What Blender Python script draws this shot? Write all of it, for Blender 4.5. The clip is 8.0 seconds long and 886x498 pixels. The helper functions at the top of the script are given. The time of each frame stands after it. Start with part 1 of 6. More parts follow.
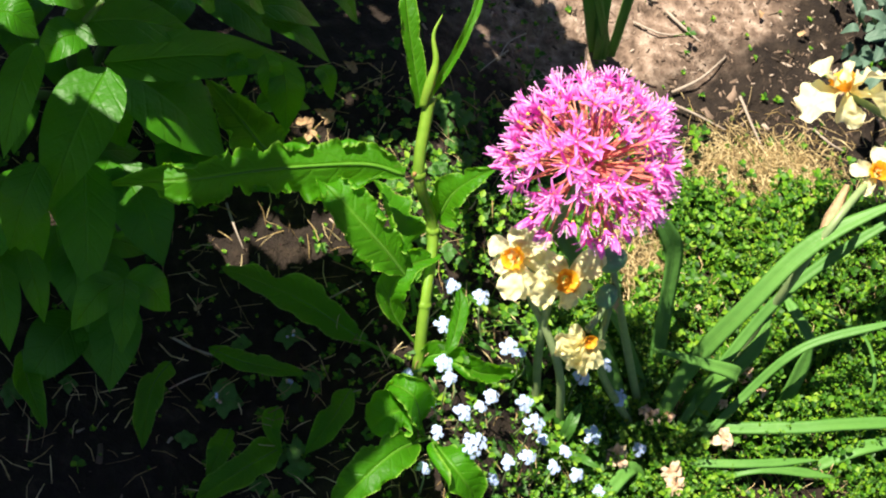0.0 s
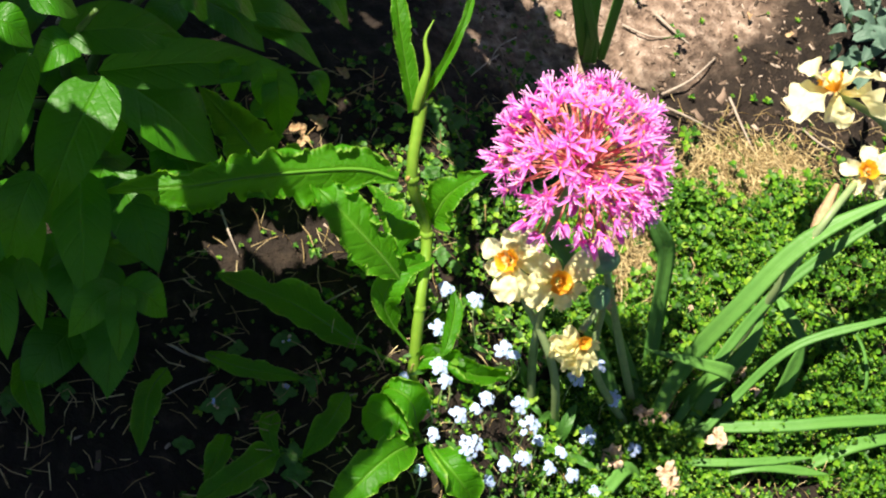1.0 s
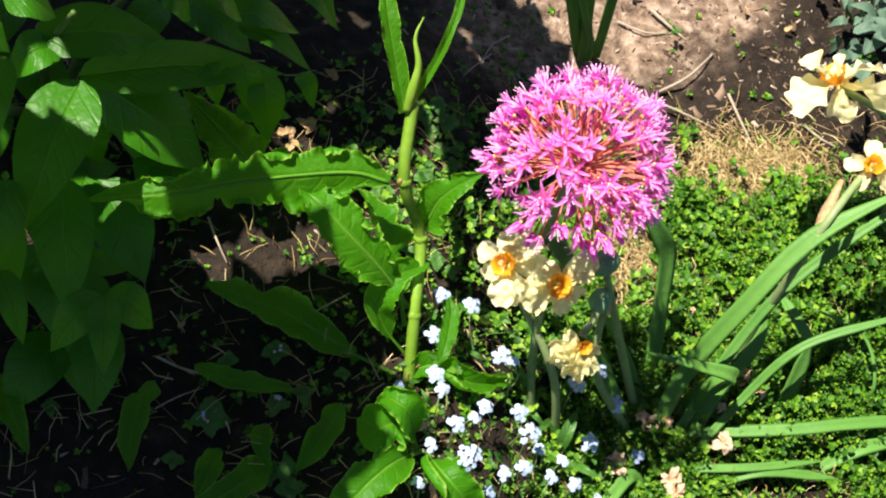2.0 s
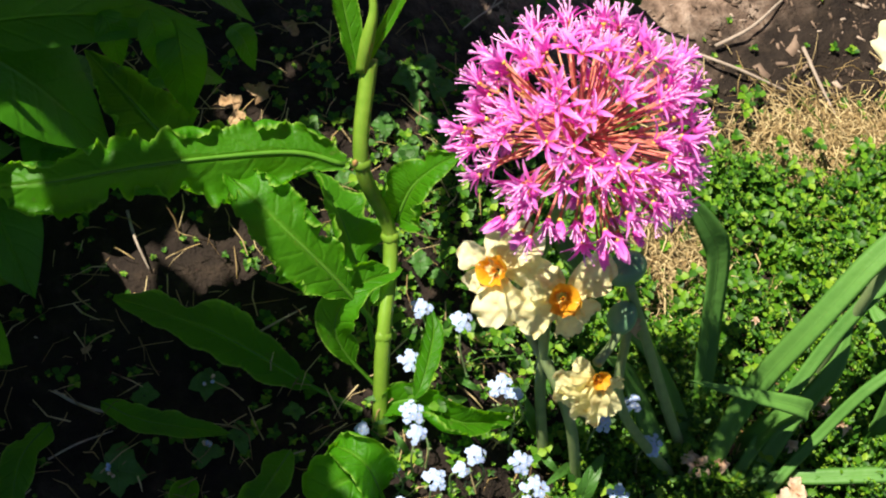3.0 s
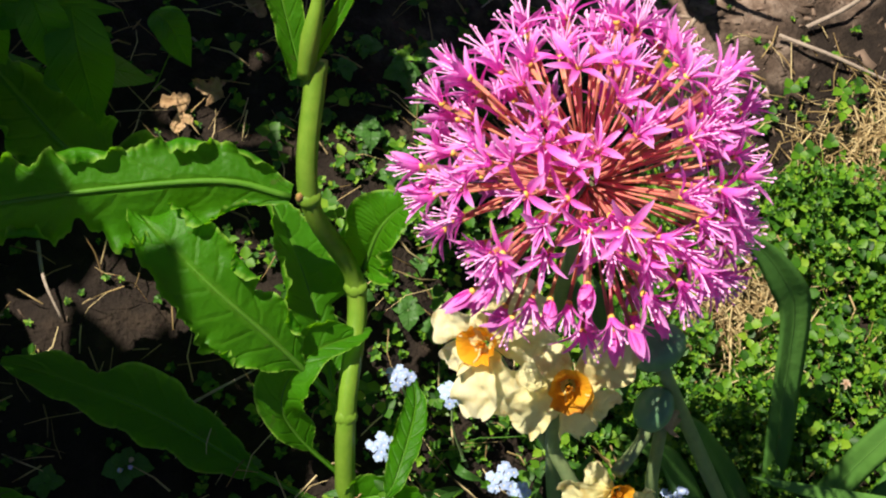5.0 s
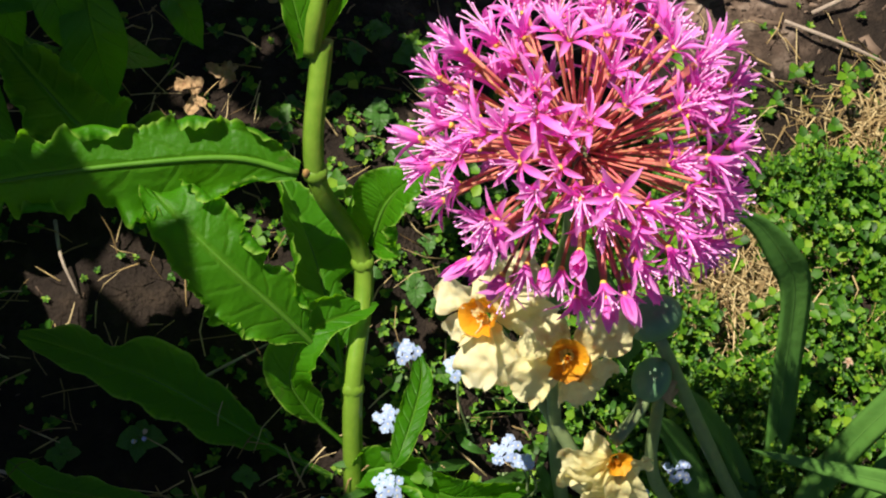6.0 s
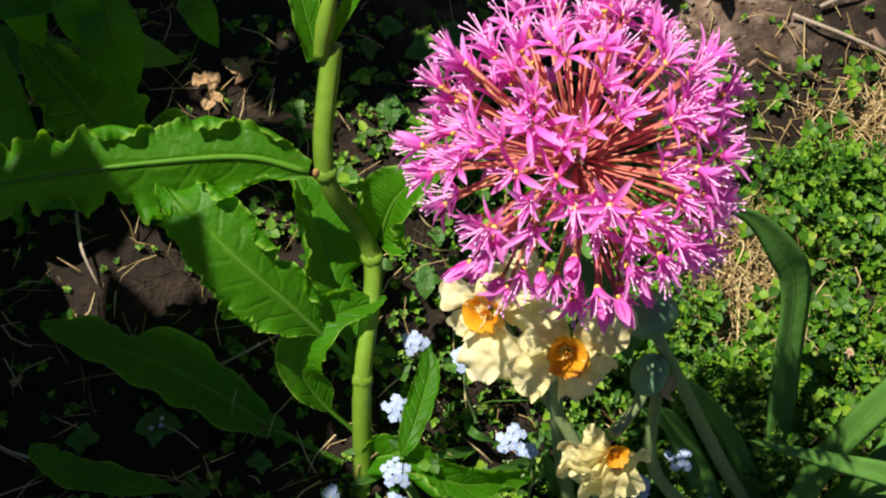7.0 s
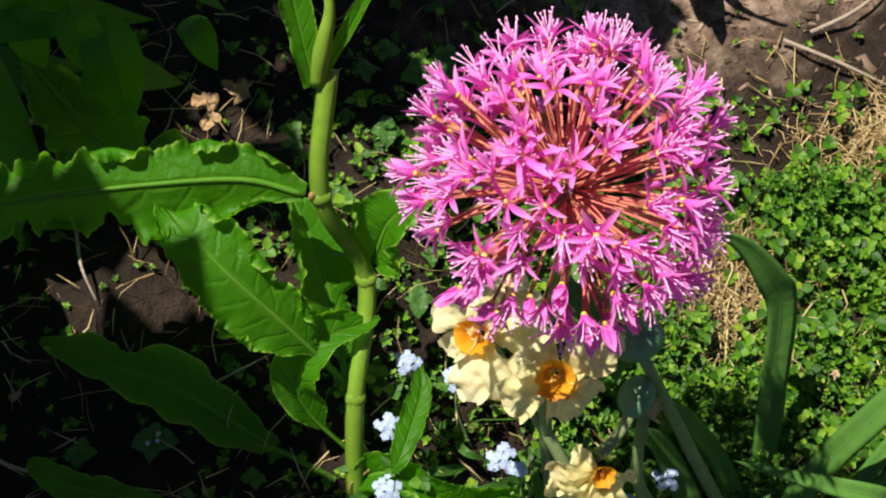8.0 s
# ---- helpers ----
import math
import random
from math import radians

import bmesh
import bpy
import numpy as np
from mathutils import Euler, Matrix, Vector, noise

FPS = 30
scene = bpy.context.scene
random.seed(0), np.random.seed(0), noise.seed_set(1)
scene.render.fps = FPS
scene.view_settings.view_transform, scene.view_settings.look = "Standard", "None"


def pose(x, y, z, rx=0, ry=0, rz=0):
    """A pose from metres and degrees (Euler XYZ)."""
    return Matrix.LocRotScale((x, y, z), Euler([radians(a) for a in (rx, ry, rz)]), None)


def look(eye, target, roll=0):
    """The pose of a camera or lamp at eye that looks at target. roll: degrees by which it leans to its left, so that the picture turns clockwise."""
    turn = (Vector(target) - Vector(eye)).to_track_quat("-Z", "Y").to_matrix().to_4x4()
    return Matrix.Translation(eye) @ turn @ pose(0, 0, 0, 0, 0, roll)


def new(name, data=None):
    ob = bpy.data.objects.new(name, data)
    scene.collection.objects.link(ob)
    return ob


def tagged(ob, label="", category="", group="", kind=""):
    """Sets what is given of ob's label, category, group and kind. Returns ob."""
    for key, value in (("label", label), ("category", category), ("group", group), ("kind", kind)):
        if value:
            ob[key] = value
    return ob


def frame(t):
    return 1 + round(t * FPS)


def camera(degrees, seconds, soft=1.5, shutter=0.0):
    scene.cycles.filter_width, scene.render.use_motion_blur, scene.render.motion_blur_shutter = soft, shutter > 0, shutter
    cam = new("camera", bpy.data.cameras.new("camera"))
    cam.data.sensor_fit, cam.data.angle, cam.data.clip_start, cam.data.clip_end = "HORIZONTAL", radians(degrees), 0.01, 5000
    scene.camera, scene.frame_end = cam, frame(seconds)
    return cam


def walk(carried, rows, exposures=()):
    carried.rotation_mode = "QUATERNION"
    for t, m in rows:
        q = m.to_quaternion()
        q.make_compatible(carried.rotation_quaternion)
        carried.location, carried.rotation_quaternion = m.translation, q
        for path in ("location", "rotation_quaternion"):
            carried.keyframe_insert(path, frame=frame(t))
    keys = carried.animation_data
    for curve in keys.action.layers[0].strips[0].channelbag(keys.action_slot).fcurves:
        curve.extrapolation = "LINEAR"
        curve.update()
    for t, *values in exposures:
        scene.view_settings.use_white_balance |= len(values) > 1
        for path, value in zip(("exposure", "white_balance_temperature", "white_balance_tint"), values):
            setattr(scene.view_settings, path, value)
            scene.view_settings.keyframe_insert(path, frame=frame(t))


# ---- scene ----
cam = camera(32, 8.0, soft=2.1)
walk(cam, [
    (0.0, pose(-0.2545, -0.3659, 1.0048, 22.27, -11.48, -4.73)),
    (0.5, pose(-0.2568, -0.3660, 1.0120, 22.24, -11.47, -4.95)),
    (1.0, pose(-0.2578, -0.3692, 1.0093, 22.64, -11.53, -5.53)),
    (1.5, pose(-0.2551, -0.3745, 1.0011, 23.26, -11.28, -6.23)),
    (1.7, pose(-0.2565, -0.3718, 0.9992, 23.25, -11.40, -6.40)),
    (2.8, pose(-0.1743, -0.2956, 0.8489, 22.26, -8.85, -6.15)),
    (3.0, pose(-0.1439, -0.2746, 0.7997, 22.04, -7.66, -5.53)),
    (3.5, pose(-0.1039, -0.2246, 0.7093, 21.33, -6.12, -4.73)),
    (4.0, pose(-0.0755, -0.1772, 0.6437, 20.08, -4.83, -3.79)),
    (5.5, pose(-0.0633, -0.1794, 0.6679, 19.70, -3.50, -2.98)),
    (6.0, pose(-0.0580, -0.1924, 0.6703, 19.83, -2.82, -2.74)),
    (6.5, pose(-0.0542, -0.1898, 0.6815, 18.79, -2.32, -2.35)),
    (7.0, pose(-0.0500, -0.1875, 0.6908, 18.50, -1.87, -2.11)),
    (7.5, pose(-0.0475, -0.1810, 0.6982, 18.34, -1.81, -1.77)),
    (8.0, pose(-0.0484, -0.1854, 0.7039, 18.71, -2.12, -1.61)),
], exposures=[(0.0, 1.52, 6900, 10), (1.7, 1.48, 6900, 10), (4.0, 0.92, 6900, 12), (8.0, 0.76, 6900, 12)])

# ---- light ----
SUN_WAY = Vector((-0.374, 0.250, 0.893)).normalized()   # towards the sun
world = bpy.data.worlds.new("sky")
scene.world = world
world.use_nodes = True
wn, wl = world.node_tree.nodes, world.node_tree.links
sky = wn.new("ShaderNodeTexSky")
sky.sky_type = "NISHITA"
sky.sun_disc = False
sky.air_density, sky.dust_density = 0.5, 0.2
sky.sun_elevation = math.asin(SUN_WAY.z)
sky.sun_rotation = math.atan2(SUN_WAY.x, SUN_WAY.y)
wl.new(sky.outputs[0], wn["Background"].inputs[0])
wn["Background"].inputs[1].default_value = 0.05
sun = new("sun", bpy.data.lights.new("sun", "SUN"))
sun.data.energy, sun.data.angle, sun.data.color = 5.0, radians(0.5), (1.0, 0.95, 0.86)
sun.matrix_world = look(SUN_WAY * 10, (0, 0, 0))


# ---- materials ----
def nodes_of(name, rough=0.5, spec=0.5):
    m = bpy.data.materials.new(name)
    m.use_nodes = True
    n, l = m.node_tree.nodes, m.node_tree.links
    b = n["Principled BSDF"]
    b.inputs["Roughness"].default_value = rough
    b.inputs["Specular IOR Level"].default_value = spec
    return m, n, l, b


def math_node(n, l, op, a, b=None):
    k = n.new("ShaderNodeMath")
    k.operation = op
    for i, v in enumerate((a, b)):
        if v is None:
            continue
        if isinstance(v, (int, float)):
            k.inputs[i].default_value = v
        else:
            l.new(v, k.inputs[i])
    return k.outputs[0]


def mix_node(n, l, fac, a, b, how="MIX"):
    k = n.new("ShaderNodeMix")
    k.data_type, k.blend_type = "RGBA", how
    for i, v in ((0, fac), (6, a), (7, b)):
        if isinstance(v, (int, float)):
            k.inputs[i].default_value = v
        elif isinstance(v, tuple):
            k.inputs[i].default_value = (*v, 1)
        else:
            l.new(v, k.inputs[i])
    return k.outputs[2]


def noise_node(n, l, scale, detail=4, coord="Object", rough=0.55):
    c = n.new("ShaderNodeTexCoord")
    k = n.new("ShaderNodeTexNoise")
    k.inputs["Scale"].default_value, k.inputs["Detail"].default_value, k.inputs["Roughness"].default_value = scale, detail, rough
    l.new(c.outputs[coord], k.inputs["Vector"])
    return k.outputs[0]


def ramp_node(n, l, fac, stops):
    k = n.new("ShaderNodeValToRGB")
    e = k.color_ramp.elements
    while len(e) < len(stops):
        e.new(0.5)
    for el, (at, col) in zip(e, stops):
        el.position, el.color = at, (*col, 1)
    l.new(fac, k.inputs[0])
    return k.outputs[0]


def bump_node(n, l, height, strength, dist, b):
    k = n.new("ShaderNodeBump")
    k.inputs["Strength"].default_value, k.inputs["Distance"].default_value = strength, dist
    l.new(height, k.inputs["Height"])
    l.new(k.outputs[0], b.inputs["Normal"])
    return k.outputs[0]


def see_through(n, l, b, colour, share, normal=None):
    """Mix in light that shines through a thin leaf or petal."""
    t = n.new("ShaderNodeBsdfTranslucent")
    if isinstance(colour, tuple):
        t.inputs[0].default_value = (*colour, 1)
    else:
        l.new(colour, t.inputs[0])
    if normal:
        l.new(normal, t.inputs["Normal"])
    k = n.new("ShaderNodeMixShader")
    k.inputs[0].default_value = share
    l.new(b.outputs[0], k.inputs[1])
    l.new(t.outputs[0], k.inputs[2])
    l.new(k.outputs[0], n["Material Output"].inputs[0])


def leaf_material(name, dark, light, rib, glow, veins=9, slant=1.2, rough=0.42, share=0.35, bump=0.5, spec=0.4, scar=0.0, margin=None):
    """Leaf: u runs from base to tip, v across; midrib, side veins, mottling."""
    m, n, l, b = nodes_of(name, rough, spec)
    uv = n.new("ShaderNodeUVMap")
    sep = n.new("ShaderNodeSeparateXYZ")
    l.new(uv.outputs[0], sep.inputs[0])
    u, v = sep.outputs[0], sep.outputs[1]
    off = math_node(n, l, "MULTIPLY", math_node(n, l, "ABSOLUTE", math_node(n, l, "SUBTRACT", v, 0.5)), 2.0)
    grain = noise_node(n, l, 320, 5)
    blot = noise_node(n, l, 45, 3)
    pucker = noise_node(n, l, 130, 2)
    wob = math_node(n, l, "MULTIPLY", math_node(n, l, "SUBTRACT", blot, 0.5), 0.5)
    ph = math_node(n, l, "ADD", math_node(n, l, "SUBTRACT", math_node(n, l, "MULTIPLY", u, float(veins)), math_node(n, l, "MULTIPLY", off, slant)), wob)
    tri = math_node(n, l, "ABSOLUTE", math_node(n, l, "SUBTRACT", math_node(n, l, "FRACT", ph), 0.5))
    vein = math_node(n, l, "SUBTRACT", 1.0, math_node(n, l, "MINIMUM", math_node(n, l, "MULTIPLY", tri, 7.0), 1.0))
    mid = math_node(n, l, "SUBTRACT", 1.0, math_node(n, l, "MINIMUM", math_node(n, l, "MULTIPLY", off, 14.0), 1.0))
    info = n.new("ShaderNodeObjectInfo")
    vary = math_node(n, l, "ADD", math_node(n, l, "MULTIPLY", blot, 0.8), math_node(n, l, "MULTIPLY", info.outputs["Random"], 0.3))
    col = mix_node(n, l, vary, dark, light)
    col = mix_node(n, l, math_node(n, l, "MULTIPLY", vein, 0.10), col, rib)
    col = mix_node(n, l, math_node(n, l, "MULTIPLY", mid, 0.5), col, rib)
    col = mix_node(n, l, math_node(n, l, "MULTIPLY", grain, 0.35), col, dark)
    if margin:
        rim = n.new("ShaderNodeMapRange")
        rim.inputs[1].default_value, rim.inputs[2].default_value = 0.86, 1.0
        l.new(off, rim.inputs[0])
        col = mix_node(n, l, math_node(n, l, "MULTIPLY", rim.outputs[0], 0.8), col, margin)
    if scar:
        spots = n.new("ShaderNodeMapRange")
        spots.inputs[1].default_value, spots.inputs[2].default_value = 0.68, 0.74
        l.new(noise_node(n, l, 150, 2), spots.inputs[0])
        col = mix_node(n, l, math_node(n, l, "MULTIPLY", spots.outputs[0], scar), col, (0.10, 0.07, 0.03))
    l.new(col, b.inputs["Base Color"])
    height = math_node(n, l, "ADD", math_node(n, l, "MULTIPLY", math_node(n, l, "MAXIMUM", math_node(n, l, "MULTIPLY", vein, 0.35), mid), -0.8), math_node(n, l, "MULTIPLY", pucker, 1.1))
    height = math_node(n, l, "ADD", height, math_node(n, l, "MULTIPLY", grain, 0.35))
    nm = bump_node(n, l, height, bump, 0.0012, b)
    see_through(n, l, b, mix_node(n, l, 0.25, glow, col), share, nm)
    return m


def petal_material(name, base, tip, throat, share=0.4, rough=0.5, glow=None, crease=0.3, stain=None):
    m, n, l, b = nodes_of(name, rough, 0.3)
    uv = n.new("ShaderNodeUVMap")
    sep = n.new("ShaderNodeSeparateXYZ")
    l.new(uv.outputs[0], sep.inputs[0])
    streak = n.new("ShaderNodeTexNoise")
    streak.inputs["Scale"].default_value = 6
    mp = n.new("ShaderNodeMapping")
    mp.inputs["Scale"].default_value = (0.6, 6, 1)
    l.new(uv.outputs[0], mp.inputs[0])
    l.new(mp.outputs[0], streak.inputs["Vector"])
    col = ramp_node(n, l, sep.outputs[0], [(0.0, throat), (0.3, base), (1.0, tip)])
    col = mix_node(n, l, math_node(n, l, "MULTIPLY", streak.outputs[0], 0.4), col, tip)
    big = noise_node(n, l, 180, 4)
    if stain:
        mr = n.new("ShaderNodeMapRange")
        mr.inputs[1].default_value, mr.inputs[2].default_value = 0.52, 0.68
        l.new(big, mr.inputs[0])
        col = mix_node(n, l, math_node(n, l, "MULTIPLY", mr.outputs[0], 0.7), col, stain)
    l.new(col, b.inputs["Base Color"])
    h = math_node(n, l, "ADD", streak.outputs[0], math_node(n, l, "MULTIPLY", big, 0.6))
    nm = bump_node(n, l, h, crease, 0.0008, b)
    see_through(n, l, b, glow or col, share, nm)
    return m


def plain_material(name, a, c, scale=120, rough=0.5, bump=0.3, dist=0.0006, spec=0.4, share=0.0, stretch=None):
    """Two mottled tones with fine relief."""
    m, n, l, b = nodes_of(name, rough, spec)
    k = noise_node(n, l, scale, 5)
    fine = noise_node(n, l, scale * 6, 3)
    info = n.new("ShaderNodeObjectInfo")
    f = math_node(n, l, "ADD", math_node(n, l, "SUBTRACT", math_node(n, l, "MULTIPLY", k, 1.6), 0.3), math_node(n, l, "MULTIPLY", math_node(n, l, "SUBTRACT", info.outputs["Random"], 0.5), 0.4))
    col = mix_node(n, l, f, a, c)
    l.new(col, b.inputs["Base Color"])
    nm = bump_node(n, l, math_node(n, l, "ADD", k, math_node(n, l, "MULTIPLY", fine, 0.5)), bump, dist, b)
    if share:
        see_through(n, l, b, col, share, nm)
    return m


def island_material(name, stops, rough=0.6, share=0.0, spec=0.3):
    """For loose stuff: each small piece takes its own tone."""
    m, n, l, b = nodes_of(name, rough, spec)
    g = n.new("ShaderNodeNewGeometry")
    col = ramp_node(n, l, g.outputs["Random Per Island"], stops)
    fine = noise_node(n, l, 500, 3)
    col = mix_node(n, l, math_node(n, l, "MULTIPLY", fine, 0.4), col, (0.02, 0.02, 0.01))
    l.new(col, b.inputs["Base Color"])
    if share:
        see_through(n, l, b, col, share)
    return m


def soil_material():
    m, n, l, b = nodes_of("soil", 0.92, 0.2)
    geo = n.new("ShaderNodeNewGeometry")
    sep = n.new("ShaderNodeSeparateXYZ")
    l.new(geo.outputs["Position"], sep.inputs[0])
    big, mid, fine = noise_node(n, l, 14, 5), noise_node(n, l, 90, 6), noise_node(n, l, 520, 4)
    # dark humus of the bed, its tone lowered further to stand for shade
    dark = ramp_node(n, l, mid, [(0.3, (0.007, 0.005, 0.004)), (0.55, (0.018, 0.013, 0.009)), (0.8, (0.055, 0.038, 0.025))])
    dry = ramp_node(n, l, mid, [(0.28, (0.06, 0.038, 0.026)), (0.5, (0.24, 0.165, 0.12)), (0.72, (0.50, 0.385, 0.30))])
    # the trodden, dry path lies beyond the bed; its tone fades out left of x = 0
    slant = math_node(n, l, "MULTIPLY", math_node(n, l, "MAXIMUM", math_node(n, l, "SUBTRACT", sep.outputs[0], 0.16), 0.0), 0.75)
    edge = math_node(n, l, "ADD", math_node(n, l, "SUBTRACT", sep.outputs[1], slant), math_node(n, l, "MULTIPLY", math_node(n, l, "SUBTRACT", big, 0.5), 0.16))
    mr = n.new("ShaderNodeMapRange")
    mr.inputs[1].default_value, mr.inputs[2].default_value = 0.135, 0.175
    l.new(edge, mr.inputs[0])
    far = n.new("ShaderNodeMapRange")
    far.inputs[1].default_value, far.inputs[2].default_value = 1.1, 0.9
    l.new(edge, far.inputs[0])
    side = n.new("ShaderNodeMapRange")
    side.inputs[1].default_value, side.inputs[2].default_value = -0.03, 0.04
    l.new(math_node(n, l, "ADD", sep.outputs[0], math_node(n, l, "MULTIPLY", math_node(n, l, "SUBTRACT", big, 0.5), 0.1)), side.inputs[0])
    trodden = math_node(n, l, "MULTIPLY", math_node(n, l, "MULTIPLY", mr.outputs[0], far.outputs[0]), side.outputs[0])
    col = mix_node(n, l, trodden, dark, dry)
    col = mix_node(n, l, math_node(n, l, "MULTIPLY", fine, 0.45), col, (0.03, 0.02, 0.015))
    l.new(col, b.inputs["Base Color"])
    bump_node(n, l, math_node(n, l, "ADD", mid, math_node(n, l, "MULTIPLY", fine, 0.4)), 0.9, 0.006, b)
    return m


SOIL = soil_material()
BROADLEAF = leaf_material("broad_leaf", (0.018, 0.105, 0.003), (0.045, 0.205, 0.006), (0.075, 0.23, 0.012), (0.19, 0.64, 0.006), 8, 1.6, 0.42, 0.45, 0.7, 0.32)
DOCK = leaf_material("dock_leaf", (0.024, 0.135, 0.003), (0.060, 0.245, 0.006), (0.15, 0.34, 0.03), (0.26, 0.72, 0.008), 11, 1.3, 0.48, 0.5, 0.8, 0.25, 0.4, (0.30, 0.52, 0.07))
RIB = plain_material("dock_midrib", (0.06, 0.22, 0.010), (0.11, 0.29, 0.025), 160, 0.45, 0.3, share=0.3)
STRAP = leaf_material("daffodil_leaf", (0.055, 0.17, 0.032), (0.12, 0.28, 0.050), (0.13, 0.27, 0.06), (0.16, 0.40, 0.03), 1, 0.2, 0.5, 0.22, 0.35, 0.25)
HERB = leaf_material("herb_leaf", (0.03, 0.11, 0.015), (0.07, 0.20, 0.03), (0.10, 0.20, 0.06), (0.2, 0.42, 0.04), 5, 1.5, 0.5, 0.3, 0.6)
GREYLEAF = leaf_material("grey_leaf", (0.05, 0.10, 0.07), (0.11, 0.19, 0.13), (0.15, 0.22, 0.16), (0.15, 0.3, 0.12), 5, 1.5, 0.6, 0.2, 0.5)
STEM = plain_material("green_stem", (0.12, 0.26, 0.018), (0.22, 0.36, 0.04), 160, 0.4, 0.4, share=0.25)
SHRUBSTEM = plain_material("shrub_stem", (0.04, 0.09, 0.015), (0.08, 0.13, 0.03), 120, 0.5)
PALESTEM = plain_material("pale_stem", (0.16, 0.24, 0.10), (0.26, 0.34, 0.14), 160, 0.45, share=0.15)
POD = plain_material("seed_pod", (0.07, 0.19, 0.09), (0.15, 0.30, 0.14), 140, 0.5)
# pink paling to the tip; the tip is lightened further as painted highlight
PINK = petal_material("allium_petal", (0.90, 0.10, 0.70), (0.97, 0.48, 0.92), (0.86, 0.08, 0.34), 0.5, 0.27, (1.0, 0.12, 0.72))
PEDICEL = plain_material("pedicel", (0.85, 0.16, 0.30), (0.70, 0.42, 0.14), 60, 0.35, share=0.4)
ANTHER = plain_material("anther", (0.85, 0.30, 0.72), (0.92, 0.55, 0.82), 300, 0.5)
OVARY = plain_material("ovary", (0.55, 0.38, 0.06), (0.75, 0.45, 0.10), 300, 0.45)
OCREA = plain_material("leaf_sheath", (0.28, 0.12, 0.04), (0.36, 0.24, 0.08), 200, 0.6)
CREAM = petal_material("withered_petal", (0.84, 0.77, 0.36), (0.88, 0.83, 0.48), (0.80, 0.62, 0.16), 0.48, 0.5, None, 0.5, (0.70, 0.50, 0.16))
BUTTER = petal_material("butter_petal", (0.90, 0.83, 0.46), (0.93, 0.88, 0.60), (0.88, 0.66, 0.16), 0.5, 0.5, None, 0.4, (0.84, 0.70, 0.30))
ORANGE = petal_material("orange_cup", (0.86, 0.34, 0.015), (0.90, 0.44, 0.03), (0.75, 0.30, 0.02), 0.45, 0.45, None, 0.7, (0.55, 0.18, 0.02))
BLUE = petal_material("blue_petal", (0.42, 0.56, 0.86), (0.50, 0.62, 0.90), (0.75, 0.80, 0.92), 0.35, 0.5)
EYE = plain_material("flower_eye", (0.80, 0.70, 0.35), (0.85, 0.80, 0.6), 400, 0.5)
PEACH = petal_material("peach_petal", (0.78, 0.52, 0.36), (0.82, 0.66, 0.50), (0.60, 0.35, 0.18), 0.35, 0.55, None, 0.7, (0.5, 0.28, 0.12))
LITTER = plain_material("dry_leaf", (0.26, 0.15, 0.07), (0.50, 0.34, 0.18), 240, 0.75, 0.9, 0.002)
TWIG = plain_material("twig_bark", (0.22, 0.17, 0.13), (0.40, 0.33, 0.26), 200, 0.8, 0.8, 0.001)
COVER = island_material("ground_cover_leaf", [(0.0, (0.012, 0.075, 0.003)), (0.4, (0.050, 0.19, 0.007)), (0.8, (0.14, 0.34, 0.012)), (1.0, (0.28, 0.46, 0.03))], 0.5, 0.38)
STRAW = island_material("straw", [(0.0, (0.16, 0.10, 0.04)), (0.4, (0.42, 0.29, 0.12)), (1.0, (0.80, 0.64, 0.34))], 0.6, 0.15)
CHIP = island_material("wood_chip", [(0.0, (0.03, 0.02, 0.014)), (0.45, (0.12, 0.078, 0.054)), (0.8, (0.26, 0.18, 0.13)), (1.0, (0.48, 0.38, 0.30))], 0.85)


# ---- builders ----
def spline(pts, n):
    """n points on a smooth line through the given ones, evenly spaced by length."""
    p = np.array(pts, float)
    if len(p) == 2:
        p = np.array([p[0], (p[0] + p[1]) / 2, p[1]])
    e = np.vstack([2 * p[0] - p[1], p, 2 * p[-1] - p[-2]])
    out = []
    for i in range(len(p) - 1):
        a, b, c, d = e[i:i + 4]
        for t in np.linspace(0, 1, 16, endpoint=False):
            out.append(0.5 * (2 * b + (c - a) * t + (2 * a - 5 * b + 4 * c - d) * t * t + (3 * b - a - 3 * c + d) * t ** 3))
    out = np.array(out + [p[-1]])
    s = np.r_[0, np.cumsum(np.linalg.norm(np.diff(out, axis=0), axis=1))]
    at = np.linspace(0, s[-1], n)
    return np.stack([np.interp(at, s, out[:, k]) for k in range(3)], 1)


def unit(v):
    return v / np.maximum(np.linalg.norm(v, axis=-1, keepdims=True), 1e-9)


def sheet(name, grid, closed=False, uvs=None):
    """A mesh from a grid of points; closed joins the last column to the first."""
    nu, nv = grid.shape[:2]
    cols = nv if closed else nv - 1
    i, j = np.meshgrid(np.arange(nu - 1), np.arange(cols), indexing="ij")
    k = (j + 1) % nv
    faces = np.stack([i * nv + j, i * nv + k, (i + 1) * nv + k, (i + 1) * nv + j], -1).reshape(-1, 4)
    me = bpy.data.meshes.new(name)
    me.from_pydata(grid.reshape(-1, 3).tolist(), [], faces.tolist())
    lay = me.uv_layers.new(name="UVMap")
    uu, vv = np.meshgrid(np.linspace(0, 1, nu), np.linspace(0, 1, nv), indexing="ij") if uvs is None else uvs
    flat = np.stack([uu, vv], -1).reshape(-1, 2)[faces.ravel()]
    lay.data.foreach_set("uv", flat.astype(np.float32).ravel())
    me.polygons.foreach_set("use_smooth", [True] * len(me.polygons))
    me.update()
    return me


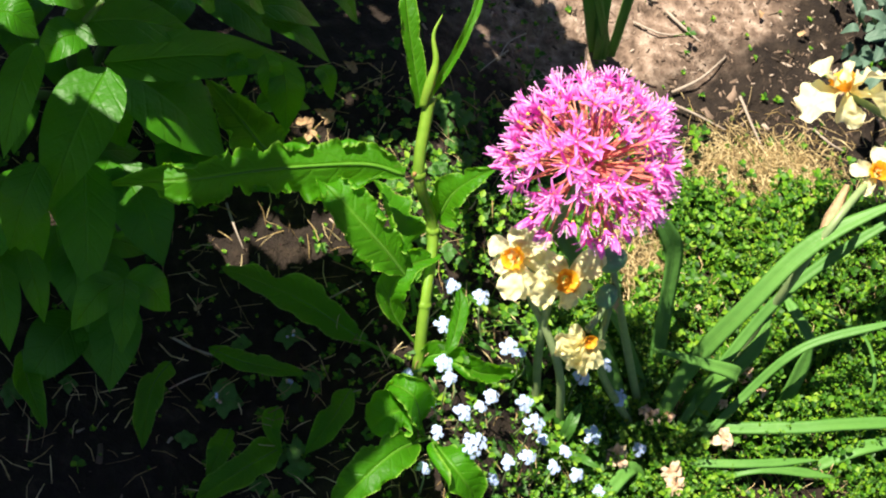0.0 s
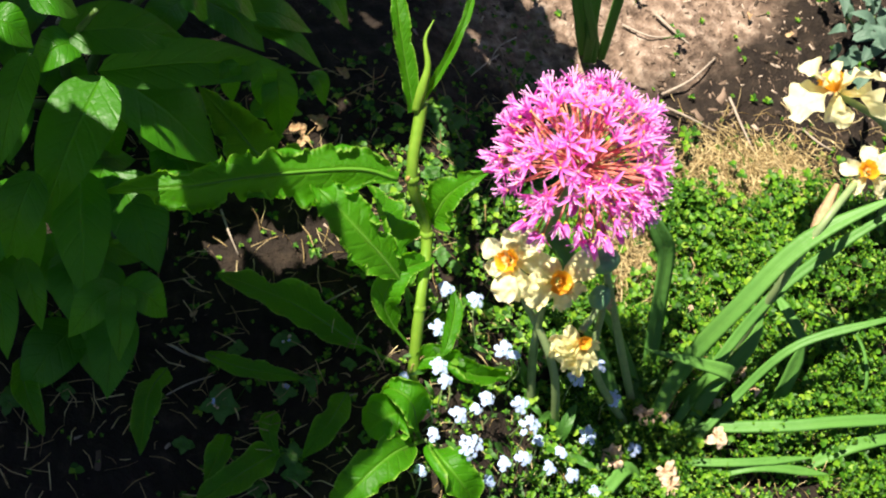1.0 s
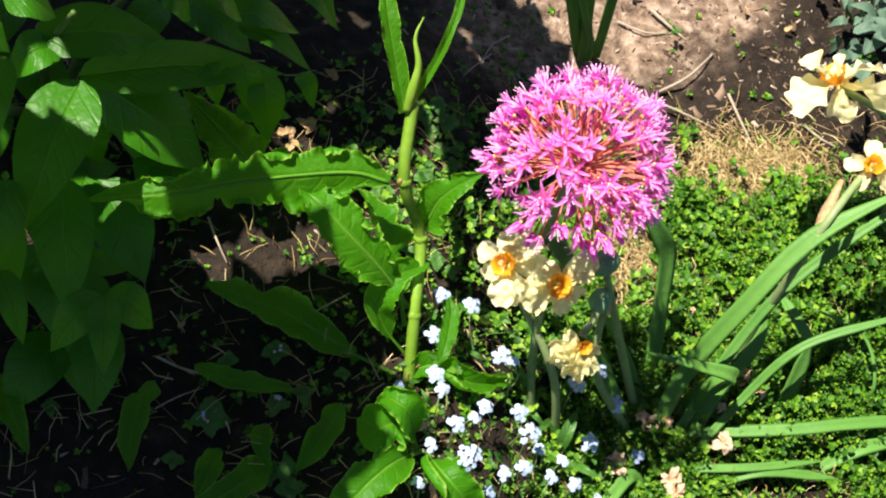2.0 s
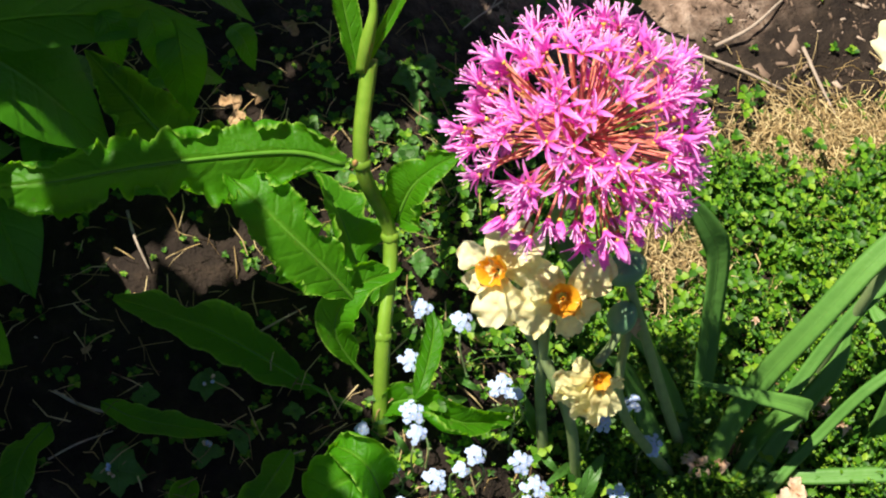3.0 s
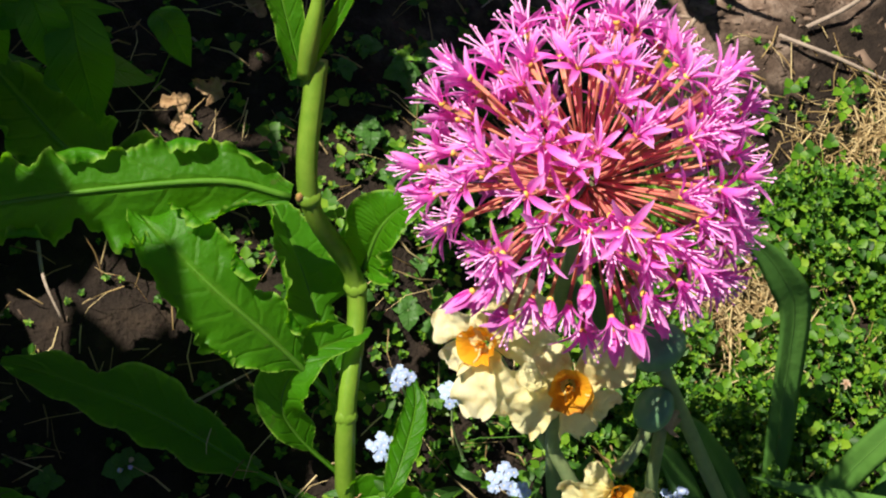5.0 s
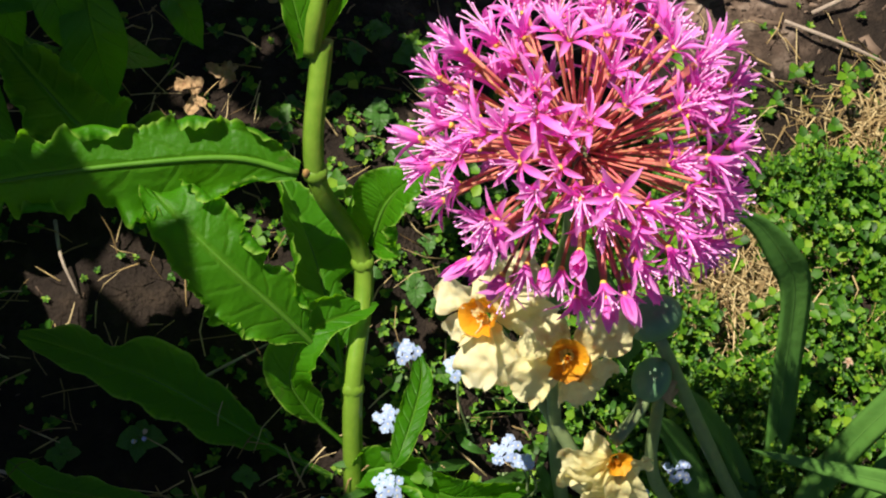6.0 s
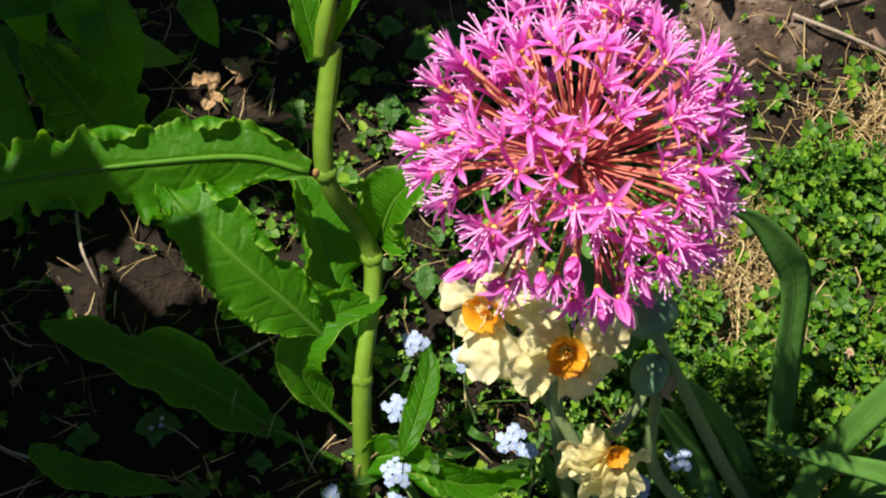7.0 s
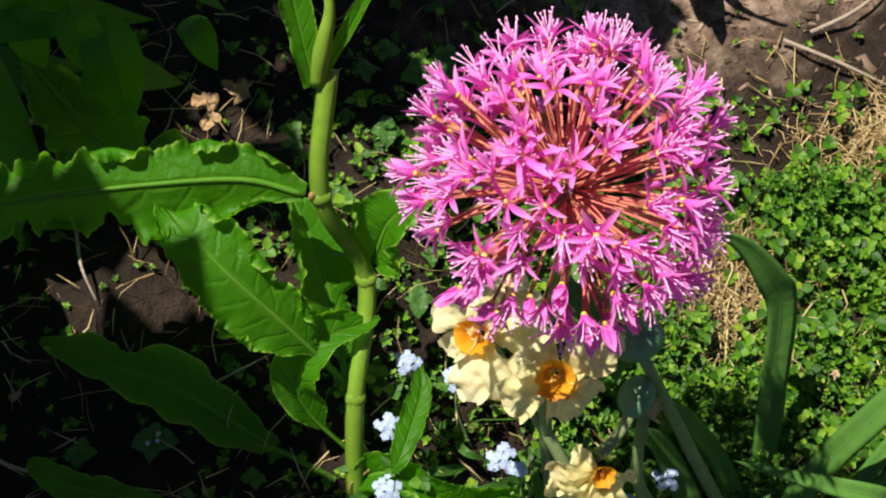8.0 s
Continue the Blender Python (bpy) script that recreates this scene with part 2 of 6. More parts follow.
def merged(name, meshes):
    """Several meshes joined into one."""
    bm = bmesh.new()
    for me in meshes:
        bm.from_mesh(me)
    out = bpy.data.meshes.new(name)
    bm.to_mesh(out)
    bm.free()
    for me in meshes:
        bpy.data.meshes.remove(me)
    out.polygons.foreach_set("use_smooth", [True] * len(out.polygons))
    return out


def thing(name, at, label, category, group="", kind=""):
    ob = new(name)
    ob.empty_display_size = 0.01
    ob.location = at
    return tagged(ob, label, category, group, kind)


def part(name, me, material, parent=None, label=""):
    """One mesh object under a thing (points in world places) or under a part (points in that part's own frame)."""
    if material and not me.materials:
        me.materials.append(material)
    ob = new(name, me)
    if parent:
        ob.parent = parent
        if not parent.parent:
            ob.matrix_parent_inverse = Matrix.Translation(-Vector(parent.location))
    return tagged(ob, label) if label else ob


WIDTHS = {
    "ovate": lambda u: np.clip(u, 0, 1) ** 0.55 * np.clip(1 - u, 0, 1) ** 1.1 / 0.349,
    "lance": lambda u: np.clip(np.sin(np.pi * np.clip(u, 0, 1) ** 0.85), 0, 1) ** 0.75,
    "petiole": lambda u: np.where(u < 0.22, 0.10 + 0.0 * u, 0.10 + 0.9 * np.clip(np.sin(np.pi * (np.clip(u - 0.22, 0, 1) / 0.78) ** 0.8), 0, 1) ** 0.7),
    "clasp": lambda u: np.clip(u * 9, 0.12, 1) ** 0.6 * np.clip((1 - u) * 1.7, 0, 1) ** 0.75,
    "strap": lambda u: np.clip((1 - u) * 4, 0, 1) ** 0.65 * (0.75 + 0.25 * np.clip(u * 4, 0, 1)),
    "blunt": lambda u: np.clip(np.sin(np.pi * (0.04 + 0.93 * u) ** 1.6), 0.05, 1) ** 0.6,
}


def blade_grid(pts, w, shape="lance", fold=0.25, wave=0.0, freq=7.0, up=(0, 0, 1), nu=28, nv=9, ragged=0.0, arch=0.0, twist=0.0, lean=0.0, rim=0.0, rumple=0.0, frill=0.0):
    """Points of a leaf or petal round a middle line. w: half width; fold: how far the edges rise (valley fold);
    wave: crisping of the edges; ragged: uneven outline; arch: sideways curl of each half; lean: turns it about its line."""
    c = spline(pts, nu)
    u = np.linspace(0, 1, nu)
    t = unit(np.gradient(c, axis=0))
    s = unit(np.cross(t, np.array(up, float)))
    n = unit(np.cross(s, t))
    ang = np.radians(lean) + np.radians(twist) * u
    s, n = s * np.cos(ang)[:, None] + n * np.sin(ang)[:, None], n * np.cos(ang)[:, None] - s * np.sin(ang)[:, None]
    v = np.linspace(-1, 1, nv)
    ww = w * WIDTHS[shape](u)
    ph = random.uniform(0, 6)
    seed = Vector((random.uniform(0, 90), random.uniform(0, 90), 0))
    g = np.zeros((nu, nv, 3))
    for j, x in enumerate(v):
        a = abs(x)
        side = 1 if x > 0 else -1
        wob = np.array([noise.noise(seed + Vector((q * freq * 1.1, side * 3.1, 0))) for q in u])
        fast = np.array([noise.noise(seed + Vector((q * freq * 2.4, side * 7.3, 5))) for q in u])
        rise = fold * a - arch * a * a
        curl = rim * (max(a - 0.58, 0) / 0.42) ** 1.5 * np.clip(0.6 + 1.2 * wob + 0.4 * fast, -0.15, 1.5)
        crisp = wave * a ** 3 * (np.sin(2 * np.pi * freq * u + ph + side) * 0.10 + wob * 1.0 + fast * 0.9) + curl
        if frill and a > 0.62:
            crisp = crisp + frill * ((a - 0.62) / 0.38) ** 1.2 * np.array([noise.noise(seed + Vector((q * freq * 4.0, side * 5.7 + a * 1.5, 9))) for q in u])
        if rumple:
            crisp = crisp + rumple * np.array([noise.noise(seed + Vector((q * 3.1, x * 1.5, 2))) + 0.5 * noise.noise(seed + Vector((q * 7.3, x * 3.4, 4))) for q in u])
        out = x * (1 + ragged * (1.3 * wob + 0.5 * fast) * a ** 3 - 0.4 * curl) / np.sqrt(1 + 0.6 * fold * fold)
        g[:, j] = c + s * (ww * out)[:, None] + n * (ww * rise + w * crisp * np.sqrt(WIDTHS[shape](u).clip(0, 1)))[:, None]
    return g


def leaf(parent, pts, w, material, name="leaf", label="", thick=0.0, **how):
    g = blade_grid(pts, w, **how)
    if thick:
        # a fleshy blade: a second skin below, closed round the edges
        du, dv = np.gradient(g, axis=0), np.gradient(g, axis=1)
        n = unit(np.cross(du, dv))
        nv = g.shape[1]
        k = np.sqrt(np.clip(1 - np.linspace(-1, 1, nv) ** 2, 0, 1))[None, :, None]
        loop = np.concatenate([g + n * thick * k * 0.5, (g - n * thick * k * 0.5)[:, ::-1][:, 1:-1]], 1)
        uu, _ = np.meshgrid(np.linspace(0, 1, g.shape[0]), np.arange(loop.shape[1]), indexing="ij")
        line = np.r_[np.linspace(0, 1, nv), np.linspace(1, 0, nv)[1:-1]]
        me = sheet(name, loop, True, (uu, np.tile(line, (g.shape[0], 1))))
    else:
        me = sheet(name, g)
    return part(name, me, material, parent, label)


def tube_mesh(name, pts, radii, seg=10, n=24, ribs=0.0, ends=True):
    c = spline(pts, n)
    r = np.interp(np.linspace(0, 1, n), np.linspace(0, 1, len(radii)), radii)
    if ends:
        c = np.vstack([c[:1], c, c[-1:]])
        r = np.r_[1e-5, r, 1e-5]
    t = unit(np.gradient(c, axis=0))
    t[0], t[-1] = t[1], t[-2]
    ref = np.array([0.3, 0.9, 0.2]) if abs(t[:, 2]).mean() > 0.8 else np.array([0.0, 0.1, 1.0])
    s = unit(np.cross(t, ref))
    q = np.cross(t, s)
    a = np.linspace(0, 2 * np.pi, seg, endpoint=False)
    rr = r[:, None] * (1 + ribs * np.cos(a * (seg // 2)))[None]
    return sheet(name, c[:, None] + s[:, None] * (rr * np.cos(a))[..., None] + q[:, None] * (rr * np.sin(a))[..., None], True)


def ball_mesh(name, at, r, stretch=(1, 1, 1), seg=10, rings=8, rough=0.0):
    th, ph = np.linspace(0.02, np.pi - 0.02, rings), np.linspace(0, 2 * np.pi, seg, endpoint=False)
    k = np.stack([np.sin(th)[:, None] * np.cos(ph), np.sin(th)[:, None] * np.sin(ph), np.cos(th)[:, None] * np.ones(seg)], -1)
    if rough:
        f = np.array([[noise.noise(Vector(x) * 2.3 + Vector(at) * 200) for x in row] for row in k])
        k = k * (1 + rough * f[..., None])
    return sheet(name, np.array(at) + k * np.array(stretch) * r, True)


def ease(x):
    x = np.clip(x, 0, 1)
    return x * x * (3 - 2 * x)


def bed(x, y):
    """Height of the ground: the bed swells towards the dock and falls to the path."""
    return 0.072 * ease((0.11 - x) / 0.17) * (1 - 0.6 * ease((y - 0.12) / 0.2))


def relief(x, y):
    v = Vector((x, y, 0))
    return bed(x, y) + 0.006 * noise.noise(v * 22) + 0.003 * noise.noise(v * 75) + 0.0016 * noise.noise(v * 190)


def along(way):
    """The turn that lays local z along a way."""
    return Vector(way).to_track_quat("Z", "Y").to_matrix().to_4x4()


# ---- ground ----
def make_ground():
    far = np.array([0.02, 0.05, 0.1, 0.2, 0.4, 0.8, 1.6, 3, 6, 12, 25, 60, 150])
    xs = np.r_[-0.42 - far[::-1], np.arange(-0.42, 0.5, 0.0035), 0.5 + far]
    ys = np.r_[-0.28 - far[::-1], np.arange(-0.28, 0.42, 0.0035), 0.42 + far]
    g = np.zeros((len(xs), len(ys), 3))
    for i, x in enumerate(xs):
        for j, y in enumerate(ys):
            g[i, j] = x, y, relief(x, y)
    me = sheet("ground", g)
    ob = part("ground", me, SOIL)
    tagged(ob, "dark crumbly garden soil with a dry trodden path", "ground", kind="structure")


make_ground()


def loose(name, count, place, shape, material, label, category):
    """One object of many small pieces: place() gives a spot or None, shape(spot) gives points and faces."""
    verts, faces = [], []
    made = 0
    while made < count:
        spot = place()
        if spot is None:
            continue
        p, f = shape(spot)
        k = len(verts)
        verts += p
        faces += [tuple(q + k for q in face) for face in f]
        made += 1
    me = bpy.data.meshes.new(name)
    me.from_pydata(verts, [], faces)
    me.polygons.foreach_set("use_smooth", [True] * len(me.polygons))
    tagged(part(name, me, material), label, category, kind="stuff")


def leaflet(at, way, length, width, up):
    """A small rounded leaf of six corners, folded along its middle."""
    a, d = np.array(at), np.array(way)
    s = np.cross(d, up)
    s /= max(np.linalg.norm(s), 1e-6)
    n = np.cross(s, d)
    rows = [(0, 0, 0), (0.35, 0.8, 0.12), (0.7, 0.6, 0.14), (1, 0, -0.05), (0.7, -0.6, 0.14), (0.35, -0.8, 0.12), (0.55, 0, 0)]
    p = [tuple(a + d * length * u + s * width * v + n * length * h) for u, v, h in rows]
    return p, [(0, 1, 6), (1, 2, 6), (2, 3, 6), (3, 4, 6), (4, 5, 6), (5, 0, 6)]


def stalk(a, b, bend, r):
    """A thin bent straw of three sides."""
    a, b = np.array(a), np.array(b)
    m = (a + b) / 2 + np.array(bend)
    p = []
    for c, q in ((a, r), (m, r), (b, r * 0.5)):
        for k in range(3):
            p.append((c[0] + q * math.cos(k * 2.09), c[1] + q * math.sin(k * 2.09) * 0.7, c[2] + q * math.sin(k * 2.09 + 0.6)))
    return p, [(0, 1, 4, 3), (1, 2, 5, 4), (2, 0, 3, 5), (3, 4, 7, 6), (4, 5, 8, 7), (5, 3, 6, 8)]


def green_share(x, y):
    """How thickly the low herbs grow at a place."""
    n = noise.noise(Vector((x * 9, y * 9, 3))) + 0.5 * noise.noise(Vector((x * 30, y * 30, 8)))
    if y > 0.13:
        return 0.02 + (0.22 if 0.03 < x < 0.2 and y < 0.18 else 0.05) * max(n, 0)
    right = ease((x - 0.0) / 0.10)
    top = 1 - ease((y - 0.065 - 0.05 * noise.noise(Vector((x * 12, 0, 1)))) / 0.035)
    return right * top * min(1.0, max(0.06, 0.75 + 1.5 * n)) * (1 - 0.93 * math.exp(-((x - 0.118) ** 2 + (y - 0.028) ** 2) / 0.0009)) + (0.03 if x < -0.1 else 0.09) + (0.07 if x < -0.1 else 0.18) * max(n, 0) + 0.08 * math.exp(-((x + 0.03) / 0.05) ** 2 - ((y - 0.02) / 0.09) ** 2)


def cover_spot():
    x, y = random.gauss(0.08, 0.24), random.gauss(-0.02, 0.18)
    return (x, y) if random.random() < green_share(x, y) else None


def cover_sprig(spot):
    """A sprig of a low herb: a few rounded leaflets at one point."""
    x, y = spot
    z = relief(x, y)
    lush = green_share(x, y)
    h = random.uniform(0.001, 0.004 + 0.024 * min(1, lush) * (0.4 + max(0.0, 0.6 + 1.2 * noise.noise(Vector((x * 48, y * 48, 5))))))
    tip = np.array((x + random.uniform(-0.3, 0.3) * h, y + random.uniform(-0.3, 0.3) * h, z + h))
    p, f = stalk((x, y, z - 0.001), tip, (0, 0, 0), 0.00035)
    a0 = random.uniform(0, 6.28)
    size = random.uniform(0.0013, 0.0027) * (1.7 if random.random() < 0.2 else 1)
    for k in range(random.randint(4, 6)):
        a = a0 + k * 1.25 + random.uniform(-0.3, 0.3)
        d = np.array((math.cos(a), math.sin(a), random.uniform(-0.1, 0.6)))
        d /= np.linalg.norm(d)
        q, g = leaflet(tip + (0, 0, random.uniform(-0.3, 0) * h), d, size * random.uniform(0.8, 1.4), size * random.uniform(0.4, 0.6), np.array((0, 0, 1.0)))
        f += [tuple(i + len(p) for i in face) for face in g]
        p += q
    return p, f


def clover_sprig(spot):
    """Three larger rounded leaflets on a short stalk."""
    x, y = spot
    z = relief(x, y)
    h = random.uniform(0.006, 0.024)
    tip = np.array((x + random.uniform(-0.5, 0.5) * h, y + random.uniform(-0.5, 0.5) * h, z + h))
    p, f = stalk((x, y, z - 0.001), tip, (0, 0, 0), 0.0004)
    a0 = random.uniform(0, 6.28)
    for k in range(3):
        a = a0 + k * 2.09
        q, g = leaflet(tip, np.array((math.cos(a), math.sin(a), random.uniform(0.0, 0.35))), random.uniform(0.004, 0.0065), random.uniform(0.0022, 0.0034), np.array((0, 0, 1.0)))
        f += [tuple(i + len(p) for i in face) for face in g]
        p += q
    return p, f


def grass_spot():
    x, y = random.uniform(-0.02, 0.42), random.uniform(-0.24, 0.10)
    return (x, y) if random.random() < green_share(x, y) else None


def grass_piece(spot):
    """A thin curved green stem or grass blade."""
    x, y = spot
    z = relief(x, y)
    a, h = random.uniform(0, 6.28), random.uniform(0.012, 0.034)
    r = h * random.uniform(0.3, 1.3)
    return stalk((x, y, z), (x + math.cos(a) * r, y + math.sin(a) * r, z + h * random.uniform(0.3, 0.9)), (math.cos(a) * r * -0.1, math.sin(a) * r * -0.1, h * 0.25), random.uniform(0.0002, 0.00045))


def any_sprig(spot):
    return clover_sprig(spot) if random.random() < (0.12 if spot[1] > 0.03 else 0.04) else cover_sprig(spot)


loose("grass", 1300, grass_spot, grass_piece, COVER, "thin green grass stems among the weeds", "grass")
loose("ground_cover", 24000, cover_spot, any_sprig, COVER, "low bright green weeds spreading over the soil", "ground cover")


def straw_spot():
    """Dry grass lies thick before the path and thinly elsewhere."""
    if random.random() < 0.36:
        x, y = random.gauss(0.235, 0.032), random.gauss(0.098, 0.014)
    elif random.random() < 0.4:
        x, y = random.gauss(0.118, 0.018), random.gauss(0.028, 0.016)
    else:
        x, y = random.uniform(-0.36, 0.46), random.uniform(-0.24, 0.16)
    return x, y


def straw_piece(spot):
    x, y = spot
    a, n = random.uniform(0, 6.28), random.uniform(0.006, 0.024)
    dx, dy = math.cos(a) * n, math.sin(a) * n
    top = 0.014 if y < 0.06 else 0.007
    z0, z1 = relief(x, y) + random.uniform(0.0, top), relief(x + dx, y + dy) + random.uniform(0, top)
    return stalk((x, y, z0), (x + dx, y + dy, z1), (random.uniform(-1, 1) * n * 0.15, random.uniform(-1, 1) * n * 0.15, 0.002), random.uniform(0.0002, 0.0005))


loose("dry_grass", 5200, straw_spot, straw_piece, STRAW, "matted dry yellow grass lying on the soil", "dry grass")


def chip_spot():
    x, y = random.uniform(-0.36, 0.6), random.uniform(-0.26, 0.6)
    want = 0.9 if y > 0.13 and x > 0.02 else 0.05
    return (x, y) if random.random() < want else None


def chip_piece(spot):
    """A flat splinter of bark."""
    x, y = spot
    a, n = random.uniform(0, 6.28), 0.0007 + 0.003 * random.random() ** 2
    if random.random() < 0.06:
        n *= 2.6
    w, t = n * random.uniform(0.08, 0.45), random.uniform(0.0002, 0.0008)
    z = relief(x, y) + t * 0.5
    c, s = math.cos(a), math.sin(a)
    tip, roll = random.uniform(-0.25, 0.25), random.uniform(-0.3, 0.3)
    p = []
    for h in (-t, t):
        for u, v in ((-1, -0.9), (-0.2, -1), (0.95, -0.5), (0.8, 0.9), (0.1, 0.7), (-0.85, 1)):
            p.append((x + c * u * n - s * v * w, y + s * u * n + c * v * w, z + h + tip * u * n + roll * v * w))
    f = [(6, 7, 8, 9, 10, 11)] + [(k, (k + 1) % 6, 6 + (k + 1) % 6, 6 + k) for k in range(6)]
    return p, f


loose("wood_chips", 6500, chip_spot, chip_piece, CHIP, "brown bark splinters and crumbs scattered on the soil", "mulch")


# ---- allium ----
def star_petal(length, w, open_, seed, pinch=0.0, bulge=0.0):
    """One narrow pointed petal that leans out from the z axis towards x."""
    random.seed(seed)
    r, z = math.sin(open_), math.cos(open_)
    pts = [(0.0004, 0, 0), (r * length * (0.42 + bulge), 0, z * length * 0.55), (r * length, 0, z * length * (1.0 - pinch))]
    g = blade_grid(pts, w, "lance", fold=0.45, wave=0.06, freq=2, up=(-0.5, 0, 1), nu=9, nv=5, twist=random.uniform(-25, 25))
    me = sheet("petal", g)
    me.materials.append(PINK)
    return me


def star_stamen(length):
    me = merged("stamen", [tube_mesh("filament", [(0, 0, 0), (length * 0.14, 0, length * 0.55), (length * 0.30, 0, length)], [0.00034, 0.00016], 4, 6), ball_mesh("tip", (length * 0.30, 0, length), 0.00042, (1, 1, 1.3), 5, 4)])
    me.materials.append(ANTHER)
    return me


def make_allium(base, hub, radius, gap):
    ob = thing("allium", base, "purple-pink allium with a round head of starry florets", "flower")
    base, hub = np.array(base), np.array(hub)
    part("stem", tube_mesh("stem", [tuple(base - (0, 0, 0.004)), tuple(base * 0.5 + hub * 0.5 + np.array((0.006, 0.004, 0))), tuple(hub)], [0.0042, 0.0036, 0.003], 12, 24, 0.03), PALESTEM, ob, "smooth pale green stem")
    part("receptacle", ball_mesh("receptacle", hub, 0.0045, (1, 1, 0.9), 10, 8, 0.1), PALESTEM, ob)
    wide = [star_petal(0.0098 + 0.0006 * k, 0.00115, 0.98 + 0.10 * k, 20 + k, 0.08) for k in range(4)]
    half = [star_petal(0.0108 + 0.0006 * k, 0.00115, 0.52 + 0.10 * k, 30 + k) for k in range(3)]
    shut = [star_petal(0.0098 + 0.0008 * k, 0.0021, 0.10 + 0.05 * k, 40 + k, 0.02, 0.5) for k in range(3)]
    threads = [star_stamen(0.0084 + 0.0008 * k) for k in range(3)]
    seed_ball = ball_mesh("floret", (0, 0, 0.0008), 0.0011, (1, 1, 0.9), 8, 6, 0.15)
    seed_ball.materials.append(OVARY)
    pedicels = []
    for k in range(4):
        random.seed(60 + k)
        bend = random.uniform(-0.003, 0.003)
        me = tube_mesh("pedicel", [(bend * 0.2, 0.001, -1.0), (bend, bend * 0.6, -0.5), (0, 0, 0)], [0.00042, 0.00036, 0.00065], 5, 8)
        me.materials.append(PEDICEL)
        pedicels.append(me)
    random.seed(5)
    gap = np.array(gap) / np.linalg.norm(gap)
    skirt = np.array((0.0, -0.87, -0.5))
    count = 250
    for k in range(count):
        z = 1 - 2 * (k + 0.5) / count
        a = k * 2.39996 + random.uniform(-0.3, 0.3)
        z = max(-0.9, min(1, z + random.uniform(-0.09, 0.09)))
        d = np.array((math.sqrt(1 - z * z) * math.cos(a), math.sqrt(1 - z * z) * math.sin(a), z))
        near, front = float(d @ gap), float(d @ skirt)
        # few florets stand over the open middle, and the lower front is thin
        if (near > 0.92 and random.random() < 0.35) or (z < -0.45 and random.random() < 0.5) or (front > 0.35 and random.random() < 0.35):
            continue
        low = (z < -0.25 and random.random() < 0.4) or (front > 0.62 and random.random() < 0.6)
        reach = radius * (0.80 + random.uniform(-0.13, 0.05) - (0.24 * random.random() if k % 5 == 0 else 0)) * (1 - 0.10 * max(0.0, front)) * (1 - 0.55 * random.random() * max(0.0, near - 0.7) / 0.3)
        at = hub + d * reach
        fl = part("floret", seed_ball, None, ob, "closed pink bud" if low else "")
        turn = unit(d + np.array([random.uniform(-0.30, 0.30) for _ in range(3)]))
        fl.matrix_basis = Matrix.Translation(at) @ along(turn) @ Matrix.Rotation(random.uniform(0, 6.28), 4, "Z")
        # the pedicel runs from the floret back to the middle of the head
        stick = part("pedicel", random.choice(pedicels), None, fl)
        back = fl.matrix_basis.to_3x3().inverted() @ Vector(hub - at)
        stick.matrix_basis = (-back).to_track_quat("Z", "Y").to_matrix().to_4x4() @ Matrix.Scale(back.length, 4, (0, 0, 1))
        kind = shut if low else (wide if random.random() < 0.45 else half)
        for j in range(6):
            spin = Matrix.Rotation(j * math.pi / 3 + random.uniform(-0.16, 0.16), 4, "Z") @ Matrix.Rotation(random.uniform(-0.18, 0.18) * (0.3 if low else 1), 4, "Y")
            part("petal", random.choice(kind), None, fl).matrix_basis = spin @ Matrix.Scale(random.uniform(0.88, 1.15), 4)
        for j in range(0 if low else 5):
            part("stamen", random.choice(threads), None, fl).matrix_basis = Matrix.Rotation((j + 0.4) * 1.2566 + random.uniform(-0.25, 0.25), 4, "Z")


# ---- dock ----
def ruffled_grid(pts, near, far, normal, drop=(0.2, 0.2), lean=0.0, curl=1.2, swell=0.5, nu=280, half=15, seed=0):
    """Points of a dock leaf: two halves of their own width (near, far: half widths along the line), each sloping
    down from the midrib by its own angle and rolled and crisped along its margin."""
    random.seed(seed)
    c = spline(pts, nu)
    u = np.linspace(0, 1, nu)
    length = float(np.linalg.norm(np.diff(c, axis=0), axis=1).sum())
    t = unit(np.gradient(c, axis=0))
    s = unit(np.cross(t, np.array(normal, float)))
    n = unit(np.cross(s, t))
    k = np.radians(lean)
    s, n = s * np.cos(k) + n * np.sin(k), n * np.cos(k) - s * np.sin(k)
    halves = []
    for way, widths, slope in ((-1, near, drop[0]), (1, far, drop[1])):
        o = Vector((random.uniform(0, 90), random.uniform(0, 90), 0))
        run = u * length
        big = np.array([noise.noise(o + Vector((q * 62, 0, 0))) for q in run]) * 1.6
        mid = np.array([noise.noise(o + Vector((q * 115, 3, 0))) for q in run]) * 1.5
        fine = np.array([noise.noise(o + Vector((q * 420, 7, 0))) for q in run]) * 1.4
        w = np.interp(u, np.linspace(0, 1, len(widths)), widths) * (1 + 0.42 * big + 0.12 * mid + 0.05 * fine)
        roll = curl * (0.75 + 1.5 * big + 0.7 * mid + 0.2 * fine)
        a = np.linspace(0, 1, half) ** 0.8
        out, up = np.zeros((nu, half)), np.zeros((nu, half))
        for j in range(1, half):
            f = (a[j] + a[j - 1]) / 2
            g = ease((f - 0.45) / 0.55)
            th = -slope + swell * f * (0.6 * mid + 0.5 * big) + roll * g + 0.3 * fine * g
            out[:, j] = out[:, j - 1] + np.cos(th) * w * (a[j] - a[j - 1])
            up[:, j] = up[:, j - 1] + np.sin(th) * w * (a[j] - a[j - 1])
        halves.append(c[:, None] + way * s[:, None] * out[..., None] + n[:, None] * up[..., None])
    return np.concatenate([halves[0][:, ::-1], halves[1][:, 1:]], 1)


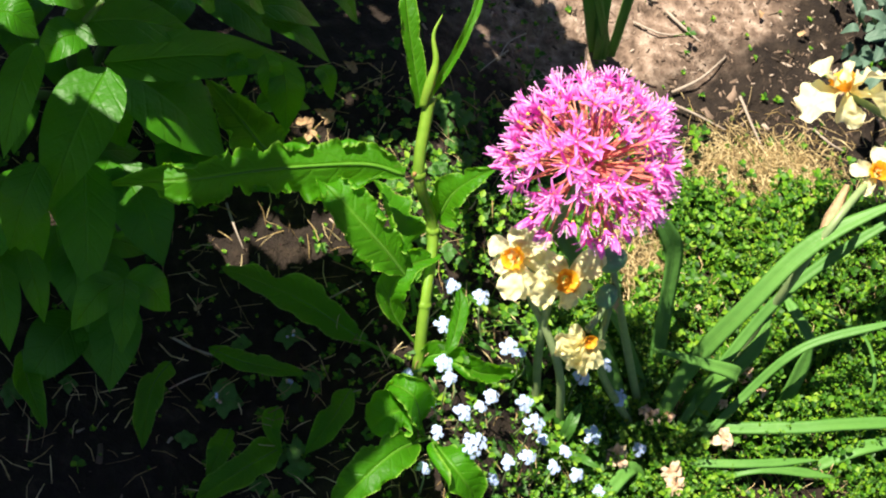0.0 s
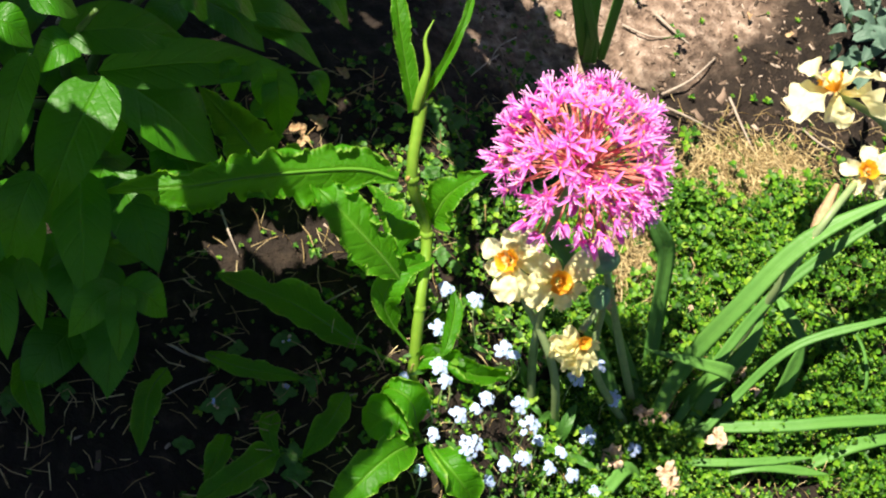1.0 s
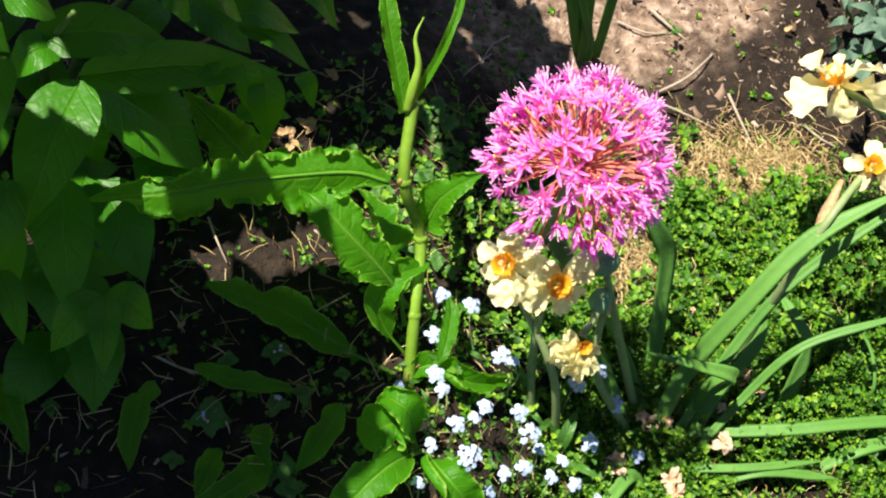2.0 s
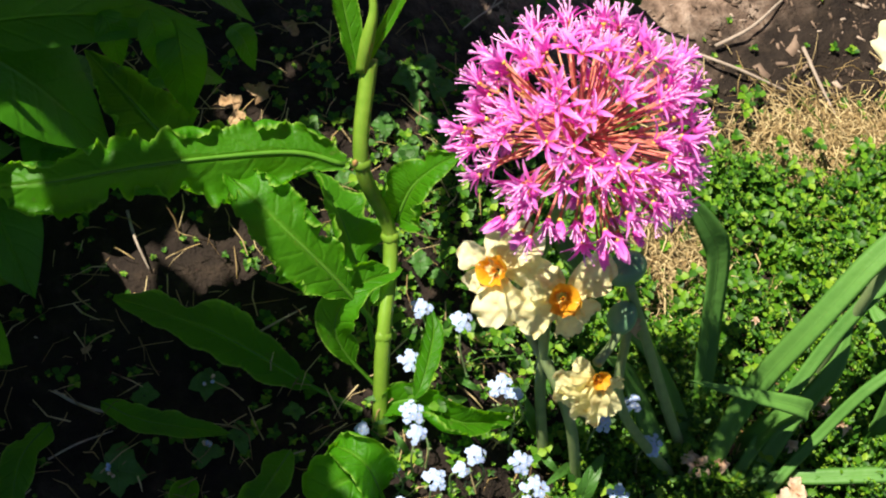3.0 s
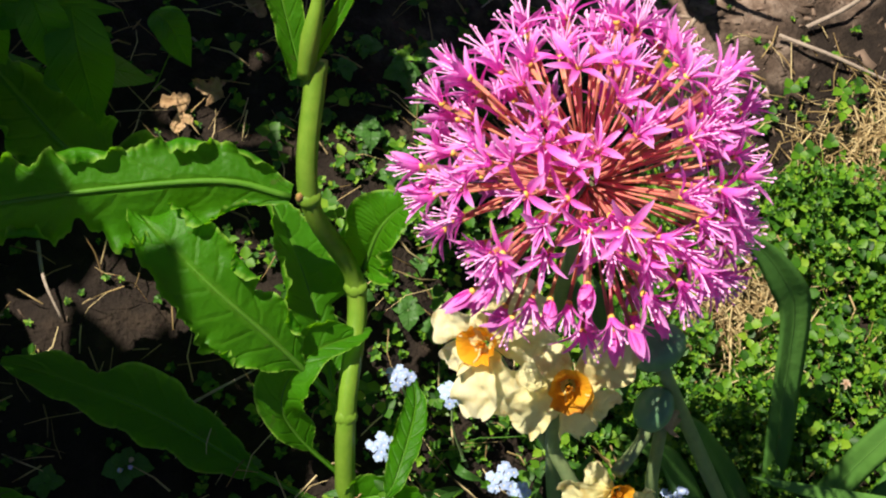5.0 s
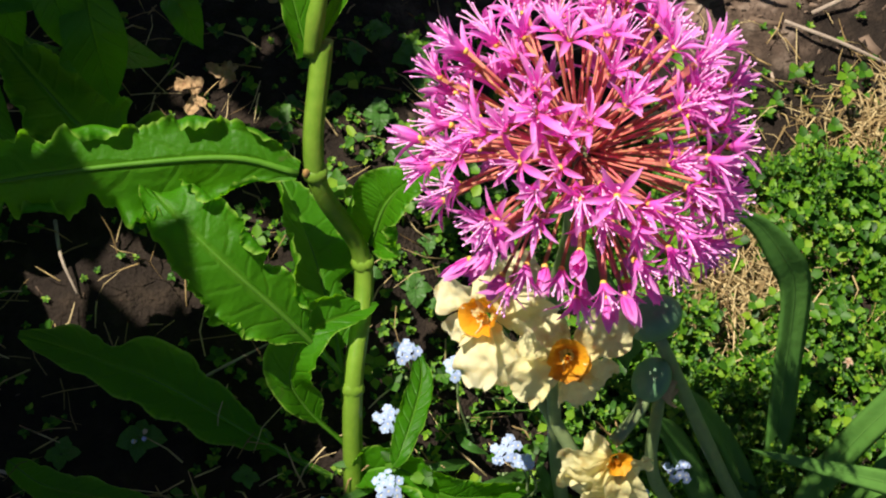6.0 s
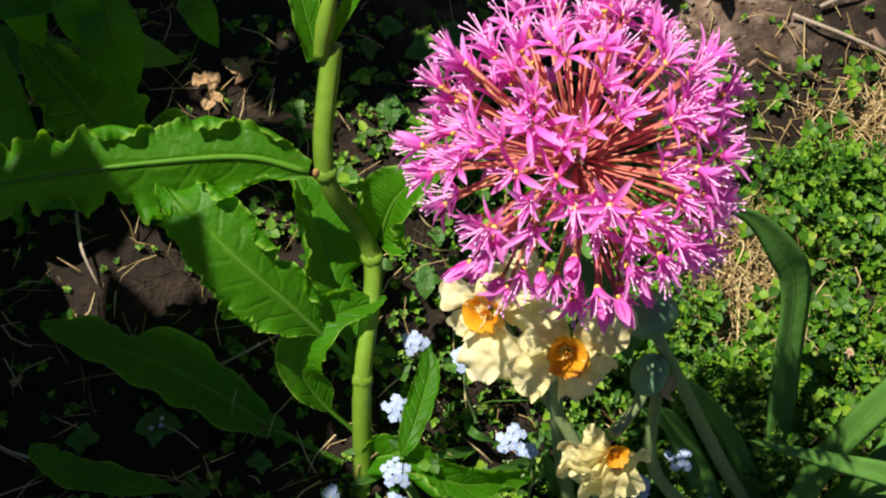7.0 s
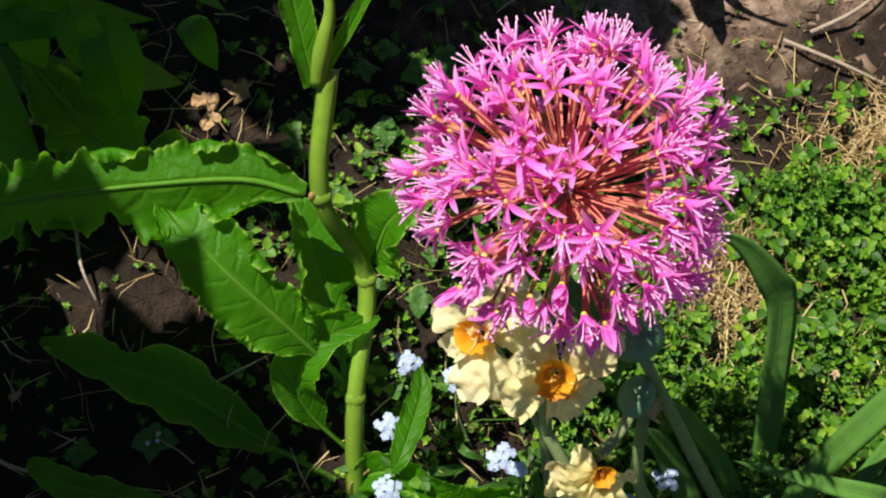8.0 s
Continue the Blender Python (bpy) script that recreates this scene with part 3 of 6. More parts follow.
def dock_leaf(parent, pts, w, shape="petiole", fold=0.3, lean=0.0, curl=1.1, swell=0.5, near=None, far=None, up=(0, 0, 1), drop=None, seed=0):
    """A crisped dock leaf with its midrib. fold: how far the halves rise from the midrib."""
    u = np.linspace(0, 1, 25)
    even = list(w * WIDTHS[shape](u))
    slope = drop or (-math.atan(fold), -math.atan(fold))
    g = ruffled_grid(pts, near or even, far or even, up, slope, lean, curl, swell, seed=seed or int(abs(pts[0][0] * 7919 + pts[-1][1] * 104729) * 100))
    lf = part("leaf", sheet("leaf", g), DOCK, parent)
    m = g.shape[1] // 2
    line = g[::12, m][:19]
    r = w * 0.055
    part("midrib", tube_mesh("midrib", [tuple(q - np.array((0, 0, r * 0.4))) for q in line], [r * 1.3, r * 0.9, r * 0.3], 7, 30), RIB, lf)
    return lf


# ---- daffodils ----
def strap(parent, pts, w, **how):
    kw = dict(shape="strap", fold=0.3, nu=36, nv=7, thick=0.0018, wave=0.02, freq=2.0)
    kw.update(how)
    return leaf(parent, pts, w, STRAP, **kw)


def daffodil_head(parent, at, face, size, crumple=0.6, cup=ORANGE, petals=CREAM, seed=1, tips=(), droop=0.2, broad=1.0):
    """Six petals and a ragged cup, facing a way; withered ones are crumpled. A pod sits behind."""
    random.seed(seed)
    z = unit(np.array(face, float))
    x = unit(np.cross(z, (0.2, 0.9, 0.31)))
    y = np.cross(z, x)
    at = np.array(at)
    for k, tip in enumerate(tips):
        # petals that hang or curl each their own way
        tip = np.array(tip)
        d = tip - at
        n = float(np.linalg.norm(d))
        mid = at + d * 0.5 + z * 0.16 * n
        leaf(parent, [tuple(at + d * 0.05), tuple(mid), tuple(tip)], n * random.uniform(0.30, 0.40) * broad, petals, "petal", shape="blunt", fold=random.uniform(-0.2, 0.6) * crumple, wave=0.2 + 0.9 * crumple, freq=2.6, up=tuple(z), nu=34, nv=15, ragged=0.2, rim=0.5 * crumple, rumple=0.55 * crumple, twist=random.uniform(-40, 40) * crumple)
    for k in range(0 if tips else 6):
        a = k * math.pi / 3 + random.uniform(-0.2, 0.2) * (1 + crumple)
        d = x * math.cos(a) + y * math.sin(a)
        n = size * random.uniform(1 - 0.3 * crumple, 1.08)
        lift = random.uniform(-0.5, 0.9) * crumple
        side = (x * -math.sin(a) + y * math.cos(a)) * random.uniform(-0.3, 0.3) * crumple * n
        tip = at + d * n + z * lift * n + side + np.array((0, 0, -droop * n * random.uniform(0.4, 1)))
        mid = at + d * n * 0.55 + z * (0.12 + lift * 0.3) * n
        leaf(parent, [tuple(at + d * size * 0.06), tuple(mid), tuple(tip)], size * random.uniform(0.26, 0.38), petals, "petal", shape="lance", fold=random.uniform(-0.3, 0.5) * crumple, wave=0.10 + 0.85 * crumple, freq=2.4, up=tuple(z), nu=18, nv=9, ragged=0.12 + 0.3 * crumple, twist=random.uniform(-60, 60) * crumple)
    m = 22
    a = np.linspace(0, 2 * np.pi, m, endpoint=False)
    rows = []
    for i, (r, h) in enumerate(((0.10, 0.0), (0.15, 0.10), (0.19, 0.20), (0.24, 0.30), (0.30, 0.36))):
        wob = np.array([1 + (0.12 + 0.5 * crumple) * i / 4 * noise.noise(Vector((math.cos(q) * 2.2, math.sin(q) * 2.2, seed + i * 0.3))) + 0.08 * i / 4 * math.sin(q * 9) for q in a])
        rr, hh = size * r * wob, size * h * (1 - 0.35 * crumple * (wob - 0.7))
        rows.append(at + (rr * np.cos(a))[:, None] * x + (rr * np.sin(a))[:, None] * y + hh[:, None] * z)
    part("corona", sheet("corona", np.array(rows), True), cup, parent, "ragged orange cup")
    for k in range(5):
        b = k * 1.256
        q = at + (x * math.cos(b) + y * math.sin(b)) * size * 0.05
        part("stamen", tube_mesh("stamen", [tuple(at), tuple(q + z * size * 0.24)], [size * 0.012, size * 0.02], 5, 6), ORANGE, parent)


def seed_pod(parent, at, way, r):
    """A swollen green pod with three faint lobes."""
    th, ph = np.linspace(0.03, np.pi - 0.03, 12), np.linspace(0, 2 * np.pi, 15, endpoint=False)
    lobes = 1 + 0.06 * np.cos(3 * ph)
    k = np.stack([np.sin(th)[:, None] * np.cos(ph) * lobes, np.sin(th)[:, None] * np.sin(ph) * lobes, 1.25 * np.cos(th)[:, None] * np.ones(15)], -1) * r
    turn = np.array(along(way).to_3x3())
    part("seed_pod", sheet("seed_pod", np.array(at) + k @ turn.T, True), POD, parent, "swollen grey-green seed pod")


# ---- forget-me-nots ----
def forget_meshes():
    made = []
    for k in range(5):
        a = k * 1.2566
        g = blade_grid([(0, 0, 0), (0.0011 * math.cos(a), 0.0011 * math.sin(a), 0.0003), (0.0026 * math.cos(a), 0.0026 * math.sin(a), 0.0002)], 0.0011, "blunt", fold=0.1, nu=6, nv=5)
        made.append(sheet("petal", g))
    star = merged("floret", made)
    star.materials.append(BLUE)
    eye = ball_mesh("eye", (0, 0, 0.0002), 0.0005, (1, 1, 0.7), 6, 5)
    eye.materials.append(EYE)
    bud = ball_mesh("bud", (0, 0, 0), 0.0009, (0.8, 0.8, 1.4), 6, 5)
    bud.materials.append(PALESTEM)
    return star, eye, bud


def forget_me_not(meshes, at, foot, size, seed, label="pale blue forget-me-not cluster on a thin stem"):
    star, eye, bud = meshes
    random.seed(seed)
    ob = thing("forget_me_not", foot, label, "flower", "forget-me-nots in the bed")
    at, foot = np.array(at), np.array(foot)
    mid = (at + foot) / 2 + np.array([random.uniform(-0.005, 0.005), random.uniform(-0.005, 0.005), 0.004])
    part("stem", tube_mesh("stem", [tuple(foot - (0, 0, 0.002)), tuple(mid), tuple(at - (0, 0, 0.002))], [0.0007, 0.0005, 0.0004], 6, 14), PALESTEM, ob)
    n = max(6, int(size * 1900))
    for k in range(n):
        r = size * math.sqrt((k + 0.3) / n) * 0.85
        a = k * 2.4 + random.uniform(-0.3, 0.3)
        p = at + np.array((r * math.cos(a), r * math.sin(a), random.uniform(-0.25, 0.1) * r + 0.35 * size * (1 - (r / size) ** 2)))
        d = unit(np.array((math.cos(a) * r / size * 0.9, math.sin(a) * r / size * 0.9 - 0.2, 1.0)) + np.array([random.uniform(-0.25, 0.25) for _ in range(3)]))
        fl = part("floret", star, None, ob)
        fl.matrix_basis = Matrix.Translation(p) @ along(d) @ Matrix.Rotation(random.uniform(0, 6), 4, "Z") @ Matrix.Scale(random.uniform(0.6, 0.85), 4)
        part("eye", eye, None, fl)
    for k in range(4):
        f = 0.45 + 0.12 * k
        p = foot * (1 - f) + at * f + np.array((random.uniform(-0.006, 0.006), random.uniform(-0.006, 0.006), 0.003))
        b = part("bud", bud, None, ob)
        b.matrix_basis = Matrix.Translation(p) @ along((random.uniform(-1, 1), random.uniform(-1, 1), 1))


# ---- small weeds and litter ----
def weed(at, r, seed, bloom=False, group="dead-nettle seedlings"):
    random.seed(seed)
    label = "small scalloped dead-nettle seedling with tiny pink flowers" if bloom else "small round-leaved weed seedling on dark soil"
    ob = thing("weed_seedling", at, label, "weed", group)
    x, y, z = at
    part("stem", tube_mesh("stem", [(x, y, z - 0.002), (x, y, z + r * 0.6)], [0.0009, 0.0007], 6, 6), SHRUBSTEM, ob)
    for k in range(random.randint(4, 6)):
        a = k * 1.571 + random.uniform(-0.35, 0.35) + (0.78 if k > 3 else 0)
        n = r * random.uniform(0.75, 1.1) * (0.6 if k > 3 else 1)
        h = z + r * (0.55 if k < 4 else 0.8)
        d = np.array((math.cos(a), math.sin(a), 0))
        pts = [(x, y, h), tuple(np.array((x, y, h + 0.1 * r)) + d * n * 0.5), tuple(np.array((x, y, h - 0.15 * r)) + d * n)]
        leaf(ob, pts, n * random.uniform(0.36, 0.48), HERB, shape="ovate", fold=0.15, wave=0.16, freq=4.5, nu=20, nv=7, ragged=0.16)
    if bloom:
        for k in range(4):
            a = random.uniform(0, 6.28)
            p = np.array((x + math.cos(a) * r * 0.22, y + math.sin(a) * r * 0.22, z + r * 0.85))
            part("blossom", tube_mesh("blossom", [tuple(p), tuple(p + np.array((math.cos(a) * 0.001, math.sin(a) * 0.001, 0.003)))], [0.0005, 0.0010], 6, 5), BLUE if k % 2 else PEACH, ob)


def twig(pts, r, label="thin dry grey twig lying on the soil"):
    ob = part("twig", tube_mesh("twig", pts, [r, r * 0.9, r * 0.5], 7, 22, 0.08), TWIG)
    tagged(ob, label, "twig", "twigs on the ground")


def dry_leaf(at, r, a, seed):
    random.seed(seed)
    x, y, z = at
    d = np.array((math.cos(a), math.sin(a), 0))
    ob = part("dry_leaf", sheet("dry_leaf", blade_grid([tuple(np.array(at) - d * r), (x, y, z + r * 0.25), tuple(np.array(at) + d * r + np.array((0, 0, r * 0.2)))], r * 0.55, "ovate", fold=random.uniform(0.1, 0.8), wave=0.8, freq=3.0, nu=22, nv=11, ragged=0.45, rumple=0.5, twist=random.uniform(-60, 60))), LITTER)
    tagged(ob, "curled brown dry leaf on the soil", "dead leaf", "dead leaves on the ground")


def withered_blossom(at, r, seed, petals=PEACH):
    """A shrivelled peach-coloured flower."""
    random.seed(seed)
    ob = thing("withered_blossom", at, "shrivelled peach-coloured blossom among green weeds", "flower", "withered blossoms")
    x, y, z = at
    foot = relief(x, y)
    part("stem", tube_mesh("stem", [(x + 0.002, y, foot - 0.002), (x, y, z)], [0.0009, 0.0008], 6, 8), PALESTEM, ob)
    for k in range(6):
        a = k * 1.05 + random.uniform(-0.4, 0.4)
        d = np.array((math.cos(a), math.sin(a), random.uniform(-0.5, 0.9)))
        p = np.array(at)
        n = r * random.uniform(0.6, 1.15)
        leaf(ob, [tuple(p), tuple(p + d * n * 0.6 + np.array((0, 0, 0.002))), tuple(p + d * n * np.array((1, 1, 0.4)) + np.array((0, 0, -0.3 * n)))], n * random.uniform(0.25, 0.42), petals, "petal", shape="lance", fold=random.uniform(-0.5, 0.8), wave=0.6, freq=2.4, nu=18, nv=9, ragged=0.3, rumple=0.45, twist=random.uniform(-60, 60))


def shade_shrub(at, spots, seed, label):
    """An unseen bushy shrub added to cast shade: stems and many large leaves within balls of (place, reach, count)."""
    random.seed(seed)
    ob = thing("broadleaf_shrub", at, label, "shrub")
    for centre, reach, count in spots:
        c = np.array(centre)
        foot = np.array(at)
        part("stem", tube_mesh("stem", [tuple(foot - (0, 0, 0.01)), tuple(foot * 0.4 + c * 0.6 + np.array((0, 0.02, -0.03))), tuple(c)], [0.007, 0.005, 0.003], 8, 20), SHRUBSTEM, ob)
        for k in range(count):
            d = unit(np.array([random.gauss(0, 1) for _ in range(3)]))
            p = c + d * np.array(reach) * random.random() ** 0.4
            a = math.atan2(d[1], d[0]) + random.uniform(-0.7, 0.7)
            n = random.uniform(0.045, 0.07)
            tip = p + np.array((math.cos(a) * n, math.sin(a) * n, -random.uniform(0.1, 0.5) * n))
            leaf(ob, [tuple(p), tuple((p + tip) / 2 + np.array((0, 0, 0.01))), tuple(tip)], n * random.uniform(0.25, 0.33), BROADLEAF, shape="ovate", fold=0.2, wave=0.07, freq=2.5, nu=16, nv=7)
    return ob


# ---- the plants of the bed ----
make_allium((0.020, -0.010, 0.039), (0.0115, -0.0145, 0.254), 0.0575, (-0.14, -0.30, 0.94))
dock = thing("dock_plant", (-0.059, -0.080, 0.072), "tall dock plant with crinkled wavy-edged bright green leaves", "plant")
part("stem", tube_mesh("stem", [(-0.058, -0.082, 0.070), (-0.057, -0.045, 0.108), (-0.052, -0.002, 0.127), (-0.068, 0.016, 0.171), (-0.064, 0.053, 0.200)], [0.0036, 0.0036, 0.0034, 0.0034, 0.0036], 16, 60, 0.05), STEM, dock, "ribbed yellow-green stem")
part("stem_joint", ball_mesh("stem_joint", (-0.057, -0.045, 0.108), 0.0045, (1, 1, 0.8), 12, 8, 0.15), STEM, dock)
part("stem_joint", ball_mesh("stem_joint", (-0.052, -0.002, 0.127), 0.0045, (1, 1, 0.8), 12, 8, 0.15), STEM, dock)
part("stem_joint", ball_mesh("stem_joint", (-0.068, 0.016, 0.171), 0.0045, (1, 1, 0.8), 12, 8, 0.15), STEM, dock)
part("sheath", ball_mesh("sheath", (-0.071, 0.015, 0.173), 0.0018, (0.8, 0.9, 1.5), 10, 8, 0.2), OCREA, dock, "papery reddish sheath at the joint")
dock_leaf(dock, [(-0.0744, 0.0206, 0.1600), (-0.0965, 0.0247, 0.1660), (-0.1298, 0.0218, 0.1700), (-0.1658, 0.0162, 0.1740), (-0.2007, 0.0098, 0.1760), (-0.2297, 0.0092, 0.1720), (-0.2540, 0.0107, 0.1650)], 0.018, near=[0.003, 0.012, 0.023, 0.027, 0.026, 0.015, 0.018, 0.021, 0.014, 0.007, 0.0], far=[0.005, 0.015, 0.019, 0.016, 0.018, 0.019, 0.017, 0.011, 0.013, 0.007, 0.0], up=(0, -0.25, 0.97), drop=(0.6, 0.0), curl=2.2, seed=11)
dock_leaf(dock, [(-0.0600, -0.0400, 0.1080), (-0.0800, -0.0260, 0.1360), (-0.1014, -0.0103, 0.1560), (-0.1200, 0.0080, 0.1630), (-0.1320, 0.0240, 0.1570)], 0.019, near=[0.0016, 0.0016, 0.002, 0.012, 0.019, 0.021, 0.019, 0.016, 0.012, 0.007, 0.0], far=[0.0016, 0.0016, 0.003, 0.012, 0.015, 0.016, 0.017, 0.018, 0.016, 0.011, 0.0], up=(0.62, -0.66, 0.42), drop=(0.15, 0.05), curl=2.0, seed=12)
dock_leaf(dock, [(-0.060, -0.046, 0.090), (-0.064, -0.019, 0.100), (-0.072, 0.012, 0.110), (-0.084, 0.044, 0.105)], 0.0180, curl=0.5, swell=0.4, up=(0.6, -0.6, 0.5))
dock_leaf(dock, [(-0.127, 0.051, 0.100), (-0.153, 0.054, 0.122), (-0.171, 0.070, 0.135), (-0.192, 0.097, 0.135)], 0.0200, shape='clasp', curl=1.2, up=(0.2, -0.4, 0.9), drop=(0.2, 0.1))
dock_leaf(dock, [(-0.049, 0.004, 0.130), (-0.043, 0.012, 0.150), (-0.033, 0.016, 0.165), (-0.019, 0.020, 0.172)], 0.0150, shape='clasp', fold=0.35, curl=1.4, swell=0.8)
dock_leaf(dock, [(-0.066, -0.071, 0.072), (-0.089, -0.059, 0.075), (-0.128, -0.037, 0.088), (-0.159, -0.026, 0.100), (-0.182, -0.019, 0.105)], 0.0125, fold=0.1, curl=0.3, swell=0.25)
dock_leaf(dock, [(-0.059, -0.062, 0.080), (-0.075, -0.050, 0.100), (-0.080, -0.040, 0.115), (-0.070, -0.027, 0.125), (-0.047, -0.016, 0.120)], 0.0110, fold=0.5, curl=0.4, swell=0.3)
dock_leaf(dock, [(-0.069, 0.048, 0.198), (-0.075, 0.069, 0.215), (-0.080, 0.091, 0.230), (-0.083, 0.119, 0.240)], 0.0065, shape='strap', fold=0.35, curl=0.6, swell=0.3)
dock_leaf(dock, [(-0.067, 0.050, 0.198), (-0.052, 0.070, 0.215), (-0.042, 0.088, 0.230), (-0.030, 0.120, 0.235)], 0.0034, shape='strap', fold=0.6, curl=0.6, swell=0.3)
part("bud", tube_mesh("bud", [(-0.068, 0.048, 0.198), (-0.066, 0.056, 0.210), (-0.063, 0.067, 0.220), (-0.065, 0.080, 0.228), (-0.060, 0.090, 0.234)], [0.0028, 0.0032, 0.0020, 0.0012, 0.0004], 10, 20, 0.08), STEM, dock, "folded green leaf bud")
rosette = thing("dock_rosette", (-0.058, -0.116, 0.072), "low rosette of wavy yellow-green dock leaves in sun", "plant")
dock_leaf(rosette, [(-0.059, -0.122, 0.082), (-0.072, -0.114, 0.107), (-0.085, -0.117, 0.112), (-0.096, -0.123, 0.102)], 0.0210, curl=1.1, swell=0.6)
dock_leaf(rosette, [(-0.055, -0.124, 0.082), (-0.083, -0.140, 0.112), (-0.105, -0.157, 0.112), (-0.120, -0.169, 0.092)], 0.0160, curl=1.1, swell=0.6)
dock_leaf(rosette, [(-0.053, -0.126, 0.082), (-0.051, -0.143, 0.106), (-0.041, -0.157, 0.105), (-0.029, -0.167, 0.086)], 0.0160, curl=1.1, swell=0.6)
dock_leaf(rosette, [(-0.060, -0.119, 0.082), (-0.070, -0.113, 0.122), (-0.078, -0.106, 0.127), (-0.086, -0.099, 0.117)], 0.0140, curl=1.1, swell=0.6)
dock_leaf(rosette, [(-0.059, -0.072, 0.077), (-0.041, -0.072, 0.088), (-0.019, -0.083, 0.083), (0.017, -0.075, 0.056)], 0.0115, shape='clasp', fold=0.7, lean=-15, curl=1.1, swell=0.6)
dock_leaf(rosette, [(-0.047, -0.074, 0.081), (-0.040, -0.069, 0.099), (-0.031, -0.041, 0.096), (-0.032, -0.026, 0.097)], 0.0070, curl=1.1, swell=0.6)
shade_leaves = thing("dock_seedling", (-0.173, -0.098, 0.072), "long dark green dock leaves lying on shaded soil", "plant")
dock_leaf(shade_leaves, [(-0.214, -0.070, 0.077), (-0.226, -0.092, 0.092), (-0.232, -0.127, 0.084)], 0.0095, shape='lance', fold=0.2, curl=0.3, swell=0.25)
dock_leaf(shade_leaves, [(-0.190, -0.061, 0.077), (-0.170, -0.075, 0.090), (-0.130, -0.082, 0.084)], 0.0070, shape='lance', fold=0.2, curl=0.3, swell=0.25)
dock_leaf(shade_leaves, [(-0.102, -0.090, 0.077), (-0.117, -0.113, 0.092), (-0.134, -0.133, 0.084)], 0.0085, shape='lance', fold=0.2, curl=0.3, swell=0.25)
dock_leaf(shade_leaves, [(-0.147, -0.126, 0.077), (-0.173, -0.143, 0.092), (-0.201, -0.159, 0.084)], 0.0110, shape='lance', fold=0.2, curl=0.3, swell=0.25)
dock_leaf(shade_leaves, [(-0.178, -0.114, 0.077), (-0.186, -0.131, 0.090), (-0.194, -0.146, 0.082)], 0.0080, shape='lance', fold=0.2, curl=0.3, swell=0.25)
dock_leaf(shade_leaves, [(-0.149, -0.100, 0.077), (-0.154, -0.117, 0.087), (-0.149, -0.130, 0.082)], 0.0060, shape='lance', fold=0.2, curl=0.3, swell=0.25)
dock_leaf(shade_leaves, [(-0.303, -0.061, 0.077), (-0.298, -0.087, 0.092), (-0.288, -0.113, 0.084)], 0.0080, shape='lance', fold=0.2, curl=0.3, swell=0.25)
shrub = thing("broadleaf_shrub", (-0.270, 0.120, 0.072), "leafy shrub with large glossy pointed green leaves", "shrub")
part("stem", tube_mesh("stem", [(-0.270, 0.120, 0.055), (-0.273, 0.107, 0.157), (-0.255, 0.075, 0.262)], [0.004, 0.003, 0.0015], 10, 24), SHRUBSTEM, shrub)
part("stem", tube_mesh("stem", [(-0.270, 0.120, 0.055), (-0.245, 0.145, 0.120), (-0.200, 0.150, 0.200)], [0.004, 0.003, 0.0015], 10, 24), SHRUBSTEM, shrub)
part("stem", tube_mesh("stem", [(-0.270, 0.120, 0.055), (-0.295, 0.085, 0.132), (-0.300, 0.030, 0.220)], [0.004, 0.003, 0.0015], 10, 24), SHRUBSTEM, shrub)
part("stem", tube_mesh("stem", [(-0.270, 0.120, 0.055), (-0.263, 0.060, 0.120), (-0.245, 0.000, 0.120)], [0.004, 0.003, 0.0015], 10, 24), SHRUBSTEM, shrub)
leaf(shrub, [(-0.252, 0.055, 0.225), (-0.269, 0.016, 0.223), (-0.286, -0.023, 0.198)], 0.0209, BROADLEAF, shape='ovate', fold=0.22, wave=0.07, freq=2.5, nu=30, nv=11, arch=0.1, lean=-6)
leaf(shrub, [(-0.245, 0.088, 0.165), (-0.212, 0.067, 0.157), (-0.179, 0.046, 0.125)], 0.0291, BROADLEAF, shape='ovate', fold=0.22, wave=0.07, freq=2.5, nu=30, nv=11, arch=0.1, lean=12)
leaf(shrub, [(-0.254, 0.074, 0.195), (-0.193, 0.083, 0.191), (-0.132, 0.093, 0.162)], 0.0152, BROADLEAF, shape='ovate', fold=0.35, wave=0.07, freq=2.5, nu=30, nv=11, arch=0.1, lean=-25)
leaf(shrub, [(-0.277, 0.087, 0.215), (-0.238, 0.092, 0.214), (-0.199, 0.097, 0.190)], 0.0167, BROADLEAF, shape='ovate', fold=0.22, wave=0.07, freq=2.5, nu=30, nv=11, arch=0.1, lean=-10)
leaf(shrub, [(-0.265, 0.083, 0.212), (-0.278, 0.076, 0.218), (-0.292, 0.070, 0.200)], 0.0127, BROADLEAF, shape='ovate', fold=0.22, wave=0.07, freq=2.5, nu=30, nv=11, arch=0.1)
leaf(shrub, [(-0.289, 0.044, 0.270), (-0.298, 0.018, 0.265), (-0.306, -0.007, 0.235)], 0.0109, BROADLEAF, shape='ovate', fold=0.22, wave=0.07, freq=2.5, nu=30, nv=11, arch=0.1)
leaf(shrub, [(-0.157, 0.134, 0.150), (-0.133, 0.126, 0.147), (-0.109, 0.118, 0.120)], 0.0084, BROADLEAF, shape='ovate', fold=0.22, wave=0.07, freq=2.5, nu=30, nv=11, arch=0.1)
leaf(shrub, [(-0.165, 0.136, 0.160), (-0.141, 0.138, 0.157), (-0.116, 0.140, 0.130)], 0.0117, BROADLEAF, shape='ovate', fold=0.22, wave=0.07, freq=2.5, nu=30, nv=11, arch=0.1)
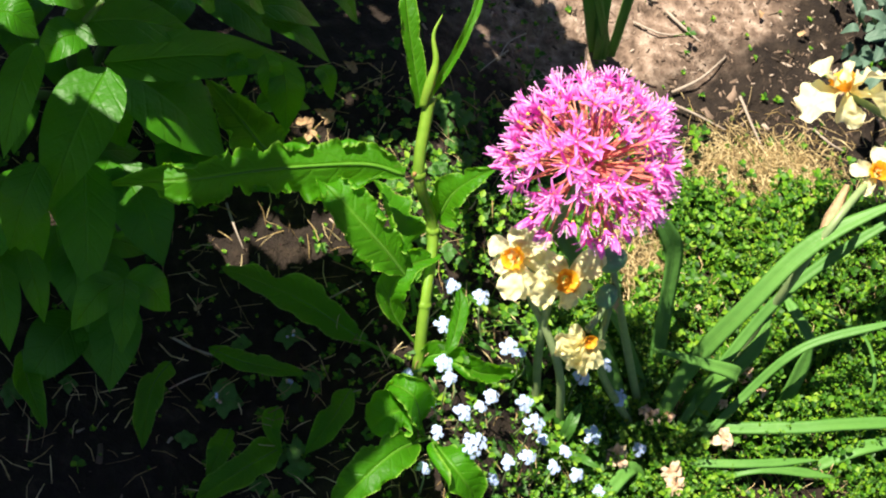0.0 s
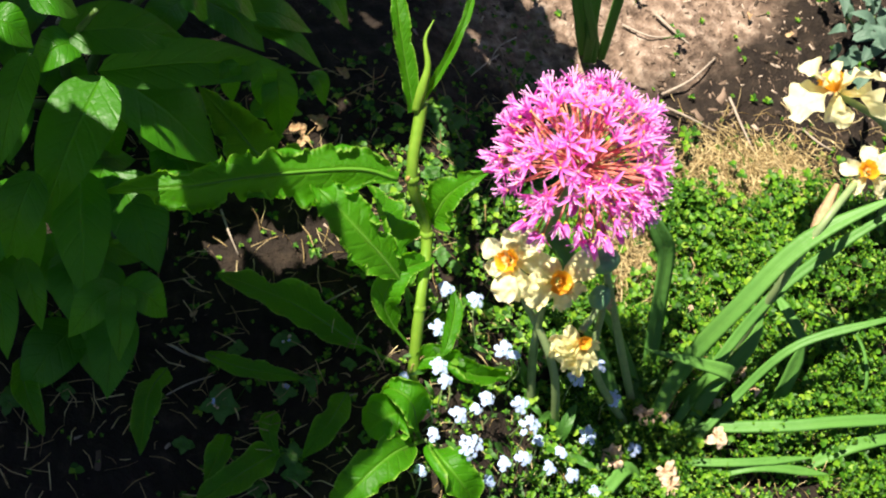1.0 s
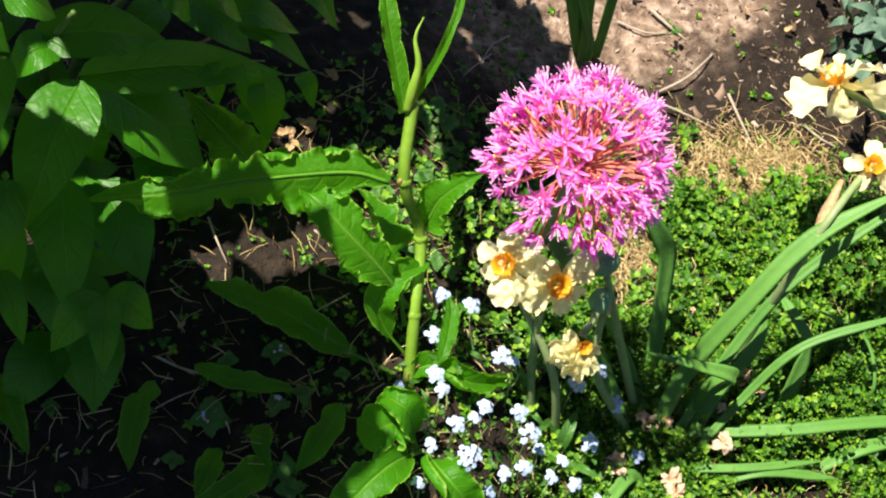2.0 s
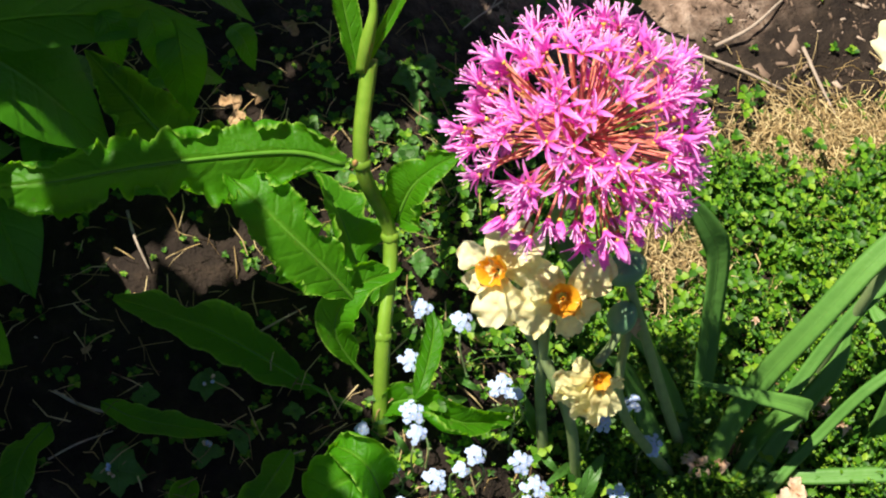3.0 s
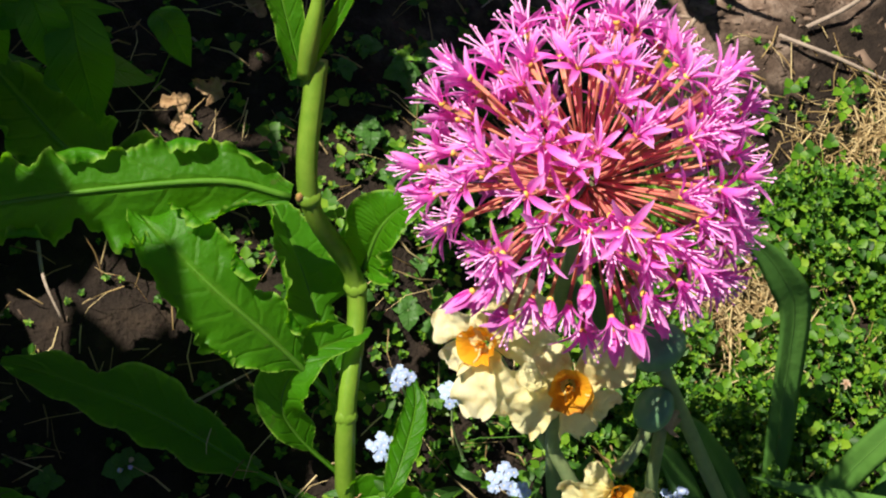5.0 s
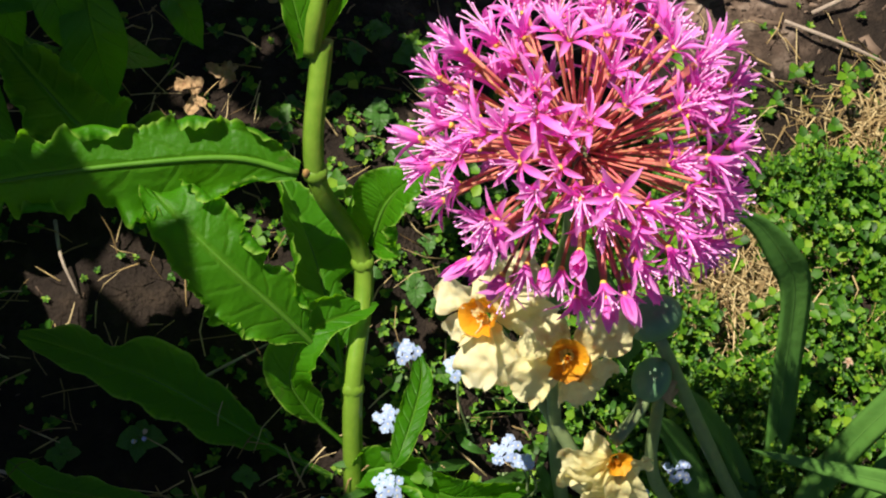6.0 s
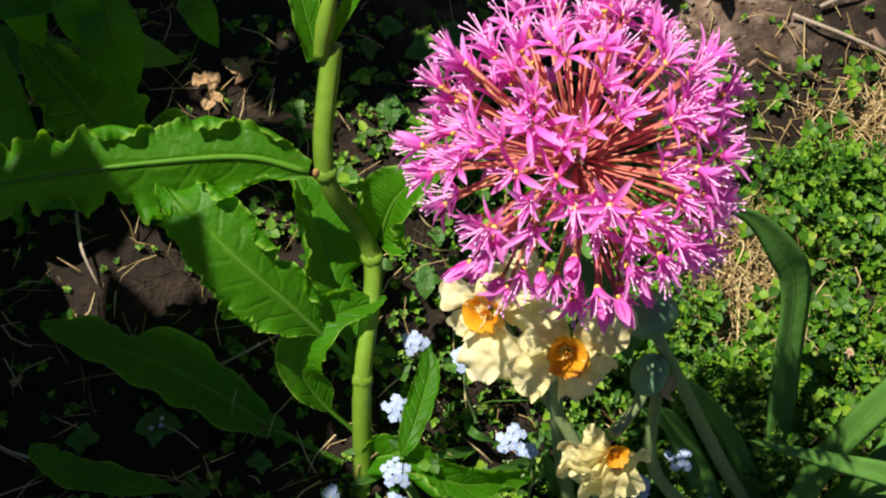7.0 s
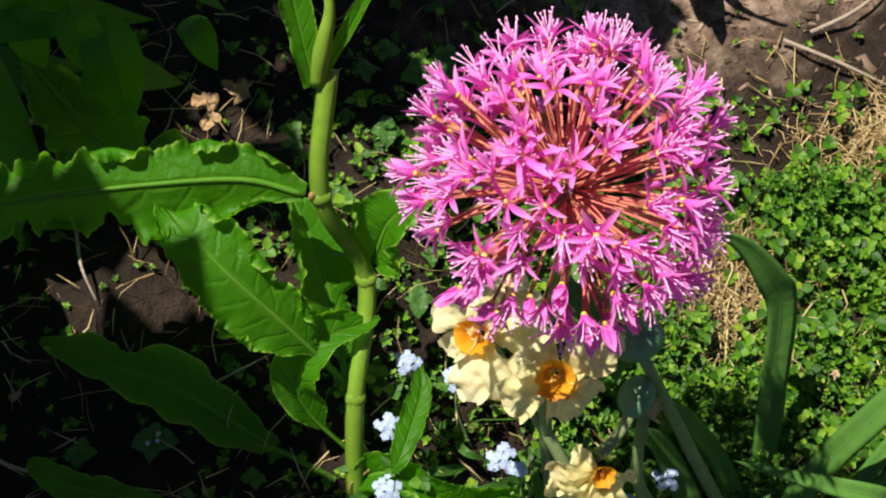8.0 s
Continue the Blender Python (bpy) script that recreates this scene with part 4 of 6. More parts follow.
leaf(shrub, [(-0.121, 0.142, 0.180), (-0.108, 0.136, 0.177), (-0.095, 0.131, 0.150)], 0.0094, BROADLEAF, shape='ovate', fold=0.22, wave=0.07, freq=2.5, nu=30, nv=11, arch=0.1)
leaf(shrub, [(-0.184, 0.111, 0.220), (-0.172, 0.112, 0.217), (-0.159, 0.113, 0.190)], 0.0115, BROADLEAF, shape='ovate', fold=0.22, wave=0.07, freq=2.5, nu=30, nv=11, arch=0.1)
leaf(shrub, [(-0.181, 0.085, 0.190), (-0.177, 0.079, 0.187), (-0.173, 0.073, 0.160)], 0.0080, BROADLEAF, shape='ovate', fold=0.22, wave=0.07, freq=2.5, nu=30, nv=11, arch=0.1)
leaf(shrub, [(-0.160, 0.086, 0.190), (-0.157, 0.078, 0.184), (-0.153, 0.070, 0.155)], 0.0087, BROADLEAF, shape='ovate', fold=0.22, wave=0.07, freq=2.5, nu=30, nv=11, arch=0.1)
leaf(shrub, [(-0.148, 0.086, 0.180), (-0.146, 0.072, 0.172), (-0.143, 0.058, 0.140)], 0.0116, BROADLEAF, shape='ovate', fold=0.22, wave=0.07, freq=2.5, nu=30, nv=11, arch=0.1)
leaf(shrub, [(-0.162, 0.071, 0.150), (-0.144, 0.077, 0.150), (-0.125, 0.083, 0.125)], 0.0097, BROADLEAF, shape='ovate', fold=0.22, wave=0.07, freq=2.5, nu=30, nv=11, arch=0.1)
leaf(shrub, [(-0.244, 0.040, 0.130), (-0.231, 0.012, 0.127), (-0.218, -0.016, 0.100)], 0.0199, BROADLEAF, shape='ovate', fold=0.22, wave=0.07, freq=2.5, nu=30, nv=11, arch=0.1)
leaf(shrub, [(-0.265, 0.023, 0.170), (-0.264, -0.011, 0.162), (-0.263, -0.046, 0.130)], 0.0172, BROADLEAF, shape='ovate', fold=0.22, wave=0.07, freq=2.5, nu=30, nv=11, arch=0.1)
leaf(shrub, [(-0.288, -0.004, 0.225), (-0.296, -0.022, 0.217), (-0.305, -0.039, 0.185)], 0.0135, BROADLEAF, shape='ovate', fold=0.22, wave=0.07, freq=2.5, nu=30, nv=11, arch=0.1)
leaf(shrub, [(-0.244, -0.063, 0.205), (-0.258, -0.074, 0.207), (-0.272, -0.086, 0.185)], 0.0110, BROADLEAF, shape='ovate', fold=0.22, wave=0.07, freq=2.5, nu=30, nv=11, arch=0.1)
leaf(shrub, [(-0.243, -0.063, 0.205), (-0.230, -0.069, 0.207), (-0.218, -0.075, 0.185)], 0.0116, BROADLEAF, shape='ovate', fold=0.22, wave=0.07, freq=2.5, nu=30, nv=11, arch=0.1)
leaf(shrub, [(-0.243, -0.064, 0.207), (-0.244, -0.084, 0.213), (-0.245, -0.104, 0.195)], 0.0086, BROADLEAF, shape='ovate', fold=0.22, wave=0.07, freq=2.5, nu=30, nv=11, arch=0.1)
leaf(shrub, [(-0.296, -0.044, 0.200), (-0.291, -0.061, 0.200), (-0.286, -0.078, 0.175)], 0.0078, BROADLEAF, shape='ovate', fold=0.22, wave=0.07, freq=2.5, nu=30, nv=11, arch=0.1)
leaf(shrub, [(-0.309, -0.053, 0.200), (-0.306, -0.075, 0.202), (-0.304, -0.096, 0.180)], 0.0091, BROADLEAF, shape='ovate', fold=0.22, wave=0.07, freq=2.5, nu=30, nv=11, arch=0.1)
leaf(shrub, [(-0.255, 0.077, 0.140), (-0.248, 0.069, 0.137), (-0.241, 0.060, 0.110)], 0.0120, BROADLEAF, shape='ovate', fold=0.22, wave=0.07, freq=2.5, nu=30, nv=11, arch=0.1)
leaf(shrub, [(-0.304, -0.002, 0.190), (-0.297, -0.018, 0.182), (-0.289, -0.034, 0.150)], 0.0134, BROADLEAF, shape='ovate', fold=0.22, wave=0.07, freq=2.5, nu=30, nv=11, arch=0.1)
leaf(shrub, [(-0.208, 0.098, 0.240), (-0.200, 0.097, 0.242), (-0.191, 0.096, 0.220)], 0.0123, BROADLEAF, shape='ovate', fold=0.22, wave=0.07, freq=2.5, nu=30, nv=11, arch=0.1)
leaf(shrub, [(-0.290, 0.077, 0.270), (-0.277, 0.078, 0.272), (-0.264, 0.079, 0.250)], 0.0137, BROADLEAF, shape='ovate', fold=0.22, wave=0.07, freq=2.5, nu=30, nv=11, arch=0.1)
leaf(shrub, [(-0.314, 0.068, 0.260), (-0.301, 0.063, 0.267), (-0.288, 0.058, 0.250)], 0.0119, BROADLEAF, shape='ovate', fold=0.22, wave=0.07, freq=2.5, nu=30, nv=11, arch=0.1)
leaf(shrub, [(-0.123, 0.099, 0.150), (-0.117, 0.092, 0.152), (-0.111, 0.086, 0.130)], 0.0069, BROADLEAF, shape='ovate', fold=0.22, wave=0.07, freq=2.5, nu=30, nv=11, arch=0.1)
leaf(shrub, [(-0.251, -0.015, 0.123), (-0.257, -0.039, 0.126), (-0.263, -0.063, 0.105)], 0.0162, BROADLEAF, shape='ovate', fold=0.22, wave=0.07, freq=2.5, nu=30, nv=11, arch=0.1)
leaf(shrub, [(-0.313, 0.167, 0.115), (-0.324, 0.150, 0.118), (-0.335, 0.132, 0.097)], 0.0119, BROADLEAF, shape='ovate', fold=0.22, wave=0.07, freq=2.5, nu=30, nv=11, arch=0.1)
leaf(shrub, [(-0.268, -0.048, 0.101), (-0.284, -0.067, 0.104), (-0.301, -0.087, 0.083)], 0.0175, BROADLEAF, shape='ovate', fold=0.22, wave=0.07, freq=2.5, nu=30, nv=11, arch=0.1)
leaf(shrub, [(-0.245, -0.046, 0.121), (-0.248, -0.071, 0.124), (-0.251, -0.097, 0.103)], 0.0153, BROADLEAF, shape='ovate', fold=0.22, wave=0.07, freq=2.5, nu=30, nv=11, arch=0.1)
leaf(shrub, [(-0.312, -0.044, 0.127), (-0.328, -0.052, 0.130), (-0.344, -0.059, 0.109)], 0.0127, BROADLEAF, shape='ovate', fold=0.22, wave=0.07, freq=2.5, nu=30, nv=11, arch=0.1)
leaf(shrub, [(-0.187, 0.178, 0.109), (-0.165, 0.162, 0.112), (-0.143, 0.147, 0.091)], 0.0177, BROADLEAF, shape='ovate', fold=0.22, wave=0.07, freq=2.5, nu=30, nv=11, arch=0.1)
leaf(shrub, [(-0.271, -0.012, 0.133), (-0.270, -0.034, 0.136), (-0.268, -0.057, 0.115)], 0.0142, BROADLEAF, shape='ovate', fold=0.22, wave=0.07, freq=2.5, nu=30, nv=11, arch=0.1)
leaf(shrub, [(-0.275, 0.109, 0.117), (-0.266, 0.087, 0.120), (-0.257, 0.064, 0.099)], 0.0148, BROADLEAF, shape='ovate', fold=0.22, wave=0.07, freq=2.5, nu=30, nv=11, arch=0.1)
leaf(shrub, [(-0.306, 0.013, 0.131), (-0.315, -0.004, 0.134), (-0.324, -0.022, 0.113)], 0.0130, BROADLEAF, shape='ovate', fold=0.22, wave=0.07, freq=2.5, nu=30, nv=11, arch=0.1)
leaf(shrub, [(-0.289, 0.178, 0.106), (-0.303, 0.159, 0.109), (-0.317, 0.140, 0.088)], 0.0145, BROADLEAF, shape='ovate', fold=0.22, wave=0.07, freq=2.5, nu=30, nv=11, arch=0.1)
leaf(shrub, [(-0.218, 0.112, 0.096), (-0.243, 0.098, 0.099), (-0.268, 0.084, 0.078)], 0.0171, BROADLEAF, shape='ovate', fold=0.22, wave=0.07, freq=2.5, nu=30, nv=11, arch=0.1)
leaf(shrub, [(-0.226, 0.082, 0.111), (-0.200, 0.094, 0.114), (-0.173, 0.107, 0.093)], 0.0133, BROADLEAF, shape='ovate', fold=0.22, wave=0.07, freq=2.5, nu=30, nv=11, arch=0.1)
leaf(shrub, [(-0.291, 0.137, 0.116), (-0.276, 0.114, 0.119), (-0.262, 0.092, 0.098)], 0.0174, BROADLEAF, shape='ovate', fold=0.22, wave=0.07, freq=2.5, nu=30, nv=11, arch=0.1)
leaf(shrub, [(-0.316, -0.039, 0.121), (-0.330, -0.059, 0.124), (-0.344, -0.080, 0.103)], 0.0155, BROADLEAF, shape='ovate', fold=0.22, wave=0.07, freq=2.5, nu=30, nv=11, arch=0.1)
leaf(shrub, [(-0.318, 0.158, 0.106), (-0.307, 0.138, 0.109), (-0.295, 0.117, 0.088)], 0.0130, BROADLEAF, shape='ovate', fold=0.22, wave=0.07, freq=2.5, nu=30, nv=11, arch=0.1)
leaf(shrub, [(-0.283, 0.005, 0.117), (-0.279, -0.016, 0.120), (-0.275, -0.038, 0.099)], 0.0139, BROADLEAF, shape='ovate', fold=0.22, wave=0.07, freq=2.5, nu=30, nv=11, arch=0.1)
leaf(shrub, [(-0.262, -0.042, 0.103), (-0.259, -0.062, 0.106), (-0.256, -0.082, 0.085)], 0.0126, BROADLEAF, shape='ovate', fold=0.22, wave=0.07, freq=2.5, nu=30, nv=11, arch=0.1)
leaf(shrub, [(-0.321, 0.005, 0.108), (-0.318, -0.022, 0.111), (-0.314, -0.048, 0.090)], 0.0168, BROADLEAF, shape='ovate', fold=0.22, wave=0.07, freq=2.5, nu=30, nv=11, arch=0.1)
leaf(shrub, [(-0.237, 0.091, 0.109), (-0.236, 0.122, 0.112), (-0.234, 0.153, 0.091)], 0.0132, BROADLEAF, shape='ovate', fold=0.22, wave=0.07, freq=2.5, nu=30, nv=11, arch=0.1)
leaf(shrub, [(-0.251, 0.046, 0.126), (-0.256, 0.022, 0.129), (-0.260, -0.002, 0.108)], 0.0148, BROADLEAF, shape='ovate', fold=0.22, wave=0.07, freq=2.5, nu=30, nv=11, arch=0.1)
leaf(shrub, [(-0.262, 0.060, 0.106), (-0.261, 0.043, 0.109), (-0.261, 0.025, 0.088)], 0.0127, BROADLEAF, shape='ovate', fold=0.22, wave=0.07, freq=2.5, nu=30, nv=11, arch=0.1)
leaf(shrub, [(-0.205, 0.065, 0.116), (-0.199, 0.045, 0.119), (-0.194, 0.025, 0.098)], 0.0133, BROADLEAF, shape='ovate', fold=0.22, wave=0.07, freq=2.5, nu=30, nv=11, arch=0.1)
leaf(shrub, [(-0.324, 0.070, 0.099), (-0.347, 0.096, 0.102), (-0.371, 0.122, 0.081)], 0.0193, BROADLEAF, shape='ovate', fold=0.22, wave=0.07, freq=2.5, nu=30, nv=11, arch=0.1)
leaf(shrub, [(-0.201, 0.168, 0.121), (-0.213, 0.151, 0.124), (-0.224, 0.134, 0.103)], 0.0135, BROADLEAF, shape='ovate', fold=0.22, wave=0.07, freq=2.5, nu=30, nv=11, arch=0.1)
leaf(shrub, [(-0.210, 0.073, 0.117), (-0.212, 0.054, 0.120), (-0.214, 0.034, 0.099)], 0.0113, BROADLEAF, shape='ovate', fold=0.22, wave=0.07, freq=2.5, nu=30, nv=11, arch=0.1)
leaf(shrub, [(-0.276, 0.056, 0.095), (-0.253, 0.064, 0.098), (-0.230, 0.073, 0.077)], 0.0147, BROADLEAF, shape='ovate', fold=0.22, wave=0.07, freq=2.5, nu=30, nv=11, arch=0.1)
leaf(shrub, [(-0.277, 0.003, 0.106), (-0.251, 0.000, 0.109), (-0.226, -0.002, 0.088)], 0.0147, BROADLEAF, shape='ovate', fold=0.22, wave=0.07, freq=2.5, nu=30, nv=11, arch=0.1)
leaf(shrub, [(-0.278, 0.055, 0.100), (-0.279, 0.034, 0.103), (-0.279, 0.013, 0.082)], 0.0120, BROADLEAF, shape='ovate', fold=0.22, wave=0.07, freq=2.5, nu=30, nv=11, arch=0.1)
leaf(shrub, [(-0.227, 0.091, 0.134), (-0.222, 0.072, 0.137), (-0.217, 0.054, 0.116)], 0.0130, BROADLEAF, shape='ovate', fold=0.22, wave=0.07, freq=2.5, nu=30, nv=11, arch=0.1)
leaf(shrub, [(-0.305, 0.103, 0.116), (-0.307, 0.081, 0.119), (-0.309, 0.060, 0.098)], 0.0143, BROADLEAF, shape='ovate', fold=0.22, wave=0.07, freq=2.5, nu=30, nv=11, arch=0.1)
leaf(shrub, [(-0.303, 0.037, 0.127), (-0.305, 0.017, 0.130), (-0.307, -0.003, 0.109)], 0.0141, BROADLEAF, shape='ovate', fold=0.22, wave=0.07, freq=2.5, nu=30, nv=11, arch=0.1)
# added out of view: leaf masses placed only to block sun from the bed
shade_shrub((-0.50, 0.15, 0.06), [((-0.375, 0.025, 0.610), (0.035, 0.035, 0.020), 56), ((-0.440, 0.025, 0.610), (0.035, 0.035, 0.020), 56), ((-0.510, 0.025, 0.610), (0.035, 0.035, 0.020), 56), ((-0.580, 0.025, 0.610), (0.035, 0.035, 0.020), 56), ((-0.360, 0.078, 0.600), (0.035, 0.012, 0.020), 30), ((-0.420, 0.078, 0.600), (0.035, 0.012, 0.020), 30), ((-0.480, 0.078, 0.600), (0.035, 0.012, 0.020), 30), ((-0.550, 0.078, 0.600), (0.035, 0.012, 0.020), 30), ((-0.350, 0.238, 0.610), (0.045, 0.020, 0.020), 22), ((-0.430, 0.238, 0.610), (0.045, 0.020, 0.020), 22), ((-0.510, 0.247, 0.610), (0.045, 0.020, 0.020), 22), ((-0.590, 0.247, 0.610), (0.045, 0.020, 0.020), 22), ((-0.640, 0.130, 0.550), (0.040, 0.080, 0.040), 36)], 71, "unseen tall shrub of broad green leaves, added to shade the bed")
shade_shrub((-0.30, 0.42, 0.02), [((-0.140, 0.295, 0.420), (0.040, 0.035, 0.020), 42), ((-0.220, 0.295, 0.420), (0.040, 0.035, 0.020), 42), ((-0.310, 0.295, 0.420), (0.040, 0.035, 0.020), 42), ((-0.400, 0.295, 0.420), (0.040, 0.035, 0.020), 42), ((-0.480, 0.295, 0.420), (0.040, 0.035, 0.020), 42), ((-0.160, 0.220, 0.420), (0.040, 0.015, 0.020), 34)], 72, "unseen leafy green shrub, added to shade the back of the bed")
daffodil = thing("daffodil_clump", (0.128, -0.101, 0.000), "daffodil clump gone over, strappy grey-green leaves and withered cream flowers", "flower")
strap(daffodil, [(0.114, -0.086, 0.000), (0.124, -0.055, 0.020), (0.124, -0.029, 0.050), (0.122, -0.004, 0.085), (0.113, 0.004, 0.105), (0.099, 0.012, 0.122), (0.082, 0.015, 0.132)], 0.0071, up=(0.25, -0.9, 0.25), fold=0.3)
strap(daffodil, [(0.120, -0.109, 0.000), (0.134, -0.075, 0.050), (0.158, -0.050, 0.110), (0.195, -0.020, 0.150), (0.254, 0.001, 0.180)], 0.0063, lean=10)
strap(daffodil, [(0.127, -0.118, 0.000), (0.167, -0.064, 0.050), (0.202, -0.029, 0.090), (0.258, 0.001, 0.130), (0.297, 0.012, 0.150)], 0.0039)
strap(daffodil, [(0.140, -0.118, 0.000), (0.164, -0.082, 0.030), (0.185, -0.059, 0.060), (0.193, -0.039, 0.075)], 0.0053)
strap(daffodil, [(0.144, -0.089, 0.000), (0.152, -0.084, 0.050), (0.159, -0.085, 0.075), (0.127, -0.078, 0.085), (0.094, -0.070, 0.090)], 0.0068, lean=20, shape='clasp')
strap(daffodil, [(0.129, -0.138, 0.000), (0.174, -0.094, 0.030), (0.212, -0.066, 0.070), (0.267, -0.056, 0.090), (0.299, -0.050, 0.090)], 0.0032)
strap(daffodil, [(0.213, -0.100, 0.000), (0.223, -0.080, 0.020), (0.228, -0.057, 0.055)], 0.0057)
strap(daffodil, [(0.231, -0.057, 0.050), (0.220, -0.042, 0.058), (0.213, -0.021, 0.055)], 0.0046)
strap(daffodil, [(0.142, -0.104, 0.010), (0.214, -0.111, 0.030), (0.254, -0.111, 0.035), (0.327, -0.109, 0.030)], 0.0046)
strap(daffodil, [(0.115, -0.126, 0.008), (0.176, -0.133, 0.020), (0.236, -0.132, 0.020)], 0.0032)
strap(daffodil, [(0.274, -0.083, 0.005), (0.281, -0.085, 0.030), (0.277, -0.050, 0.040), (0.235, -0.026, 0.045)], 0.0014, thick=0.0012)
strap(daffodil, [(0.238, -0.134, 0.005), (0.267, -0.125, 0.020), (0.322, -0.116, 0.020)], 0.0053)
strap(daffodil, [(0.107, -0.117, 0.000), (0.088, -0.081, 0.033), (0.069, -0.061, 0.070), (0.051, -0.059, 0.100)], 0.0064)
strap(daffodil, [(0.121, -0.105, 0.000), (0.104, -0.065, 0.030), (0.079, -0.052, 0.080), (0.058, -0.047, 0.110)], 0.0057)
strap(daffodil, [(0.110, -0.142, 0.005), (0.097, -0.134, 0.021), (0.077, -0.150, 0.027), (0.061, -0.164, 0.025)], 0.0050)
strap(daffodil, [(0.160, -0.140, 0.005), (0.192, -0.137, 0.020), (0.250, -0.143, 0.012)], 0.0036)
part("flower_stalk", tube_mesh("flower_stalk", [(0.030, -0.092, 0.033), (0.020, -0.070, 0.089), (0.012, -0.050, 0.160)], [0.0030, 0.0028, 0.0024], 10, 24), PALESTEM, daffodil)
part("flower_stalk", tube_mesh("flower_stalk", [(0.115, -0.084, 0.000), (0.090, -0.075, 0.063), (0.046, -0.048, 0.175)], [0.0030, 0.0028, 0.0022], 10, 24), PALESTEM, daffodil)
part("flower_stalk", tube_mesh("flower_stalk", [(0.109, -0.101, 0.000), (0.056, -0.085, 0.100), (0.049, -0.062, 0.153)], [0.0030, 0.0026, 0.0022], 10, 24), PALESTEM, daffodil)
part("flower_tube", tube_mesh("flower_tube", [(0.044, -0.061, 0.156), (0.041, -0.069, 0.156), (0.031, -0.080, 0.158)], [0.0026, 0.0020, 0.0024], 8, 12), PALESTEM, daffodil, "yellowing flower tube")
seed_pod(daffodil, (0.044, -0.044, 0.181), (0.8, 0.3, 0.3), 0.0078)
seed_pod(daffodil, (0.046, -0.059, 0.158), (0.5, 0.8, 0.4), 0.0066)
daffodil_head(daffodil, (0.014, -0.055, 0.178), (-0.1, -0.45, 0.9), 0.024, 0.5, seed=3, broad=1.1, tips=[(0.036, -0.043, 0.190), (0.030, -0.060, 0.170), (0.021, -0.067, 0.162), (-0.004, -0.061, 0.163), (-0.002, -0.049, 0.172), (0.007, -0.042, 0.182)])
daffodil_head(daffodil, (0.031, -0.085, 0.155), (0.15, -0.5, 0.6), 0.015, 0.38, seed=8, broad=1.3, tips=[(0.014, -0.084, 0.147), (0.017, -0.092, 0.141), (0.026, -0.098, 0.138), (0.034, -0.098, 0.138), (0.042, -0.087, 0.140), (0.022, -0.077, 0.152)])
daffodil_head(daffodil, (-0.010, -0.035, 0.162), (-0.45, -0.3, 0.75), 0.024, 0.5, seed=14, broad=1.1, tips=[(-0.026, -0.024, 0.168), (-0.023, -0.040, 0.156), (-0.014, -0.058, 0.152), (0.000, -0.054, 0.150), (0.014, -0.036, 0.158), (0.009, -0.020, 0.168), (-0.007, -0.018, 0.166)], petals=BUTTER)
part("flower_stalk", tube_mesh("flower_stalk", [(0.049, -0.105, 0.021), (0.030, -0.079, 0.093), (-0.006, -0.034, 0.146)], [0.0030, 0.0028, 0.0022], 10, 24), PALESTEM, daffodil)
part("sheath", sheet("sheath", blade_grid([(0.0470, -0.0600, 0.1560), (0.0513, -0.0625, 0.1529), (0.0548, -0.0634, 0.1443)], 0.0042, "lance", fold=0.6, wave=0.5, freq=3, nu=16, nv=9, ragged=0.3, rumple=0.3)), LITTER, daffodil, "papery brown spathe behind the pod")
strap(daffodil, [(0.0503, -0.0344, 0.1000), (0.0386, -0.0280, 0.1300), (0.0300, -0.0137, 0.1380), (0.0264, 0.0053, 0.1350)], 0.0072, up=(0.2, -0.3, 0.9))
far_daffodil = thing("daffodil_clump", (0.243, -0.018, 0.000), "pale daffodils with orange cups on bent stalks", "flower")
part("flower_stalk", tube_mesh("flower_stalk", [(0.193, -0.052, 0.000), (0.199, -0.018, 0.150), (0.237, 0.022, 0.159)], [0.0032, 0.003, 0.0024], 10, 24), PALESTEM, far_daffodil)
part("sheath", tube_mesh("sheath", [(0.193, -0.024, 0.146), (0.199, -0.018, 0.150), (0.219, 0.016, 0.160)], [0.0024, 0.0046, 0.0018], 8, 14, 0.15), LITTER, far_daffodil, "papery brown sheath")
part("flower_stalk", tube_mesh("flower_stalk", [(0.333, 0.045, 0.000), (0.291, 0.068, 0.120), (0.241, 0.089, 0.149)], [0.0032, 0.003, 0.0024], 10, 24), PALESTEM, far_daffodil)
daffodil_head(far_daffodil, (0.235, 0.089, 0.155), (-0.55, 0.5, 0.6), 0.030, 0.45, seed=21, tips=[(0.205, 0.099, 0.165), (0.203, 0.067, 0.150), (0.243, 0.067, 0.140), (0.277, 0.074, 0.140), (0.282, 0.101, 0.150), (0.238, 0.105, 0.165)], petals=BUTTER)
daffodil_head(far_daffodil, (0.239, 0.022, 0.165), (-0.2, -0.1, 0.9), 0.022, 0.50, seed=25, tips=[(0.223, 0.028, 0.160), (0.231, 0.012, 0.155), (0.253, 0.010, 0.155), (0.260, 0.030, 0.165), (0.241, 0.039, 0.170)], petals=BUTTER)
tuft = thing("leaf_tuft", (0.124, 0.192, 0.000), "upright tuft of green strap leaves by the path", "plant")
strap(tuft, [(0.116, 0.201, 0.000), (0.099, 0.197, 0.050), (0.074, 0.201, 0.120)], 0.0045, up=(-0.2, -0.9, 0.3))
strap(tuft, [(0.122, 0.194, 0.000), (0.107, 0.195, 0.050), (0.086, 0.210, 0.120)], 0.0051, up=(-0.2, -0.9, 0.3))
